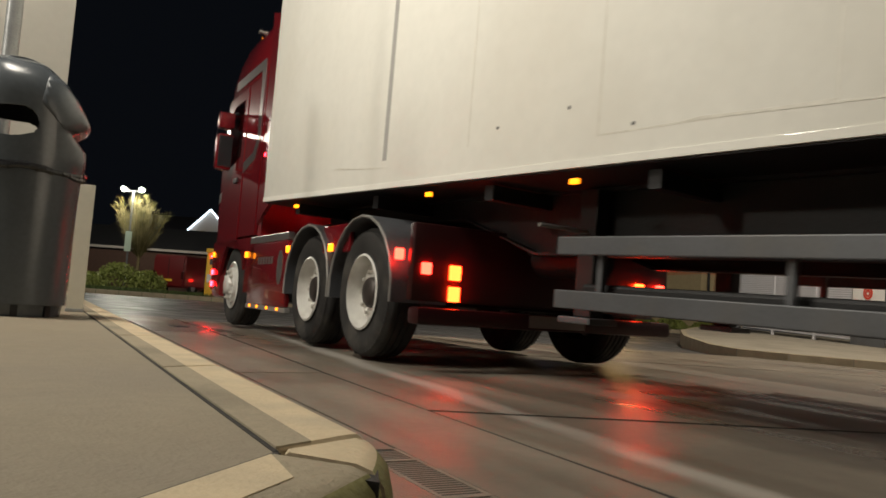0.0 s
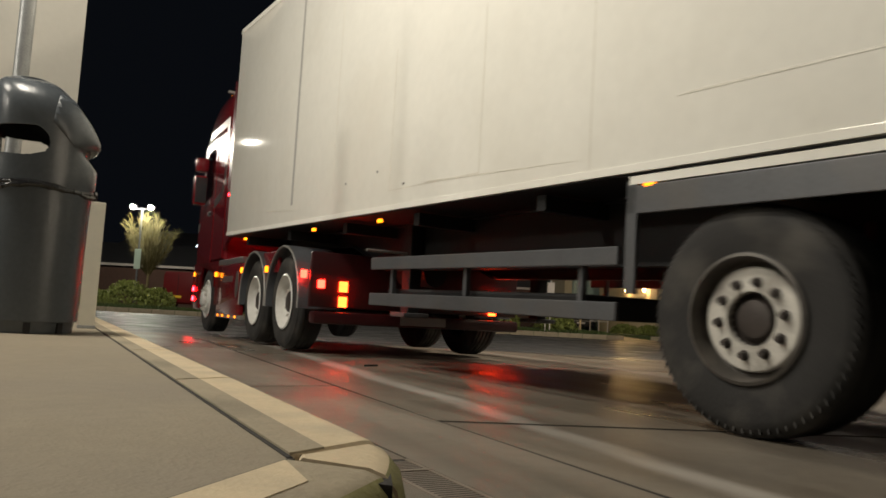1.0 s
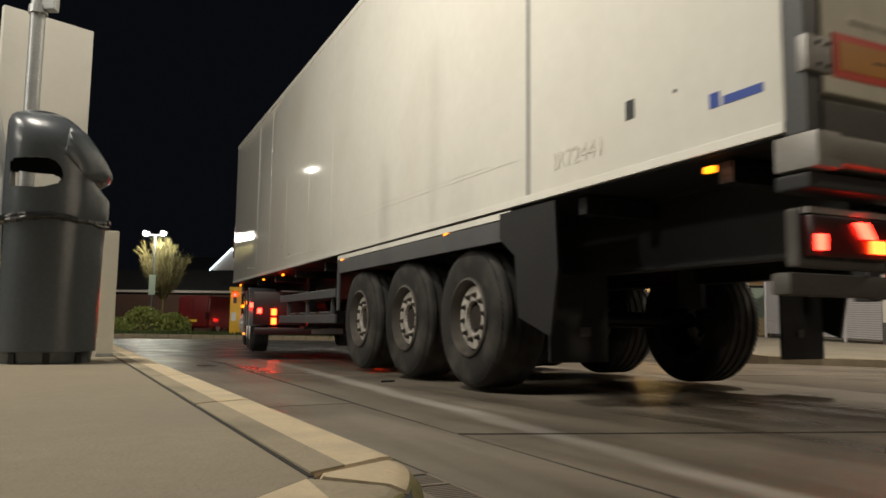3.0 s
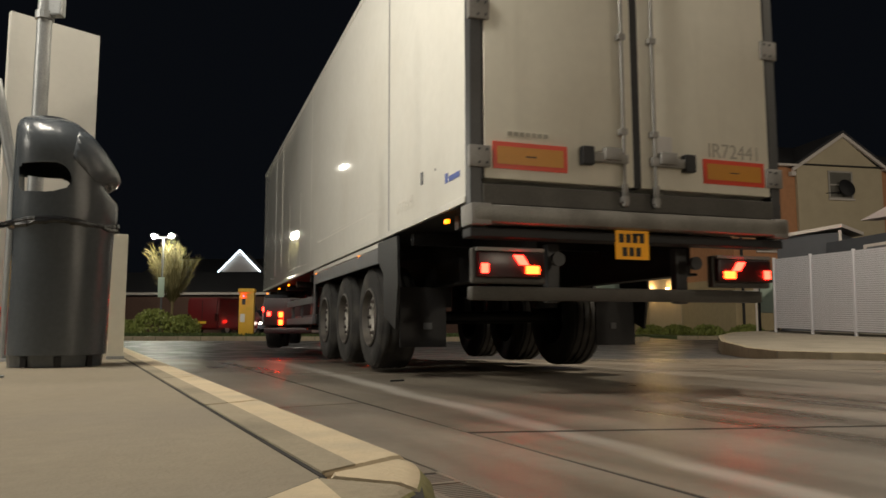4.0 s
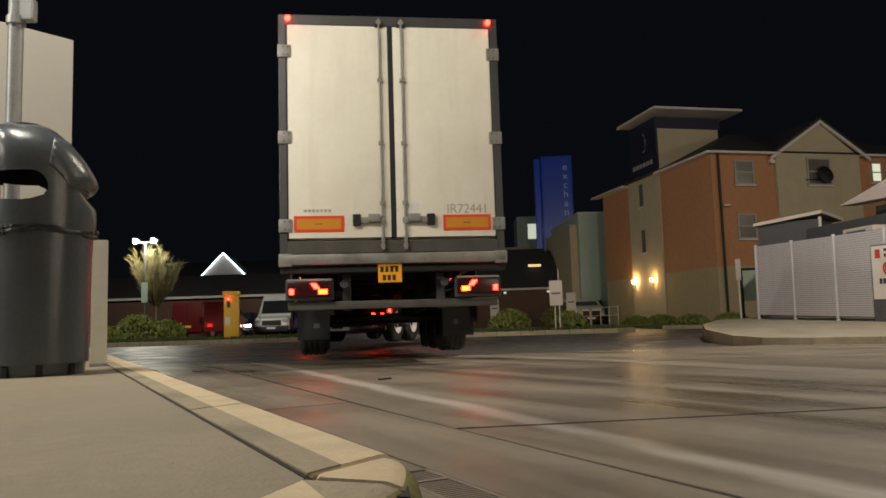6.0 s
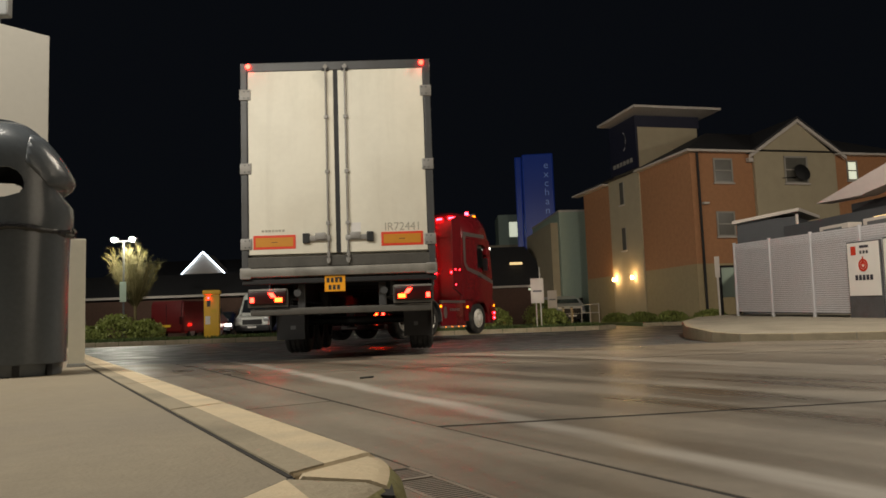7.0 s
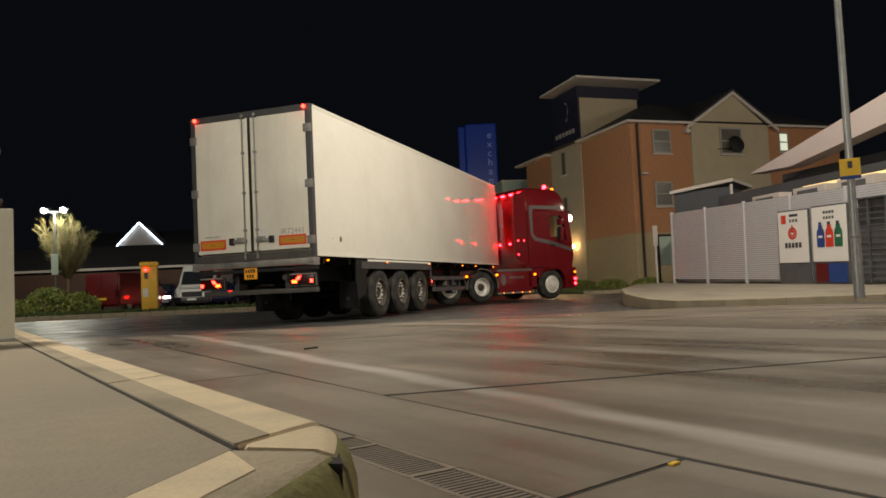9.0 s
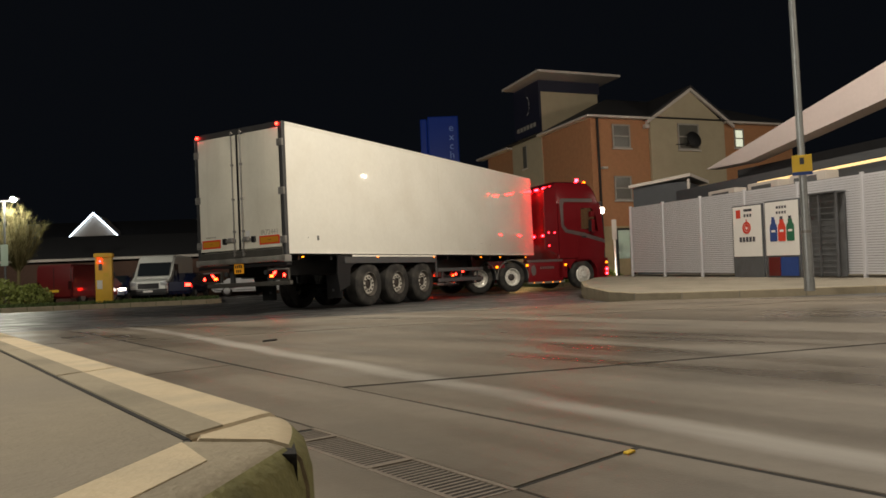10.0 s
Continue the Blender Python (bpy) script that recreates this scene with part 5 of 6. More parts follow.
    part("bin_bag", bm, BAG, root, "glossy black bag edge", smooth=True)


litter_bin()
bd = thing("board_post", "pale cream flat board post standing behind the litter bin", "post", pose(-2.12, 4.42, HK - 0.004, 0, 0, 27))
part("board", B(-0.05, 0.045, 0.27, 0.34, 0.0, 0.80, bev=0.006), CREAM, bd)
part("board_foot", B(-0.055, 0.050, 0.265, 0.345, 0.0, 0.02, bev=0.003), GALV, bd)

sg = thing("signboard", "blank pale back of a tall signboard with a steel frame", "sign")
pa, pb = Vector((-3.27, 4.98)), Vector((-2.87, 5.47))
ang = math.degrees(math.atan2(pb.y - pa.y, pb.x - pa.x))
ln = (pb - pa).length
sg.matrix_basis = pose(pa.x, pa.y, 0, 0, 0, ang)
part("panel", B(0, ln, 0, 0.05, HK + 0.25, 2.72, bev=0.006), SIGNWHITE, sg)
for x in (0.06, ln - 0.06):
    part("leg", C(0.03, (x, 0.025, HK - 0.01), (x, 0.025, HK + 0.3), 10), GALV, sg)
pl = thing("steel_post", "galvanised steel post with a lamp bracket", "post", pose(-2.68, 4.42, 0))
part("pole", C(0.045, (0, 0, HK - 0.01), (0.0, 0, 3.4), 16), GALV, pl, smooth=True)
part("base_plate", B(-0.1, 0.1, -0.1, 0.1, HK - 0.006, HK + 0.012, bev=0.003), GALV, pl)
part("bracket", B(0.02, 0.12, -0.03, 0.03, 2.42, 2.56, bev=0.01), GALV, pl)
part("clip", C(0.056, (0, 0, 2.40), (0, 0, 2.45), 14), GALV, pl)
fr = thing("pipe_frame", "bent galvanised pipe barrier beside the pumps", "barrier", pose(-2.83, 4.45, HK - 0.005, 0, 0, 20))
for a, b in (((0, 0, 0), (0, 0, 1.10)), ((0, 0, 1.10), (-0.14, 0, 1.75)), ((-0.14, 0, 1.75), (-0.9, 0, 1.75)), ((-0.9, 0, 1.75), (-0.9, 0, 0))):
    part("pipe", C(0.035, a, b, 12), GALV, fr, smooth=True)
rb = thing("fire_bucket_box", "red metal box on the pump island", "box", pose(-3.09, 4.62, HK - 0.005, 0, 0, 25))
part("box_body", B(-0.3, 0.14, -0.15, 0.15, 0, 0.30, bev=0.01), PRED, rb)
part("lid", B(-0.31, 0.15, -0.16, 0.16, 0.30, 0.33, bev=0.008), PRED, rb)
yp = thing("pump_panel", "yellow side panel of a fuel pump", "fuel pump", pose(-3.50, 5.08, HK - 0.005, 0, 0, 25))
part("cabinet", B(-0.4, 0.22, -0.1, 0.4, 0, 0.68, bev=0.01), YELLOW, yp)
part("plinth", B(-0.42, 0.24, -0.12, 0.42, 0, 0.06, bev=0.005), STEELGREY, yp)
bp = thing("bolt_plate", "small bolted steel ground plate", "fixing", pose(-1.95, 2.95, HK - 0.004, 0, 0, 30))
part("plate", B(-0.07, 0.07, -0.03, 0.03, 0, 0.008, bev=0.002), GALV, bp)
part("bolt", C(0.012, (0.03, 0, 0.008), (0.03, 0, 0.022), 6), GALV, bp)
lf = thing("litter_scrap", "small scrap of yellow leaf on the joint", "litter", pose(0.72, 1.83, 0.001, 0, 0, 40))
part("scrap", B(-0.018, 0.018, -0.008, 0.008, 0, 0.006, bev=0.002), SIGNYELLOW, lf)
tw = thing("litter_scrap", "dark curved twig lying on the concrete", "litter", pose(-0.62, 6.35, 0.001, 0, 0, 20))
part("twig", C(0.008, (-0.06, 0, 0.008), (0.06, 0.01, 0.012), 6), INK, tw)

# ---- louvred fence, posters and the lamp post ----
FA, FB = Vector((8.8, 22.1)), Vector((10.3, 13.3))
fd = (FB - FA).normalized()
fang = math.degrees(math.atan2(fd.y, fd.x))
FM = pose(FA.x, FA.y, 0.375, 0, 0, fang) @ Matrix.Rotation(0.0262, 4, "Y")
fence = thing("louvred_fence", "tall light grey louvred metal fence on the pavement", "fence", FM)
FH = 2.08
pw = 1.725
slat_bm = bmesh.new()
side_prism(slat_bm, [(-0.012, 0.0), (0.018, 0.0), (0.021, 0.008), (-0.004, 0.044), (-0.012, 0.044)], 0.03, pw - 0.03)
slat_me = mesh_of("slat", slat_bm, SLAT)
post_me = mesh_of("post", B(-0.03, 0.03, -0.03, 0.04, -0.12, FH, bev=0.006), SLAT)
for k in range(8):
    part("fence_post", post_me, SLAT, fence, m=pose(k * pw, 0, 0))
    for i in range(38):
        part("slat", slat_me, SLAT, fence, m=pose(k * pw, 0, 0.05 + i * 0.0525))
part("backing", B(0, 8 * pw, 0.03, 0.035, 0.1, FH - 0.03), STEELGREY, fence)


def on_fence(d, z, off=-0.06):
    """Pose on the road side of the fence, x along it, y up the face."""
    return FM @ Matrix.Translation((d, off, z)) @ Matrix.Rotation(radians(90), 4, "X")


def poster(d0, d1, z0, z1):
    root = thing("poster_board", "white advertising board fixed to a grey frame on the fence", "poster", FM)
    part("frame", B(d0 - 0.03, d1 + 0.03, -0.10, -0.06, z0 - 0.62, z1 + 0.03, bev=0.004), STEELGREY, root)
    part("board", B(d0, d1, -0.115, -0.102, z0, z1, bev=0.003), POSTER, root)
    return root


def flat(root, name, material, d0, d1, z0, z1, y=-0.1175):
    return part(name, B(d0, d1, y - 0.002, y + 0.0015, z0, z1), material, root)


pz0, pz1 = 0.45, 1.66
p1 = poster(4.88, 5.86, pz0, pz1)
flat(p1, "badge", PRED, 5.00, 5.16, 1.38, 1.58)
for i in range(3):
    flat(p1, "text_bar", PTEXT, 5.28 + i * 0.10, 5.34 + i * 0.10, 1.40, 1.47)
flat(p1, "text_bar", PTEXT, 5.28, 5.56, 1.53, 1.59)
bm = bmesh.new()
lathe(bm, [(0.10, 0), (0.145, 0), (0.145, 0.004), (0.10, 0.004)], 28, closed=True, m=Matrix.Translation((5.37, -0.121, 1.14)) @ Matrix.Rotation(radians(90), 4, "X"))
lathe(bm, [(0.045, 0), (0.085, 0), (0.085, 0.004), (0.045, 0.004)], 24, closed=True, m=Matrix.Translation((5.37, -0.121, 1.14)) @ Matrix.Rotation(radians(90), 4, "X"))
part("logo_rings", bm, PRED, p1, "red ring emblem")
flat(p1, "logo_bar", PRED, 5.35, 5.39, 1.16, 1.34, -0.122)
for i in range(5):
    flat(p1, "brand_bar", PTEXT, 5.10 + i * 0.115, 5.185 + i * 0.115, 0.80, 0.92)
p2 = poster(6.00, 7.02, pz0 + 0.01, pz1 + 0.02)
for i in range(4):
    flat(p2, "text_bar", PTEXT, 6.36 + i * 0.085, 6.42 + i * 0.085, 1.52, 1.58)
    flat(p2, "text_bar", PTEXT, 6.36 + i * 0.085, 6.41 + i * 0.085, 1.40, 1.46)
for i, mm in enumerate((PBLUE, PRED, PGREEN)):
    x = 6.26 + i * 0.26
    bm = bmesh.new()
    lathe(bm, [(0.0001, 0), (0.11, 0), (0.12, 0.04), (0.12, 0.31), (0.105, 0.38), (0.065, 0.42), (0.065, 0.49), (0.0001, 0.49)], 20, m=Matrix.Translation((x, -0.119, 0.78)) @ Matrix.Diagonal((1, 0.03, 1, 1)))
    b = part("printed_bottle", bm, mm, p2)
    flat(p2, "bottle_text", POSTER, x - 0.06, x + 0.06, 0.99, 1.04, -0.1245)
    flat(p2, "bottle_cap", PTEXT if i else PBLUE, x - 0.045, x + 0.045, 1.27, 1.34, -0.1245)
cage = thing("gas_bottle_cage", "dark wire gas bottle cage standing against the fence", "cage", FM)
for d in (7.35, 7.8, 8.25):
    part("upright", B(d - 0.02, d + 0.02, -0.32, -0.28, 0.0, 1.72), STEELGREY, cage)
for i in range(14):
    part("bar", C(0.008, (7.35, -0.30, 0.08 + i * 0.122), (8.25, -0.30, 0.08 + i * 0.122), 6), STEELGREY, cage)
part("back_panel", B(7.33, 8.27, -0.09, -0.07, 0.0, 1.72), STEELGREY, cage)
part("roof_panel", B(7.32, 8.28, -0.34, -0.06, 1.72, 1.75), STEELGREY, cage)
# the darker red paints in shade on the first crate
for d0, d1, mm, nm in ((6.08, 6.44, VANRED, "red"), (6.46, 6.98, PBLUE, "blue")):
    g = thing("gas_bottle_crate", "low " + nm + " painted crate behind the fence gate", "crate", FM)
    part("crate_panel", B(d0, d1, -0.13, -0.105, 0.0, 0.42, bev=0.004), mm, g)

lpz = thing("lamp_post", "tall grey steel lamp post with a small yellow notice", "lamp post", pose(6.83, 10.28, 0.05))
part("pole", C(0.075, (0, 0, 0), (0, 0, 1.1), 16, r2=0.07), GALV, lpz, smooth=True)
part("pole", C(0.055, (0, 0, 1.1), (0, 0, 10.5), 16, r2=0.035), GALV, lpz, smooth=True)
hd = part("lamp_head", B(-0.10, 0.10, -0.55, 0.15, 10.42, 10.54, bev=0.03), GALV, lpz)
part("diffuser", B(-0.08, 0.08, -0.50, -0.05, 10.405, 10.42), WHITELAMP, hd)
part("band", C(0.078, (0, 0, 0.86), (0, 0, 0.90), 14), ALU, lpz)
ns = part("notice", B(-0.135, 0.135, -0.075, -0.062, 1.72, 2.02, bev=0.004), SIGNYELLOW, lpz, "yellow notice with a blue lower band", m=pose(0, 0, 0, 0, 0, -32))
part("notice_band", B(-0.135, 0.135, -0.0775, -0.0755, 1.72, 1.77), PBLUE, ns)
part("notice_mark", B(-0.03, 0.03, -0.0775, -0.0755, 1.88, 1.98), PTEXT, ns)

# ---- shop with the raking canopy behind the fence ----
shop = thing("shop_building", "low dark-clad shop with a pale raking canopy fascia", "building")
bm = bmesh.new()
prism(bm, [(10.6, 22.6), (12.2, 13.4), (14.5, 4.0), (26, 6), (24, 24.5)][::-1], 0.0, 2.95)
part("wall", bm, SHOPWALL, shop)
# canopy fascia: a long sloping wedge
bm = bmesh.new()
fp = [Vector(v) for v in ((10.67, 20.72, 3.36), (12.50, 9.6, 5.80), (12.46, 9.6, 4.62), (10.95, 19.0, 3.30))]
va = [bm.verts.new(v) for v in fp]
vb = [bm.verts.new(v + Vector((0.5, 0.1, 0))) for v in fp]
bm.faces.new(va)
bm.faces.new(vb[::-1])
for i in range(4):
    bm.faces.new((va[i], vb[i], vb[(i + 1) % 4], va[(i + 1) % 4]))
part("canopy_fascia", bm, PINKLITFASCIA, shop, "pale raking fascia")
bm = bmesh.new()
prism(bm, [(11.6, 20.6), (13.3, 11.5), (15.5, 3), (26, 5), (24, 24)][::-1], 2.95, 3.3)
part("roof", bm, ROOF, shop)
part("wall_strip_light", B(0, 5.5, -0.05, 0.0, 2.42, 2.48), WARMSTRIP, shop, "warm strip light under the eaves", m=pose(11.0, 18.5, 0.2, 0, 0, -80.5))
shed = thing("lean_to", "grey lean-to store with a white roof edge", "shed", pose(9.55, 23.6, 0.3, 0, 0, -39))
part("wall", B(0, 1.75, 0, 2.5, 0, 2.55), SHOPWALL, shed)
bm = bmesh.new()
box(bm, -0.1, 1.9, -0.12, 2.6, 2.95, 3.05)
for v in bm.verts:
    v.co.z += 0.10 * v.co.x - 0.05
part("roof_edge", bm, FASCIA, shed)
part("upper_wall", B(0, 1.75, 0.02, 2.48, 2.55, 2.95), SHOPWALL, shed)
part("downpipe", C(0.045, (1.82, -0.06, 0.0), (1.82, -0.06, 3.0), 10), FASCIA, shed)
for i, (x, y) in enumerate(((10.35, 19.3), (10.62, 17.7), (10.85, 16.2))):
    ac = thing("roof_vent_box", "pale condenser box above the fence", "vent", pose(x, y, 2.25, 0, 0, -80))
    part("casing", B(-0.55, 0.55, 0, 0.4, 0, 0.34, bev=0.02), FASCIA, ac)
    part("grille", B(-0.4, 0.3, -0.01, 0.0, 0.06, 0.26), STEELGREY, ac)
    part("stand", B(-0.5, 0.5, 0.05, 0.35, -0.35, 0.0), STEELGREY, ac)
for nm, x, y, h, mm in (("white_marker_post", 9.95, 26.6, 2.4, FASCIA),):
    r = thing("marker_post", "slim white marker post by the fence end", "post", pose(x, y, 0.0))
    part("post", B(-0.03, 0.03, -0.02, 0.02, -0.15, h, bev=0.006), mm, r)
    part("plate", B(-0.09, 0.09, -0.03, -0.02, h - 0.75, h, bev=0.006), mm, r)
nb = thing("notice_board", "pale green notice board on dark posts by the hotel", "notice board", pose(10.75, 27.6, 0, 0, 0, 5))
part("board", B(-0.3, 0.3, -0.02, 0.02, 0.95, 2.05, bev=0.006), PALEGREEN, nb)
for x in (-0.34, 0.34):
    part("leg", B(x - 0.04, x + 0.04, -0.04, 0.04, -0.15, 2.1, bev=0.006), BLACK, nb)
part("top_rail", B(-0.36, 0.36, -0.04, 0.04, 2.05, 2.13), BLACK, nb)

# ---- hotel ----
hotel = thing("hotel_building", "three-storey orange brick and cream hotel with a gabled bay", "building", pose(11.72, 33.75, 0.0, 0, 0, 13.9))
EV = 7.78


def slab_wall(name, material, *a, **k):
    return part(name, B(*a, **k), material, hotel)


# right wall: brick, gabled bay, brick
slab_wall("wall", BRICK, 0.25, 3.3, 0, 0.25, 2.62, EV)
slab_wall("wall_base", BUFFBASE, 0.25, 3.3, -0.02, 0.25, 0, 2.62)
slab_wall("corner_wall", BRICK, 0.0, 0.25, 0, 0.25, 2.62, EV)
slab_wall("wall_base", BUFFBASE, -0.02, 0.25, -0.02, 0.25, 0, 2.62)
bm = bmesh.new()
a = [bm.verts.new((x, -0.15, z)) for x, z in ((3.3, 0), (7.85, 0), (7.85, EV), (5.75, 9.35), (3.3, EV))]
b = [bm.verts.new((v.co.x, 3.0, v.co.z)) for v in a]
bm.faces.new(a)
bm.faces.new(b[::-1])
for i in range(5):
    bm.faces.new((a[i], b[i], b[(i + 1) % 5], a[(i + 1) % 5]))
part("gabled_bay", bm, RENDERWALL, hotel, "cream rendered gable")
slab_wall("wall", BRICK, 7.85, 12.5, 0, 0.25, 0, EV)
# verges of the gable
for sx in (-1, 1):
    bm = bmesh.new()
    p0, p1v = Vector((5.75, -0.3, 9.48)), Vector((5.75 + (2.65 if sx > 0 else -2.75), -0.3, 7.70))
    d = (p1v - p0)
    n3 = Vector((0, 0, -0.17))
    q = [p0, p1v, p1v + n3, p0 + n3]
    va = [bm.verts.new(v) for v in q]
    vb = [bm.verts.new(v + Vector((0, 0.12, 0))) for v in q]
    bm.faces.new(va)
    bm.faces.new(vb[::-1])
    for i in range(4):
        bm.faces.new((va[i], vb[i], vb[(i + 1) % 4], va[(i + 1) % 4]))
    part("bargeboard", bm, FASCIA, hotel)
    bm = bmesh.new()
    q = [p0 + Vector((0, 0, 0.04)), p1v + Vector((0, 0, 0.04)), p1v + Vector((0, 6, 0.04)), p0 + Vector((0, 6, 0.04))]
    va = [bm.verts.new(v) for v in q]
    vb = [bm.verts.new(v + Vector((0, 0, 0.08))) for v in q]
    bm.faces.new(va)
    bm.faces.new(vb[::-1])
    for i in range(4):
        bm.faces.new((va[i], vb[i], vb[(i + 1) % 4], va[(i + 1) % 4]))
    part("gable_roof", bm, ROOF, hotel)
# left wall
slab_wall("wall", BRICK, 0, 0.25, 0.25, 4.65, 2.62, EV)
slab_wall("wall_base", BUFFBASE, -0.02, 0.25, 0.25, 4.65, 0, 2.62)
slab_wall("stair_strip", RENDERWALL, -0.06, 0.25, 4.65, 8.1, 0, EV + 0.12)
slab_wall("wall", BRICK, 0, 0.25, 8.1, 11.55, 2.62, EV - 0.05)
slab_wall("wall_base", BUFFBASE, -0.02, 0.25, 8.1, 11.55, 0, 2.62)
slab_wall("back_wall", RENDERWALL, 0.25, 12.5, 11.3, 11.5, 0, EV)
# eaves and roof
slab_wall("eave_board", FASCIA, -0.35, 3.28, -0.35, 0.0, EV, EV + 0.10)
slab_wall("eave_board", FASCIA, 7.88, 12.7, -0.35, 0.0, EV, EV + 0.10)
slab_wall("eave_board", FASCIA, -0.35, 0.0, 0.0, 4.65, EV, EV + 0.10)
slab_wall("eave_board", FASCIA, -0.45, 0.0, 8.1, 12.3, EV - 0.05, EV + 0.05)
bm = bmesh.new()
lo = [bm.verts.new(v) for v in ((-0.35, -0.35, EV + 0.10), (12.7, -0.35, EV + 0.10), (12.7, 12.0, EV + 0.10), (-0.35, 12.0, EV + 0.10))]
hi = [bm.verts.new(v) for v in ((3.4, 3.6, 9.7), (9.6, 3.6, 9.7), (9.6, 5.0, 9.7), (3.4, 5.0, 9.7))]
for i in range(4):
    bm.faces.new((lo[i], lo[(i + 1) % 4], hi[(i + 1) % 4], hi[i]))
bm.faces.new(hi)
bm.faces.new(lo[::-1])
part("roof", bm, ROOF, hotel)
# sign tower
slab_wall("tower_wall", RENDERWALL, 0.04, 3.6, 4.72, 7.5, EV + 0.2, 10.25)
sgn = slab_wall("tower_sign", NAVY, -0.10, 0.03, 4.66, 7.6, EV + 0.3, 10.85)
slab_wall("tower_head", NAVY, 0.03, 3.7, 4.66, 7.6, 10.25, 10.85)
slab_wall("tower_canopy", FASCIA, -0.9, 4.1, 3.2, 7.4, 10.85, 10.97)
bm = bmesh.new()
n = 14
o1 = [(0.52 * math.cos(t), 0.52 * math.sin(t)) for t in [radians(-75 + 150 * k / n) for k in range(n + 1)]]
o2 = [(0.22 + 0.0 + 0.36 * math.cos(t) - 0.0, 0.5 * math.sin(t)) for t in [radians(75 - 150 * k / n) for k in range(n + 1)]]
va = [bm.verts.new((-0.106, 6.1 - x, 9.75 + z)) for x, z in [(x * 0.9 - 0.1, z) for x, z in o1] + [(x * 0.62 - 0.03, z) for x, z in o2]]
for i in range(n):
    bm.faces.new((va[i], va[i + 1], va[2 * n - i], va[2 * n + 1 - i]))
part("crescent", bm, POSTER, sgn, "pale crescent emblem")
bm = bmesh.new()
for i in range(6):
    box(bm, -0.108, -0.101, 5.1 + i * 0.38, 5.38 + i * 0.38, 8.45, 8.68)
part("name_bars", bm, WINFRAME, sgn)


def window(x0, x1, z0, z1, lit=False, y=-0.02, face="right"):
    m = Matrix.Identity(4) if face == "right" else Matrix.Rotation(radians(-90), 4, "Z") @ Matrix.Diagonal((-1, 1, 1, 1))
    w = part("window", B(x0, x1, y - 0.015, y + 0.05, z0, z1), PANEGREY if not lit else WINLIT, hotel, m=m)
    bm = bmesh.new()
    for q in ((x0 - 0.05, x1 + 0.05, z0 - 0.05, z0 + 0.03), (x0 - 0.05, x1 + 0.05, z1 - 0.03, z1 + 0.05), (x0 - 0.05, x0 + 0.03, z0, z1), (x1 - 0.03, x1 + 0.05, z0, z1), (x0, x1, (z0 + z1) / 2 - 0.03, (z0 + z1) / 2 + 0.03)):
        box(bm, q[0], q[1], y - 0.04, y - 0.005, q[2], q[3])
    part("frame", bm, WINFRAME, w)
    part("sill", B(x0 - 0.1, x1 + 0.1, y - 0.09, y - 0.02, z0 - 0.11, z0 - 0.05), FASCIA, w)
    return w


window(1.22, 2.14, 6.42, 7.48)
window(1.20, 2.08, 3.90, 4.98)
window(1.20, 2.08, 1.2, 2.3)
window(4.95, 6.15, 6.4, 7.62, y=-0.17)
window(8.62, 9.15, 6.6, 7.5, lit=True)
window(8.62, 9.15, 3.9, 4.9)
for z in (6.42, 3.92):
    sw = part("stair_window", B(-0.075, -0.055, 6.38, 6.80, z, z + 1.2), PANEGREY, hotel)
    part("frame", B(-0.085, -0.070, 6.32, 6.38, z - 0.05, z + 1.25), WINFRAME, sw)
    part("sill", B(-0.13, -0.062, 6.30, 6.88, z - 0.10, z - 0.04), FASCIA, sw)
bm = bmesh.new()
lathe(bm, [(0.0001, 0.06), (0.2, 0.04), (0.42, 0.0), (0.42, -0.02), (0.2, 0.02), (0.0001, 0.03)], 20, m=Matrix.Translation((5.45, -0.42, 6.75)) @ Matrix.Rotation(radians(75), 4, "X"))
cyl(bm, 0.03, (5.1, -0.2, 6.5), (5.45, -0.42, 6.7), 8)
cyl(bm, 0.02, (4.5, -0.2, 6.5), (5.3, -0.4, 6.55), 8)
bmesh.ops.translate(bm, verts=bm.verts, vec=Vector((0.25, 0, 0.1)))
part("dish_aerial", bm, BLACK, hotel, "dark dish aerial on the gable")
part("downpipe", C(0.06, (0.32, -0.1, 0), (0.32, -0.1, EV), 10), BLACK, hotel)
for y in (5.78, 7.84):
    wl = part("wall_lamp", C(0.07, (-0.18, y, 2.30), (-0.18, y, 2.46), 10), WARMGLOW, hotel, "glowing warm wall lamp")
    part("lamp_arm", B(-0.16, -0.06, y - 0.02, y + 0.02, 2.26, 2.30), BLACK, wl)
part("flood_lamp", B(2.95, 3.2, -0.25, -0.02, 7.35, 7.55, bev=0.02), FASCIA, hotel)
part("flood_lamp", B(0.45, 0.75, -0.2, -0.02, 5.35, 5.45, bev=0.02), FASCIA, hotel)
hr = thing("handrail", "pale metal handrail by the hotel entrance", "handrail", pose(8.6, 40.2, 0.0, 0, 0, 13.9))
for z in (0.6, 1.05):
    part("rail", C(0.025, (-0.4, -0.6, z), (-0.4, 1.6, z), 8), FASCIA, hr)
for y in (-0.6, 0.5, 1.6):
    part("post", C(0.025, (-0.4, y, 0), (-0.4, y, 1.05), 8), FASCIA, hr)

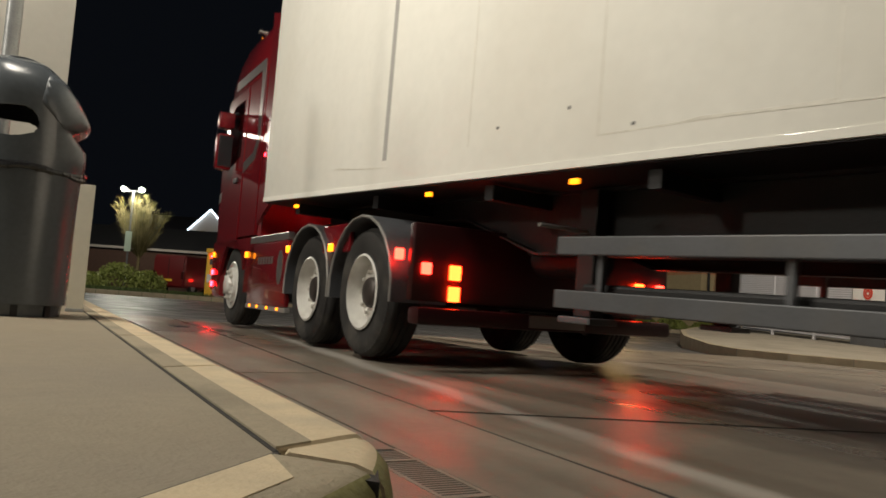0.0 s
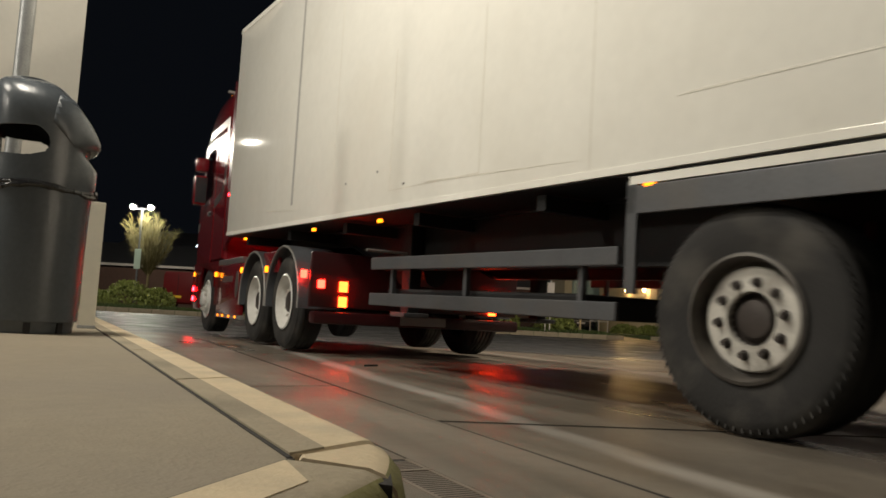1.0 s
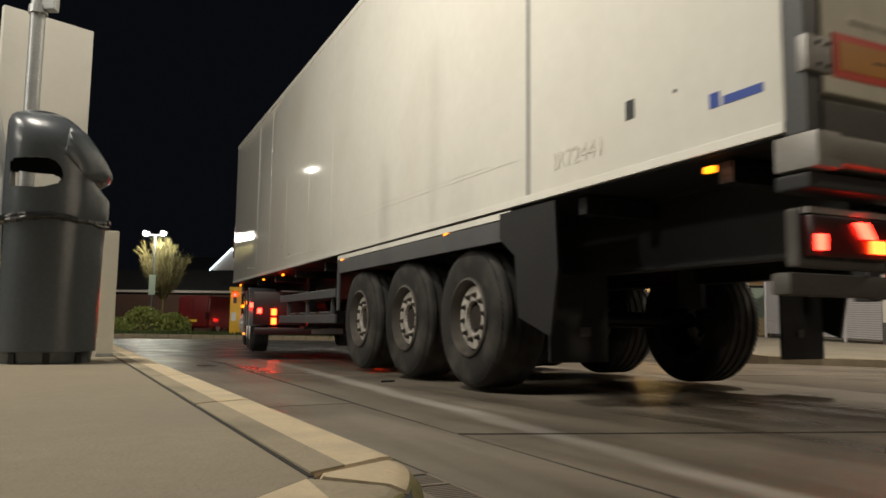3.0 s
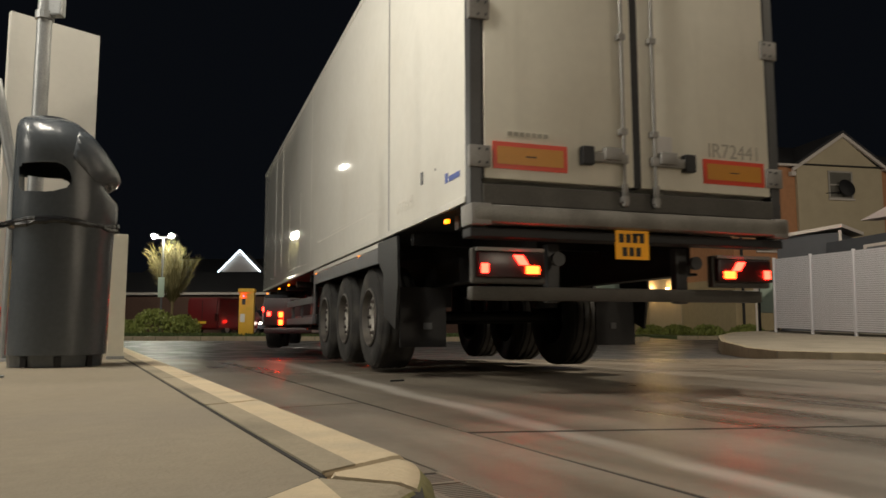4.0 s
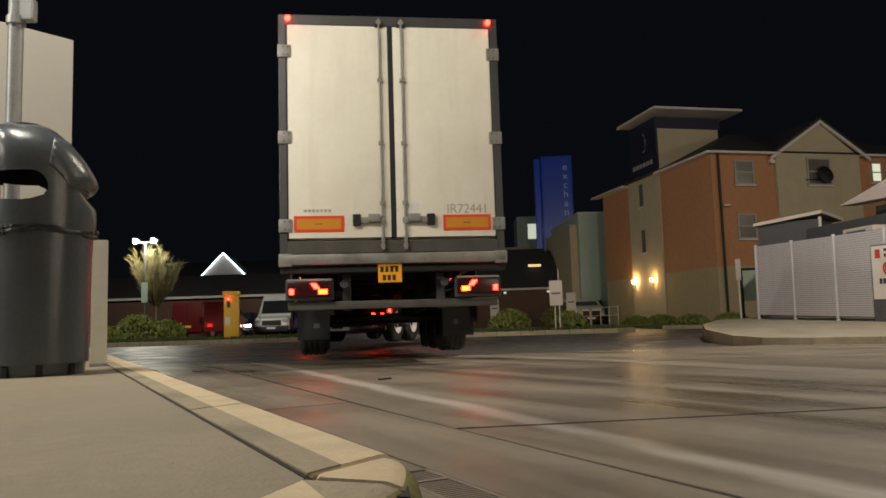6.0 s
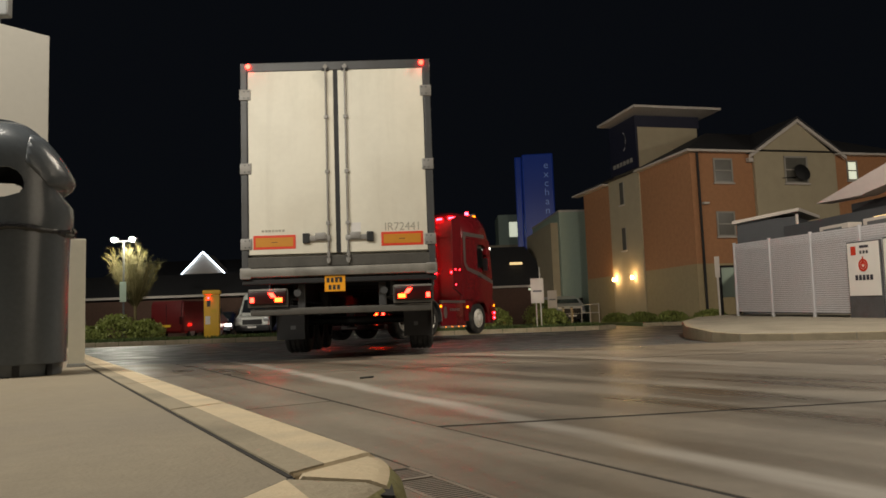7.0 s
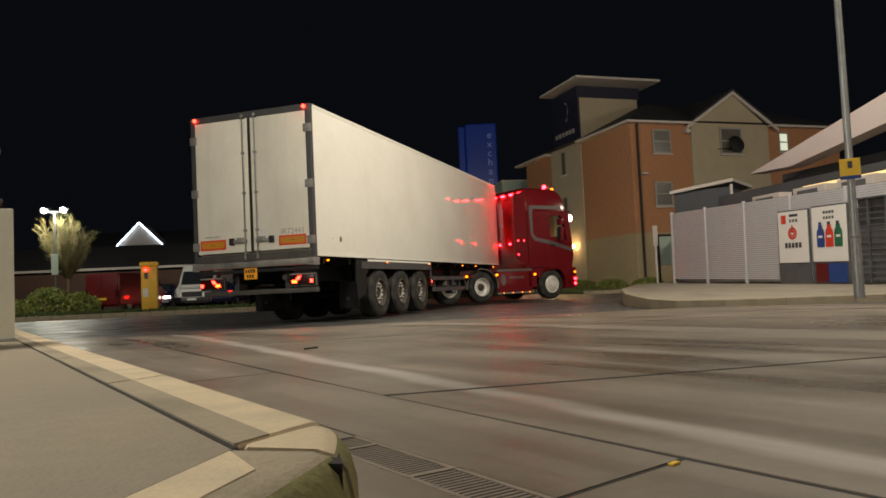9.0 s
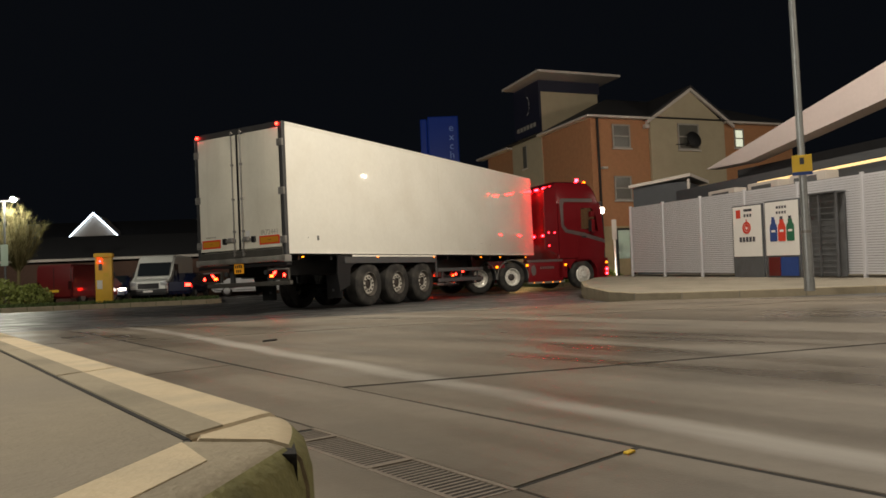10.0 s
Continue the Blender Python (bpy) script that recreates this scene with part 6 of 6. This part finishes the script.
# ---- other far buildings ----
pg = thing("pale_building", "plain pale green rendered block beyond the hotel", "building", pose(8.6, 48.2, 0, 0, 0, 4))
part("wall", B(-0.7, 5, 0, 9, 0, 7.25), PALEGREEN, pg)
part("side_wall", B(-1.2, -0.72, 0.4, 9, 0, 6.6), RENDERWALL, pg)
part("coping", B(-0.75, 5.05, -0.06, 9, 7.25, 7.36), FASCIA, pg)
bt = thing("blue_sign_tower", "tall blue sign tower with vertical white lettering, its floodlighting given as emission", "tower", pose(8.2, 61.5, 0, 0, 0, -6))
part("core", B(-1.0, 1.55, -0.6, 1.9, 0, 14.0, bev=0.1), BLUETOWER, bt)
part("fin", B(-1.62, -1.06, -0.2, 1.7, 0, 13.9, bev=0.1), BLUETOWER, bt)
for i, ch in enumerate("exchange"):
    lettering(ch, 0.85, LETTERBLUE, bt, pose(0.95, -0.606, 13.0 - i * 0.76, 90, 0, 0), "letter")
rs = thing("roadhouse", "dark tiled roadhouse with a pale lit eaves line", "building", pose(0, 52.2, 0))
part("wall", B(-3, 8.0, 0, 8, 0, 2.6), DARKWALL, rs)
part("eave_board", B(-3.3, 8.2, -0.3, -0.02, 2.58, 2.72), FASCIA, rs)
bm = bmesh.new()
a = [bm.verts.new(v) for v in ((-3.3, -0.3, 2.74), (8.2, -0.3, 2.74), (8.2, 8, 2.74), (-3.3, 8, 2.74))]
b = [bm.verts.new(v) for v in ((-1, 2.6, 5.7), (6.3, 2.6, 5.7), (6.3, 5.4, 5.7), (-1, 5.4, 5.7))]
for i in range(4):
    bm.faces.new((a[i], a[(i + 1) % 4], b[(i + 1) % 4], b[i]))
bm.faces.new(b)
bm.faces.new(a[::-1])
part("roof", bm, ROOF, rs)
part("roof_light", B(5.0, 5.9, 0.75, 0.85, 4.25, 4.42), WARMSTRIP, rs)
for x in (3.2, 6.2):
    part("eaves_lamp", C(0.09, (x, -0.4, 2.35), (x, -0.4, 2.48), 10), WINLIT, rs, "lit eaves lamp")
wb = thing("white_office", "small pale flat-roofed office with one lit window", "building", pose(5.6, 69, 0))
part("wall", B(0, 2.5, 0, 4, 0, 10.1), PALEGREEN, wb)
part("wing", B(-2.4, 2.5, -0.6, -0.05, 0, 7.2), RENDERWALL, wb)
part("lit_window", B(1.0, 1.9, -0.02, 0.02, 8.0, 9.4), WINLIT, wb)
lb = thing("low_building", "long low dark brick building with a pale eaves line", "building", pose(0, 51.6, 0))
part("wall", B(-40, -4.5, 0, 8, 0, 2.55), DARKWALL, lb)
part("eave_board", B(-40, -4.4, -0.35, -0.02, 2.68, 2.84), FASCIA, lb)
bm = bmesh.new()
side_prism(bm, [(-0.35, 2.86), (9, 2.86), (4.3, 4.6)], -40, -4.4)
part("roof", bm, ROOF, lb)
part("lit_wall", B(-19.3, -17.9, -0.03, -0.005, 1.2, 2.3), PEACHGLOW, lb, "stretch of wall glowing peach in place of light on it")
gb = thing("gabled_hall", "dark hall whose gable is outlined by white strip lights", "building", pose(-20.25, 63.6, 0))
part("wall", B(-9, 9, 0.05, 12, 0, 4.9), DARKWALL, gb)
bm = bmesh.new()
side_prism(bm, [(0.4, 4.92), (12.5, 4.92), (6.4, 6.9)], -9.3, 9.3)
part("roof", bm, ROOF, gb)
bm = bmesh.new()
a = [bm.verts.new((x, 0, z)) for x, z in ((-1.72, 5.2), (1.72, 5.2), (0, 6.95))]
b = [bm.verts.new((v.co.x, 3, v.co.z)) for v in a]
bm.faces.new(a)
bm.faces.new(b[::-1])
for i in range(3):
    bm.faces.new((a[i], b[i], b[(i + 1) % 3], a[(i + 1) % 3]))
part("gable", bm, FASCIA, gb)
for sx in (-1, 1):
    part("strip_light", C(0.055, (sx * 1.86, -0.12, 5.16), (0, -0.12, 7.06), 8), LIGHTSTRIP, gb, "cold white strip light")

# ---- car park lamp, tree, bushes ----
cl = thing("street_lamp", "twin-headed lit car park lamp on a dark post", "street lamp", pose(-17.4, 40.9, 0.0))
part("pole", C(0.06, (0, 0, 0), (0, 0, 5.5), 12, r2=0.045), STEELGREY, cl)
part("arm", B(-0.5, 0.5, -0.03, 0.03, 5.42, 5.50), STEELGREY, cl)
for sx in (-1, 1):
    h = part("lamp_head", B(sx * 0.5 - 0.16, sx * 0.5 + 0.16, -0.2, 0.2, 5.56, 5.66, bev=0.03), STEELGREY, cl)
    bm = bmesh.new()
    lathe(bm, [(0.0001, -0.16), (0.07, -0.145), (0.125, -0.09), (0.15, 0.0), (0.0001, 0.0)], 18)
    part("bulb", bm, LAMPHOT, h, "glowing white bowl", m=pose(sx * 0.5, -0.10, 5.56, -32, 0, 0))
part("traffic_plate", B(-0.18, 0.18, -0.09, -0.07, 2.1, 3.2, bev=0.01), PALEGREEN, cl)


def bare_tree(x, y, height, seed):
    rng = random.Random(seed)
    root = thing("tree", "small leafless street tree with dense upright twigs lit from above", "tree", pose(x, y, 0.0))
    bm = bmesh.new()
    cyl(bm, 0.10, (0, 0, 0), (0.02, 0, 2.0), 10, r2=0.075)
    part("trunk", bm, BARK, root)
    twigs = bmesh.new()
    for i in range(30):
        a = rng.random() * 2 * math.pi
        tilt = 0.08 + 0.54 * rng.random()
        p = Vector((0.02, 0, 1.55 + 0.5 * rng.random()))
        d = Vector((math.cos(a) * math.sin(tilt), math.sin(a) * math.sin(tilt), math.cos(tilt)))
        ln = (height - 1.9) * (0.72 + 0.25 * rng.random()) * (1.08 - 0.35 * tilt)
        r = 0.032
        limb = bmesh.new()
        for k in range(5):
            q = p + d * ln / 5
            cyl(limb, r, p, q, 5, r2=r * 0.78, caps=False)
            for _ in range(8):
                b = rng.random() * 2 * math.pi
                dd = (d + 0.6 * Vector((math.cos(b), math.sin(b), 0.3 * rng.random()))).normalized()
                tl = (0.25 + 0.4 * rng.random()) * (1.15 - 0.1 * k)
                u = p.lerp(q, rng.random())
                e = u + dd * tl
                cyl(twigs, 0.010, u, e, 3, r2=0.005, caps=False)
                for _ in range(3):
                    b = rng.random() * 2 * math.pi
                    d3 = (dd + 0.7 * Vector((math.cos(b), math.sin(b), 0.1))).normalized()
                    s = u.lerp(e, 0.3 + 0.6 * rng.random())
                    cyl(twigs, 0.006, s, s + d3 * 0.3, 3, r2=0.004, caps=False)
            p, r = q, r * 0.78
            d = (d + 0.10 * Vector((rng.random() - 0.5, rng.random() - 0.5, 0.35)) - 0.10 * Vector((d.x, d.y, 0)) * k * 0.5).normalized()
        part("limb", limb, BARK, root)
    tagged(part("crown", twigs, TWIG, root), kind="stuff")


bare_tree(-17.1, 41.7, 5.5, 4)


def bush(x, y, w, d, h, seed, label="rounded leafy evergreen bush at the verge"):
    rng = random.Random(seed)
    root = thing("bush", label, "bush", pose(x, y, 0.02), group="bushes on the verges")
    bm = bmesh.new()
    for i in range(5):
        cyl(bm, 0.02, (0.1 * (i - 2), 0, 0), (0.28 * w * (i - 2) / 2, 0.1, h * 0.6), 5, r2=0.01)
    part("stems", bm, BARK, root)
    verts, faces = [], []
    for i in range(1500):
        a, u = rng.random() * 2 * math.pi, rng.random()
        r = 0.72 + 0.3 * rng.random()
        lump = 1 + 0.16 * math.sin(3 * a + seed) + 0.1 * math.sin(7 * a)
        z = h * (u ** 0.7) * r
        s = math.sqrt(max(0.05, 1 - (u ** 0.7) ** 2.2)) * lump
        c = Vector((w / 2 * s * r * math.cos(a), d / 2 * s * r * math.sin(a), z))
        q = Euler((rng.random() * 6, rng.random() * 6, rng.random() * 6)).to_matrix()
        k = len(verts)
        sz = 0.05 + 0.05 * rng.random()
        for px, py in ((-1, -0.5), (0.2, -0.6), (1, 0.3), (-0.3, 0.6)):
            verts.append(c + q @ Vector((px * sz, py * sz, 0.01 * px)))
        faces.append((k, k + 1, k + 2, k + 3))
    me = bpy.data.meshes.new("leaves")
    me.from_pydata(verts, [], faces)
    me.materials.append(LEAF)
    tagged(part("leaves", me, LEAF, root), kind="stuff")


bush(-16.4, 37.6, 2.4, 1.6, 1.35, 1)
bush(-15.0, 37.9, 1.8, 1.4, 1.05, 2)
bush(-18.2, 38.6, 2.0, 1.4, 0.8, 9)
bush(4.5, 31.0, 1.5, 1.2, 0.75, 3, "low clipped bush on the junction island")
bush(2.2, 32.6, 1.8, 1.2, 0.95, 4, "low dark bush on the junction island")
bush(6.4, 47.0, 2.2, 1.4, 1.5, 5, "dark shrub in front of the roadhouse")
bush(3.2, 48.0, 2.4, 1.4, 1.2, 6, "dark shrub in front of the roadhouse")
for i, (x, y) in enumerate(((9.6, 35.8), (10.4, 33.8), (8.9, 38.0), (11.8, 32.7))):
    bush(x, y, 1.5, 0.9, 0.5, 20 + i, "low shrub along the hotel wall")

# ---- grass blades on the verges ----
def blades(name, x0, x1, y0, y1, z, n, seed):
    rng = random.Random(seed)
    verts, faces = [], []
    for i in range(n):
        x, y = x0 + (x1 - x0) * rng.random(), y0 + (y1 - y0) * rng.random()
        a, h = rng.random() * 6.28, 0.06 + 0.10 * rng.random()
        k = len(verts)
        dx, dy = 0.03 * math.cos(a), 0.03 * math.sin(a)
        verts += [(x - dx, y - dy, z), (x + dx, y + dy, z), (x + dy * 1.5, y - dx * 1.5, z + h)]
        faces.append((k, k + 1, k + 2))
    me = bpy.data.meshes.new(name)
    me.from_pydata(verts, [], faces)
    me.materials.append(GRASS)
    return tagged(part(name, me, GRASS, None), "rough short grass blades on the verge", "grass", kind="stuff")


blades("grass", -1.2, 6.4, 29.7, 33.2, 0.05, 5000, 2)
blades("grass", -18.0, -5.6, 30.7, 34.0, 0.06, 7000, 3)

# ---- parked vehicles and street furniture ----
def small_wheel(parent, x, y, r=0.34, w=0.2):
    bm = bmesh.new()
    s = 1 if x > 0 else -1
    lathe(bm, [(r * 0.62, 0), (r * 0.9, 0.0), (r, 0.03), (r, w - 0.03), (r * 0.9, w), (r * 0.62, w)], 24, closed=True, m=Matrix.Translation((x, y, r)) @ Matrix.Rotation(radians(90 * -s), 4, "Y"))
    wv = part("wheel", bm, RUBBER, parent, smooth=True)
    bm = bmesh.new()
    lathe(bm, [(0.0001, -0.01), (r * 0.3, -0.01), (r * 0.62, 0.01), (r * 0.62, 0.1)], 20, m=Matrix.Translation((x, y, r)) @ Matrix.Rotation(radians(90 * -s), 4, "Y"))
    part("rim", bm, SILVER, wv)


def van(name, label, m, paint, L, W, H, bonnet, lit_rear=False, lit_front=False):
    """A panel van that faces -y at its origin's front."""
    root = thing(name, label, "van", m)
    pr = [(0.0, 0.35), (0.0, 0.85), (0.10, 1.05), (bonnet, 1.22), (bonnet + 0.75, H - 0.12), (bonnet + 1.1, H), (L - 0.12, H), (L - 0.02, H - 0.2), (L, 0.4), (L - 0.1, 0.30), (0.1, 0.26)]
    bm = bmesh.new()
    side_prism(bm, pr, -W / 2, W / 2)
    bmesh.ops.bevel(bm, geom=[e for e in bm.edges if abs(e.verts[0].co.x - e.verts[1].co.x) < 0.01], offset=0.09, segments=3, affect="EDGES")
    b = part("body", bm, paint, root, smooth=True)
    bm = bmesh.new()
    rise = H - 1.34
    side_prism(bm, [(bonnet + 0.06, 1.22 + 0.08 * rise), (bonnet + 0.53, 1.22 + 0.71 * rise), (bonnet + 0.57, 1.22 + 0.71 * rise), (bonnet + 0.10, 1.22 + 0.08 * rise)], -W / 2 + 0.14, W / 2 - 0.14)
    bmesh.ops.translate(bm, verts=bm.verts, vec=Vector((0, -0.045, 0.03)))
    part("windscreen", bm, GLASS, b)
    part("grille", B(-0.58, 0.58, -0.02, 0.03, 0.62, 0.92, bev=0.02), BLACKGLOSS, b)
    part("front_bumper", B(-W / 2 + 0.02, W / 2 - 0.02, -0.06, 0.2, 0.25, 0.60, bev=0.05), BLACKGLOSS, b, smooth=True)
    part("number_plate", B(-0.26, 0.26, -0.072, -0.06, 0.42, 0.53), POSTER, b)
    for sx in (-1, 1):
        part("headlight", B(sx * (W / 2 - 0.2) - 0.16, sx * (W / 2 - 0.2) + 0.16, -0.01, 0.16, 0.78, 1.02, bev=0.03), HEADLAMP if lit_front else SILVER, b, smooth=True)
        part("side_window", B(sx * W / 2 - 0.012, sx * W / 2 + 0.012, bonnet + 0.55, bonnet + 1.35, 1.32, min(H - 0.35, 2.0)), GLASS, b)
        part("mirror", B(sx * (W / 2 + 0.12) - 0.1, sx * (W / 2 + 0.12) + 0.1, bonnet + 0.35, bonnet + 0.47, 1.25, 1.60, bev=0.03), BLACKGLOSS, b)
        part("tail_light", B(sx * (W / 2 - 0.10) - 0.08, sx * (W / 2 - 0.10) + 0.08, L - 0.01, L + 0.02, 0.75, 1.15, bev=0.01), REDDIM, b)
        small_wheel(root, sx * W / 2 * 0.98, 0.85)
        small_wheel(root, sx * W / 2 * 0.98, L - 0.95)
    part("rear_seam", B(-0.008, 0.008, L - 0.012, L + 0.006, 0.45, H - 0.15), BLACK, b)
    part("rear_plate", B(-0.26, 0.26, L + 0.003, L + 0.014, 0.62, 0.74), SIGNYELLOW, b, "yellow number plate")
    return root


van("red_van", "dark red panel van parked in the car park", pose(-14.2, 38.9, 0, 0, 0, 166) @ Matrix.Translation((0, -4.4, 0)), VANRED, 4.6, 1.9, 1.98, 0.75)
van("white_van", "white high-roof panel van parked facing the road", pose(-10.95, 43.2, 0, 0, 0, -4), VANWHITE, 5.4, 2.05, 2.55, 0.85)


def car(name, label, m, paint, lit="none"):
    root = thing(name, label, "car", m)
    bm = bmesh.new()
    side_prism(bm, [(0, 0.35), (0.02, 0.72), (0.95, 0.92), (1.65, 1.42), (3.0, 1.45), (3.85, 1.0), (4.2, 0.95), (4.25, 0.45), (4.1, 0.25), (0.15, 0.25)], -0.88, 0.88)
    bmesh.ops.bevel(bm, geom=[e for e in bm.edges if abs(e.verts[0].co.x - e.verts[1].co.x) < 0.01], offset=0.12, segments=3, affect="EDGES")
    b = part("body", bm, paint, root, smooth=True)
    part("windscreen", B(-0.66, 0.66, -0.02, 0.02, 0, 0.72), GLASS, b, m=pose(0, 1.02, 0.955, -53, 0, 0))
    for sx in (-1, 1):
        part("side_window", B(sx * 0.885 - 0.01, sx * 0.885 + 0.01, 1.65, 3.1, 0.98, 1.34), GLASS, b)
        part("headlight", B(sx * 0.66 - 0.16, sx * 0.66 + 0.16, -0.03, 0.1, 0.58, 0.72, bev=0.02), HEADLAMP if lit == "front" else SILVER, b)
        part("tail_light", B(sx * 0.68 - 0.15, sx * 0.68 + 0.15, 4.2, 4.27, 0.68, 0.85, bev=0.02), TAIL if lit == "rear" else REDDIM, b)
        small_wheel(root, sx * 0.88, 0.8, 0.31)
        small_wheel(root, sx * 0.88, 3.4, 0.31)
    part("number_plate", B(-0.26, 0.26, -0.035, -0.02, 0.38, 0.48), POSTER, b)
    return root


car("blue_car", "dark blue car parked beside a white van", pose(-13.1, 47.6, 0, 0, 0, 0), CARBLUE)
car("silver_car", "silver car parked in the car park", pose(-8.0, 46.0, 0, 0, 0, -78), SILVER)
car("dark_car", "dark car with its headlamps lit behind a red van", pose(-12.75, 42.3, 0, 0, 0, 8), CARBLUE, "front")
car("red_light_car", "dark car with lit red tail lamps beyond the verge", pose(-9.2, 47.5, 0, 0, 0, 176), CARBLUE, "rear")
pk = van("white_pickup", "small white van parked by the hotel entrance", pose(8.1, 46.2, 0, 0, 0, 8), VANWHITE, 4.2, 1.8, 1.75, 0.8)

dp = thing("ticket_machine", "yellow car park machine cabinet with a red lamp", "machine", pose(-9.8, 31.95, 0.055, 0, 0, 10))
part("cabinet", B(-0.31, 0.31, -0.2, 0.25, 0.0, 1.86, bev=0.02), YELLOW, dp, smooth=True)
part("hood", B(-0.36, 0.36, -0.26, 0.28, 1.86, 2.05, bev=0.05), YELLOW, dp, smooth=True)
part("screen", B(-0.18, -0.04, -0.212, -0.198, 1.35, 1.62), BLACKGLOSS, dp)
part("red_lamp", C(0.035, (-0.12, -0.21, 1.72), (-0.12, -0.235, 1.72), 12), REDMARK, dp, "lit red lamp")
part("label", B(0.0, 0.2, -0.206, -0.198, 1.1, 1.25), SIGNYELLOW, dp)
part("label", B(-0.25, -0.05, -0.206, -0.198, 0.6, 0.95), POSTER, dp, "white notice with a red mark")


def twin_sign(x, y, h, label, two=True):
    r = thing("road_sign", label, "sign", pose(x, y, 0.03, 0, 0, -6))
    for dx in ((-0.08, 0.10) if two else (0.0,)):
        part("post", C(0.025, (dx, 0, 0), (dx, 0, h + (0.45 if dx > 0 else 0)), 8), FASCIA, r)
    part("plate", B(-0.28, 0.24, -0.04, -0.025, h - 1.0, h, bev=0.01), FASCIA, r)
    part("plate_text", B(-0.2, 0.16, -0.046, -0.039, h - 0.55, h - 0.48), STEELGREY, r)


twin_sign(3.95, 30.2, 2.0, "white road sign on two slim posts on the island")
twin_sign(6.3, 42, 1.9, "small sign on a slim post beyond the junction", False)
twin_sign(2.1, 44, 1.7, "small sign on a slim post beyond the junction", False)
for x in (7.1, 7.6):
    r = thing("bollard", "short pale bollard by the hotel car park", "bollard", pose(x, 43.5, 0))
    part("post", C(0.07, (0, 0, 0), (0, 0, 0.95), 10), RENDERWALL, r)
    part("cap", C(0.075, (0, 0, 0.95), (0, 0, 1.0), 10), STEELGREY, r)
far = thing("tree_line", "dark line of distant trees behind the car park", "trees", kind="structure")
bm = bmesh.new()
rng = random.Random(12)
for i in range(60):
    x = -75 + i * 1.5
    h = 2.6 + 1.8 * rng.random()
    vs = bmesh.ops.create_icosphere(bm, subdivisions=2, radius=1.0, matrix=Matrix.Translation((x, 74 + 6 * rng.random(), h * 0.45)) @ Matrix.Diagonal((1.9, 1.5, h * 0.6, 1)))["verts"]
    for v in vs:
        v.co += v.co.normalized() * 0.2 * (rng.random() - 0.5)
part("crowns", bm, LEAF, far)
tagged(far.children[0], kind="stuff")


# ---- movement of the lorry ----
def motions():
    def heading(t):
        for a, b in zip(TRUCK, TRUCK[1:]):
            if a[0] <= t <= b[0]:
                u = (t - a[0]) / (b[0] - a[0])
                i = TRUCK.index(a)
                p = TRUCK[i - 1] if i else tuple(2 * q - r for q, r in zip(a, b))
                n = TRUCK[i + 2] if i + 2 < len(TRUCK) else tuple(2 * q - r for q, r in zip(b, a))
                return [0.5 * (2 * a[k] + (b[k] - p[k]) * u + (2 * p[k] - 5 * a[k] + 4 * b[k] - n[k]) * u * u + (3 * a[k] - p[k] - 3 * b[k] + n[k]) * u ** 3) for k in range(8)]
    kp = 11.776
    times = [k * 0.25 for k in range(41)]
    rows_a, rows_b, gone_a, gone_b = [], [], [0.0], [0.0]
    for t in times:
        _, x, y, z, yaw, pt, rl, ph = heading(t)
        ma = pose(x, y, z - 4 * math.tan(radians(pt)), pt, rl, yaw)
        k = ma @ Vector((0, kp, 0))
        mb = pose(k.x, k.y, 0.02 if t < 1.6 else z * 0.7, 0, 0, yaw + ph)
        rows_a.append((t, ma))
        rows_b.append((t, mb))
        if len(rows_a) > 1:
            p, q = rows_a[-2][1] @ Vector((0, 4.2, 0)), ma @ Vector((0, 4.2, 0))
            gone_a.append(gone_a[-1] + (q - p).length)
            p, q = rows_b[-2][1].translation, mb.translation
            gone_b.append(gone_b[-1] + (q - p).length)
    walk(trailer, rows_a)
    walk(tractor, rows_b)
    for w, side, x, y, z in WHEELS:
        gone = gone_a if w.parent == trailer else gone_b
        base = pose(side * x, y, z, 0, 0, 0 if side < 0 else 180)
        walk(w, [(t, base @ Matrix.Rotation((-1 if side < 0 else 1) * g / z, 4, "X")) for t, g in zip(times, gone)])


motions()
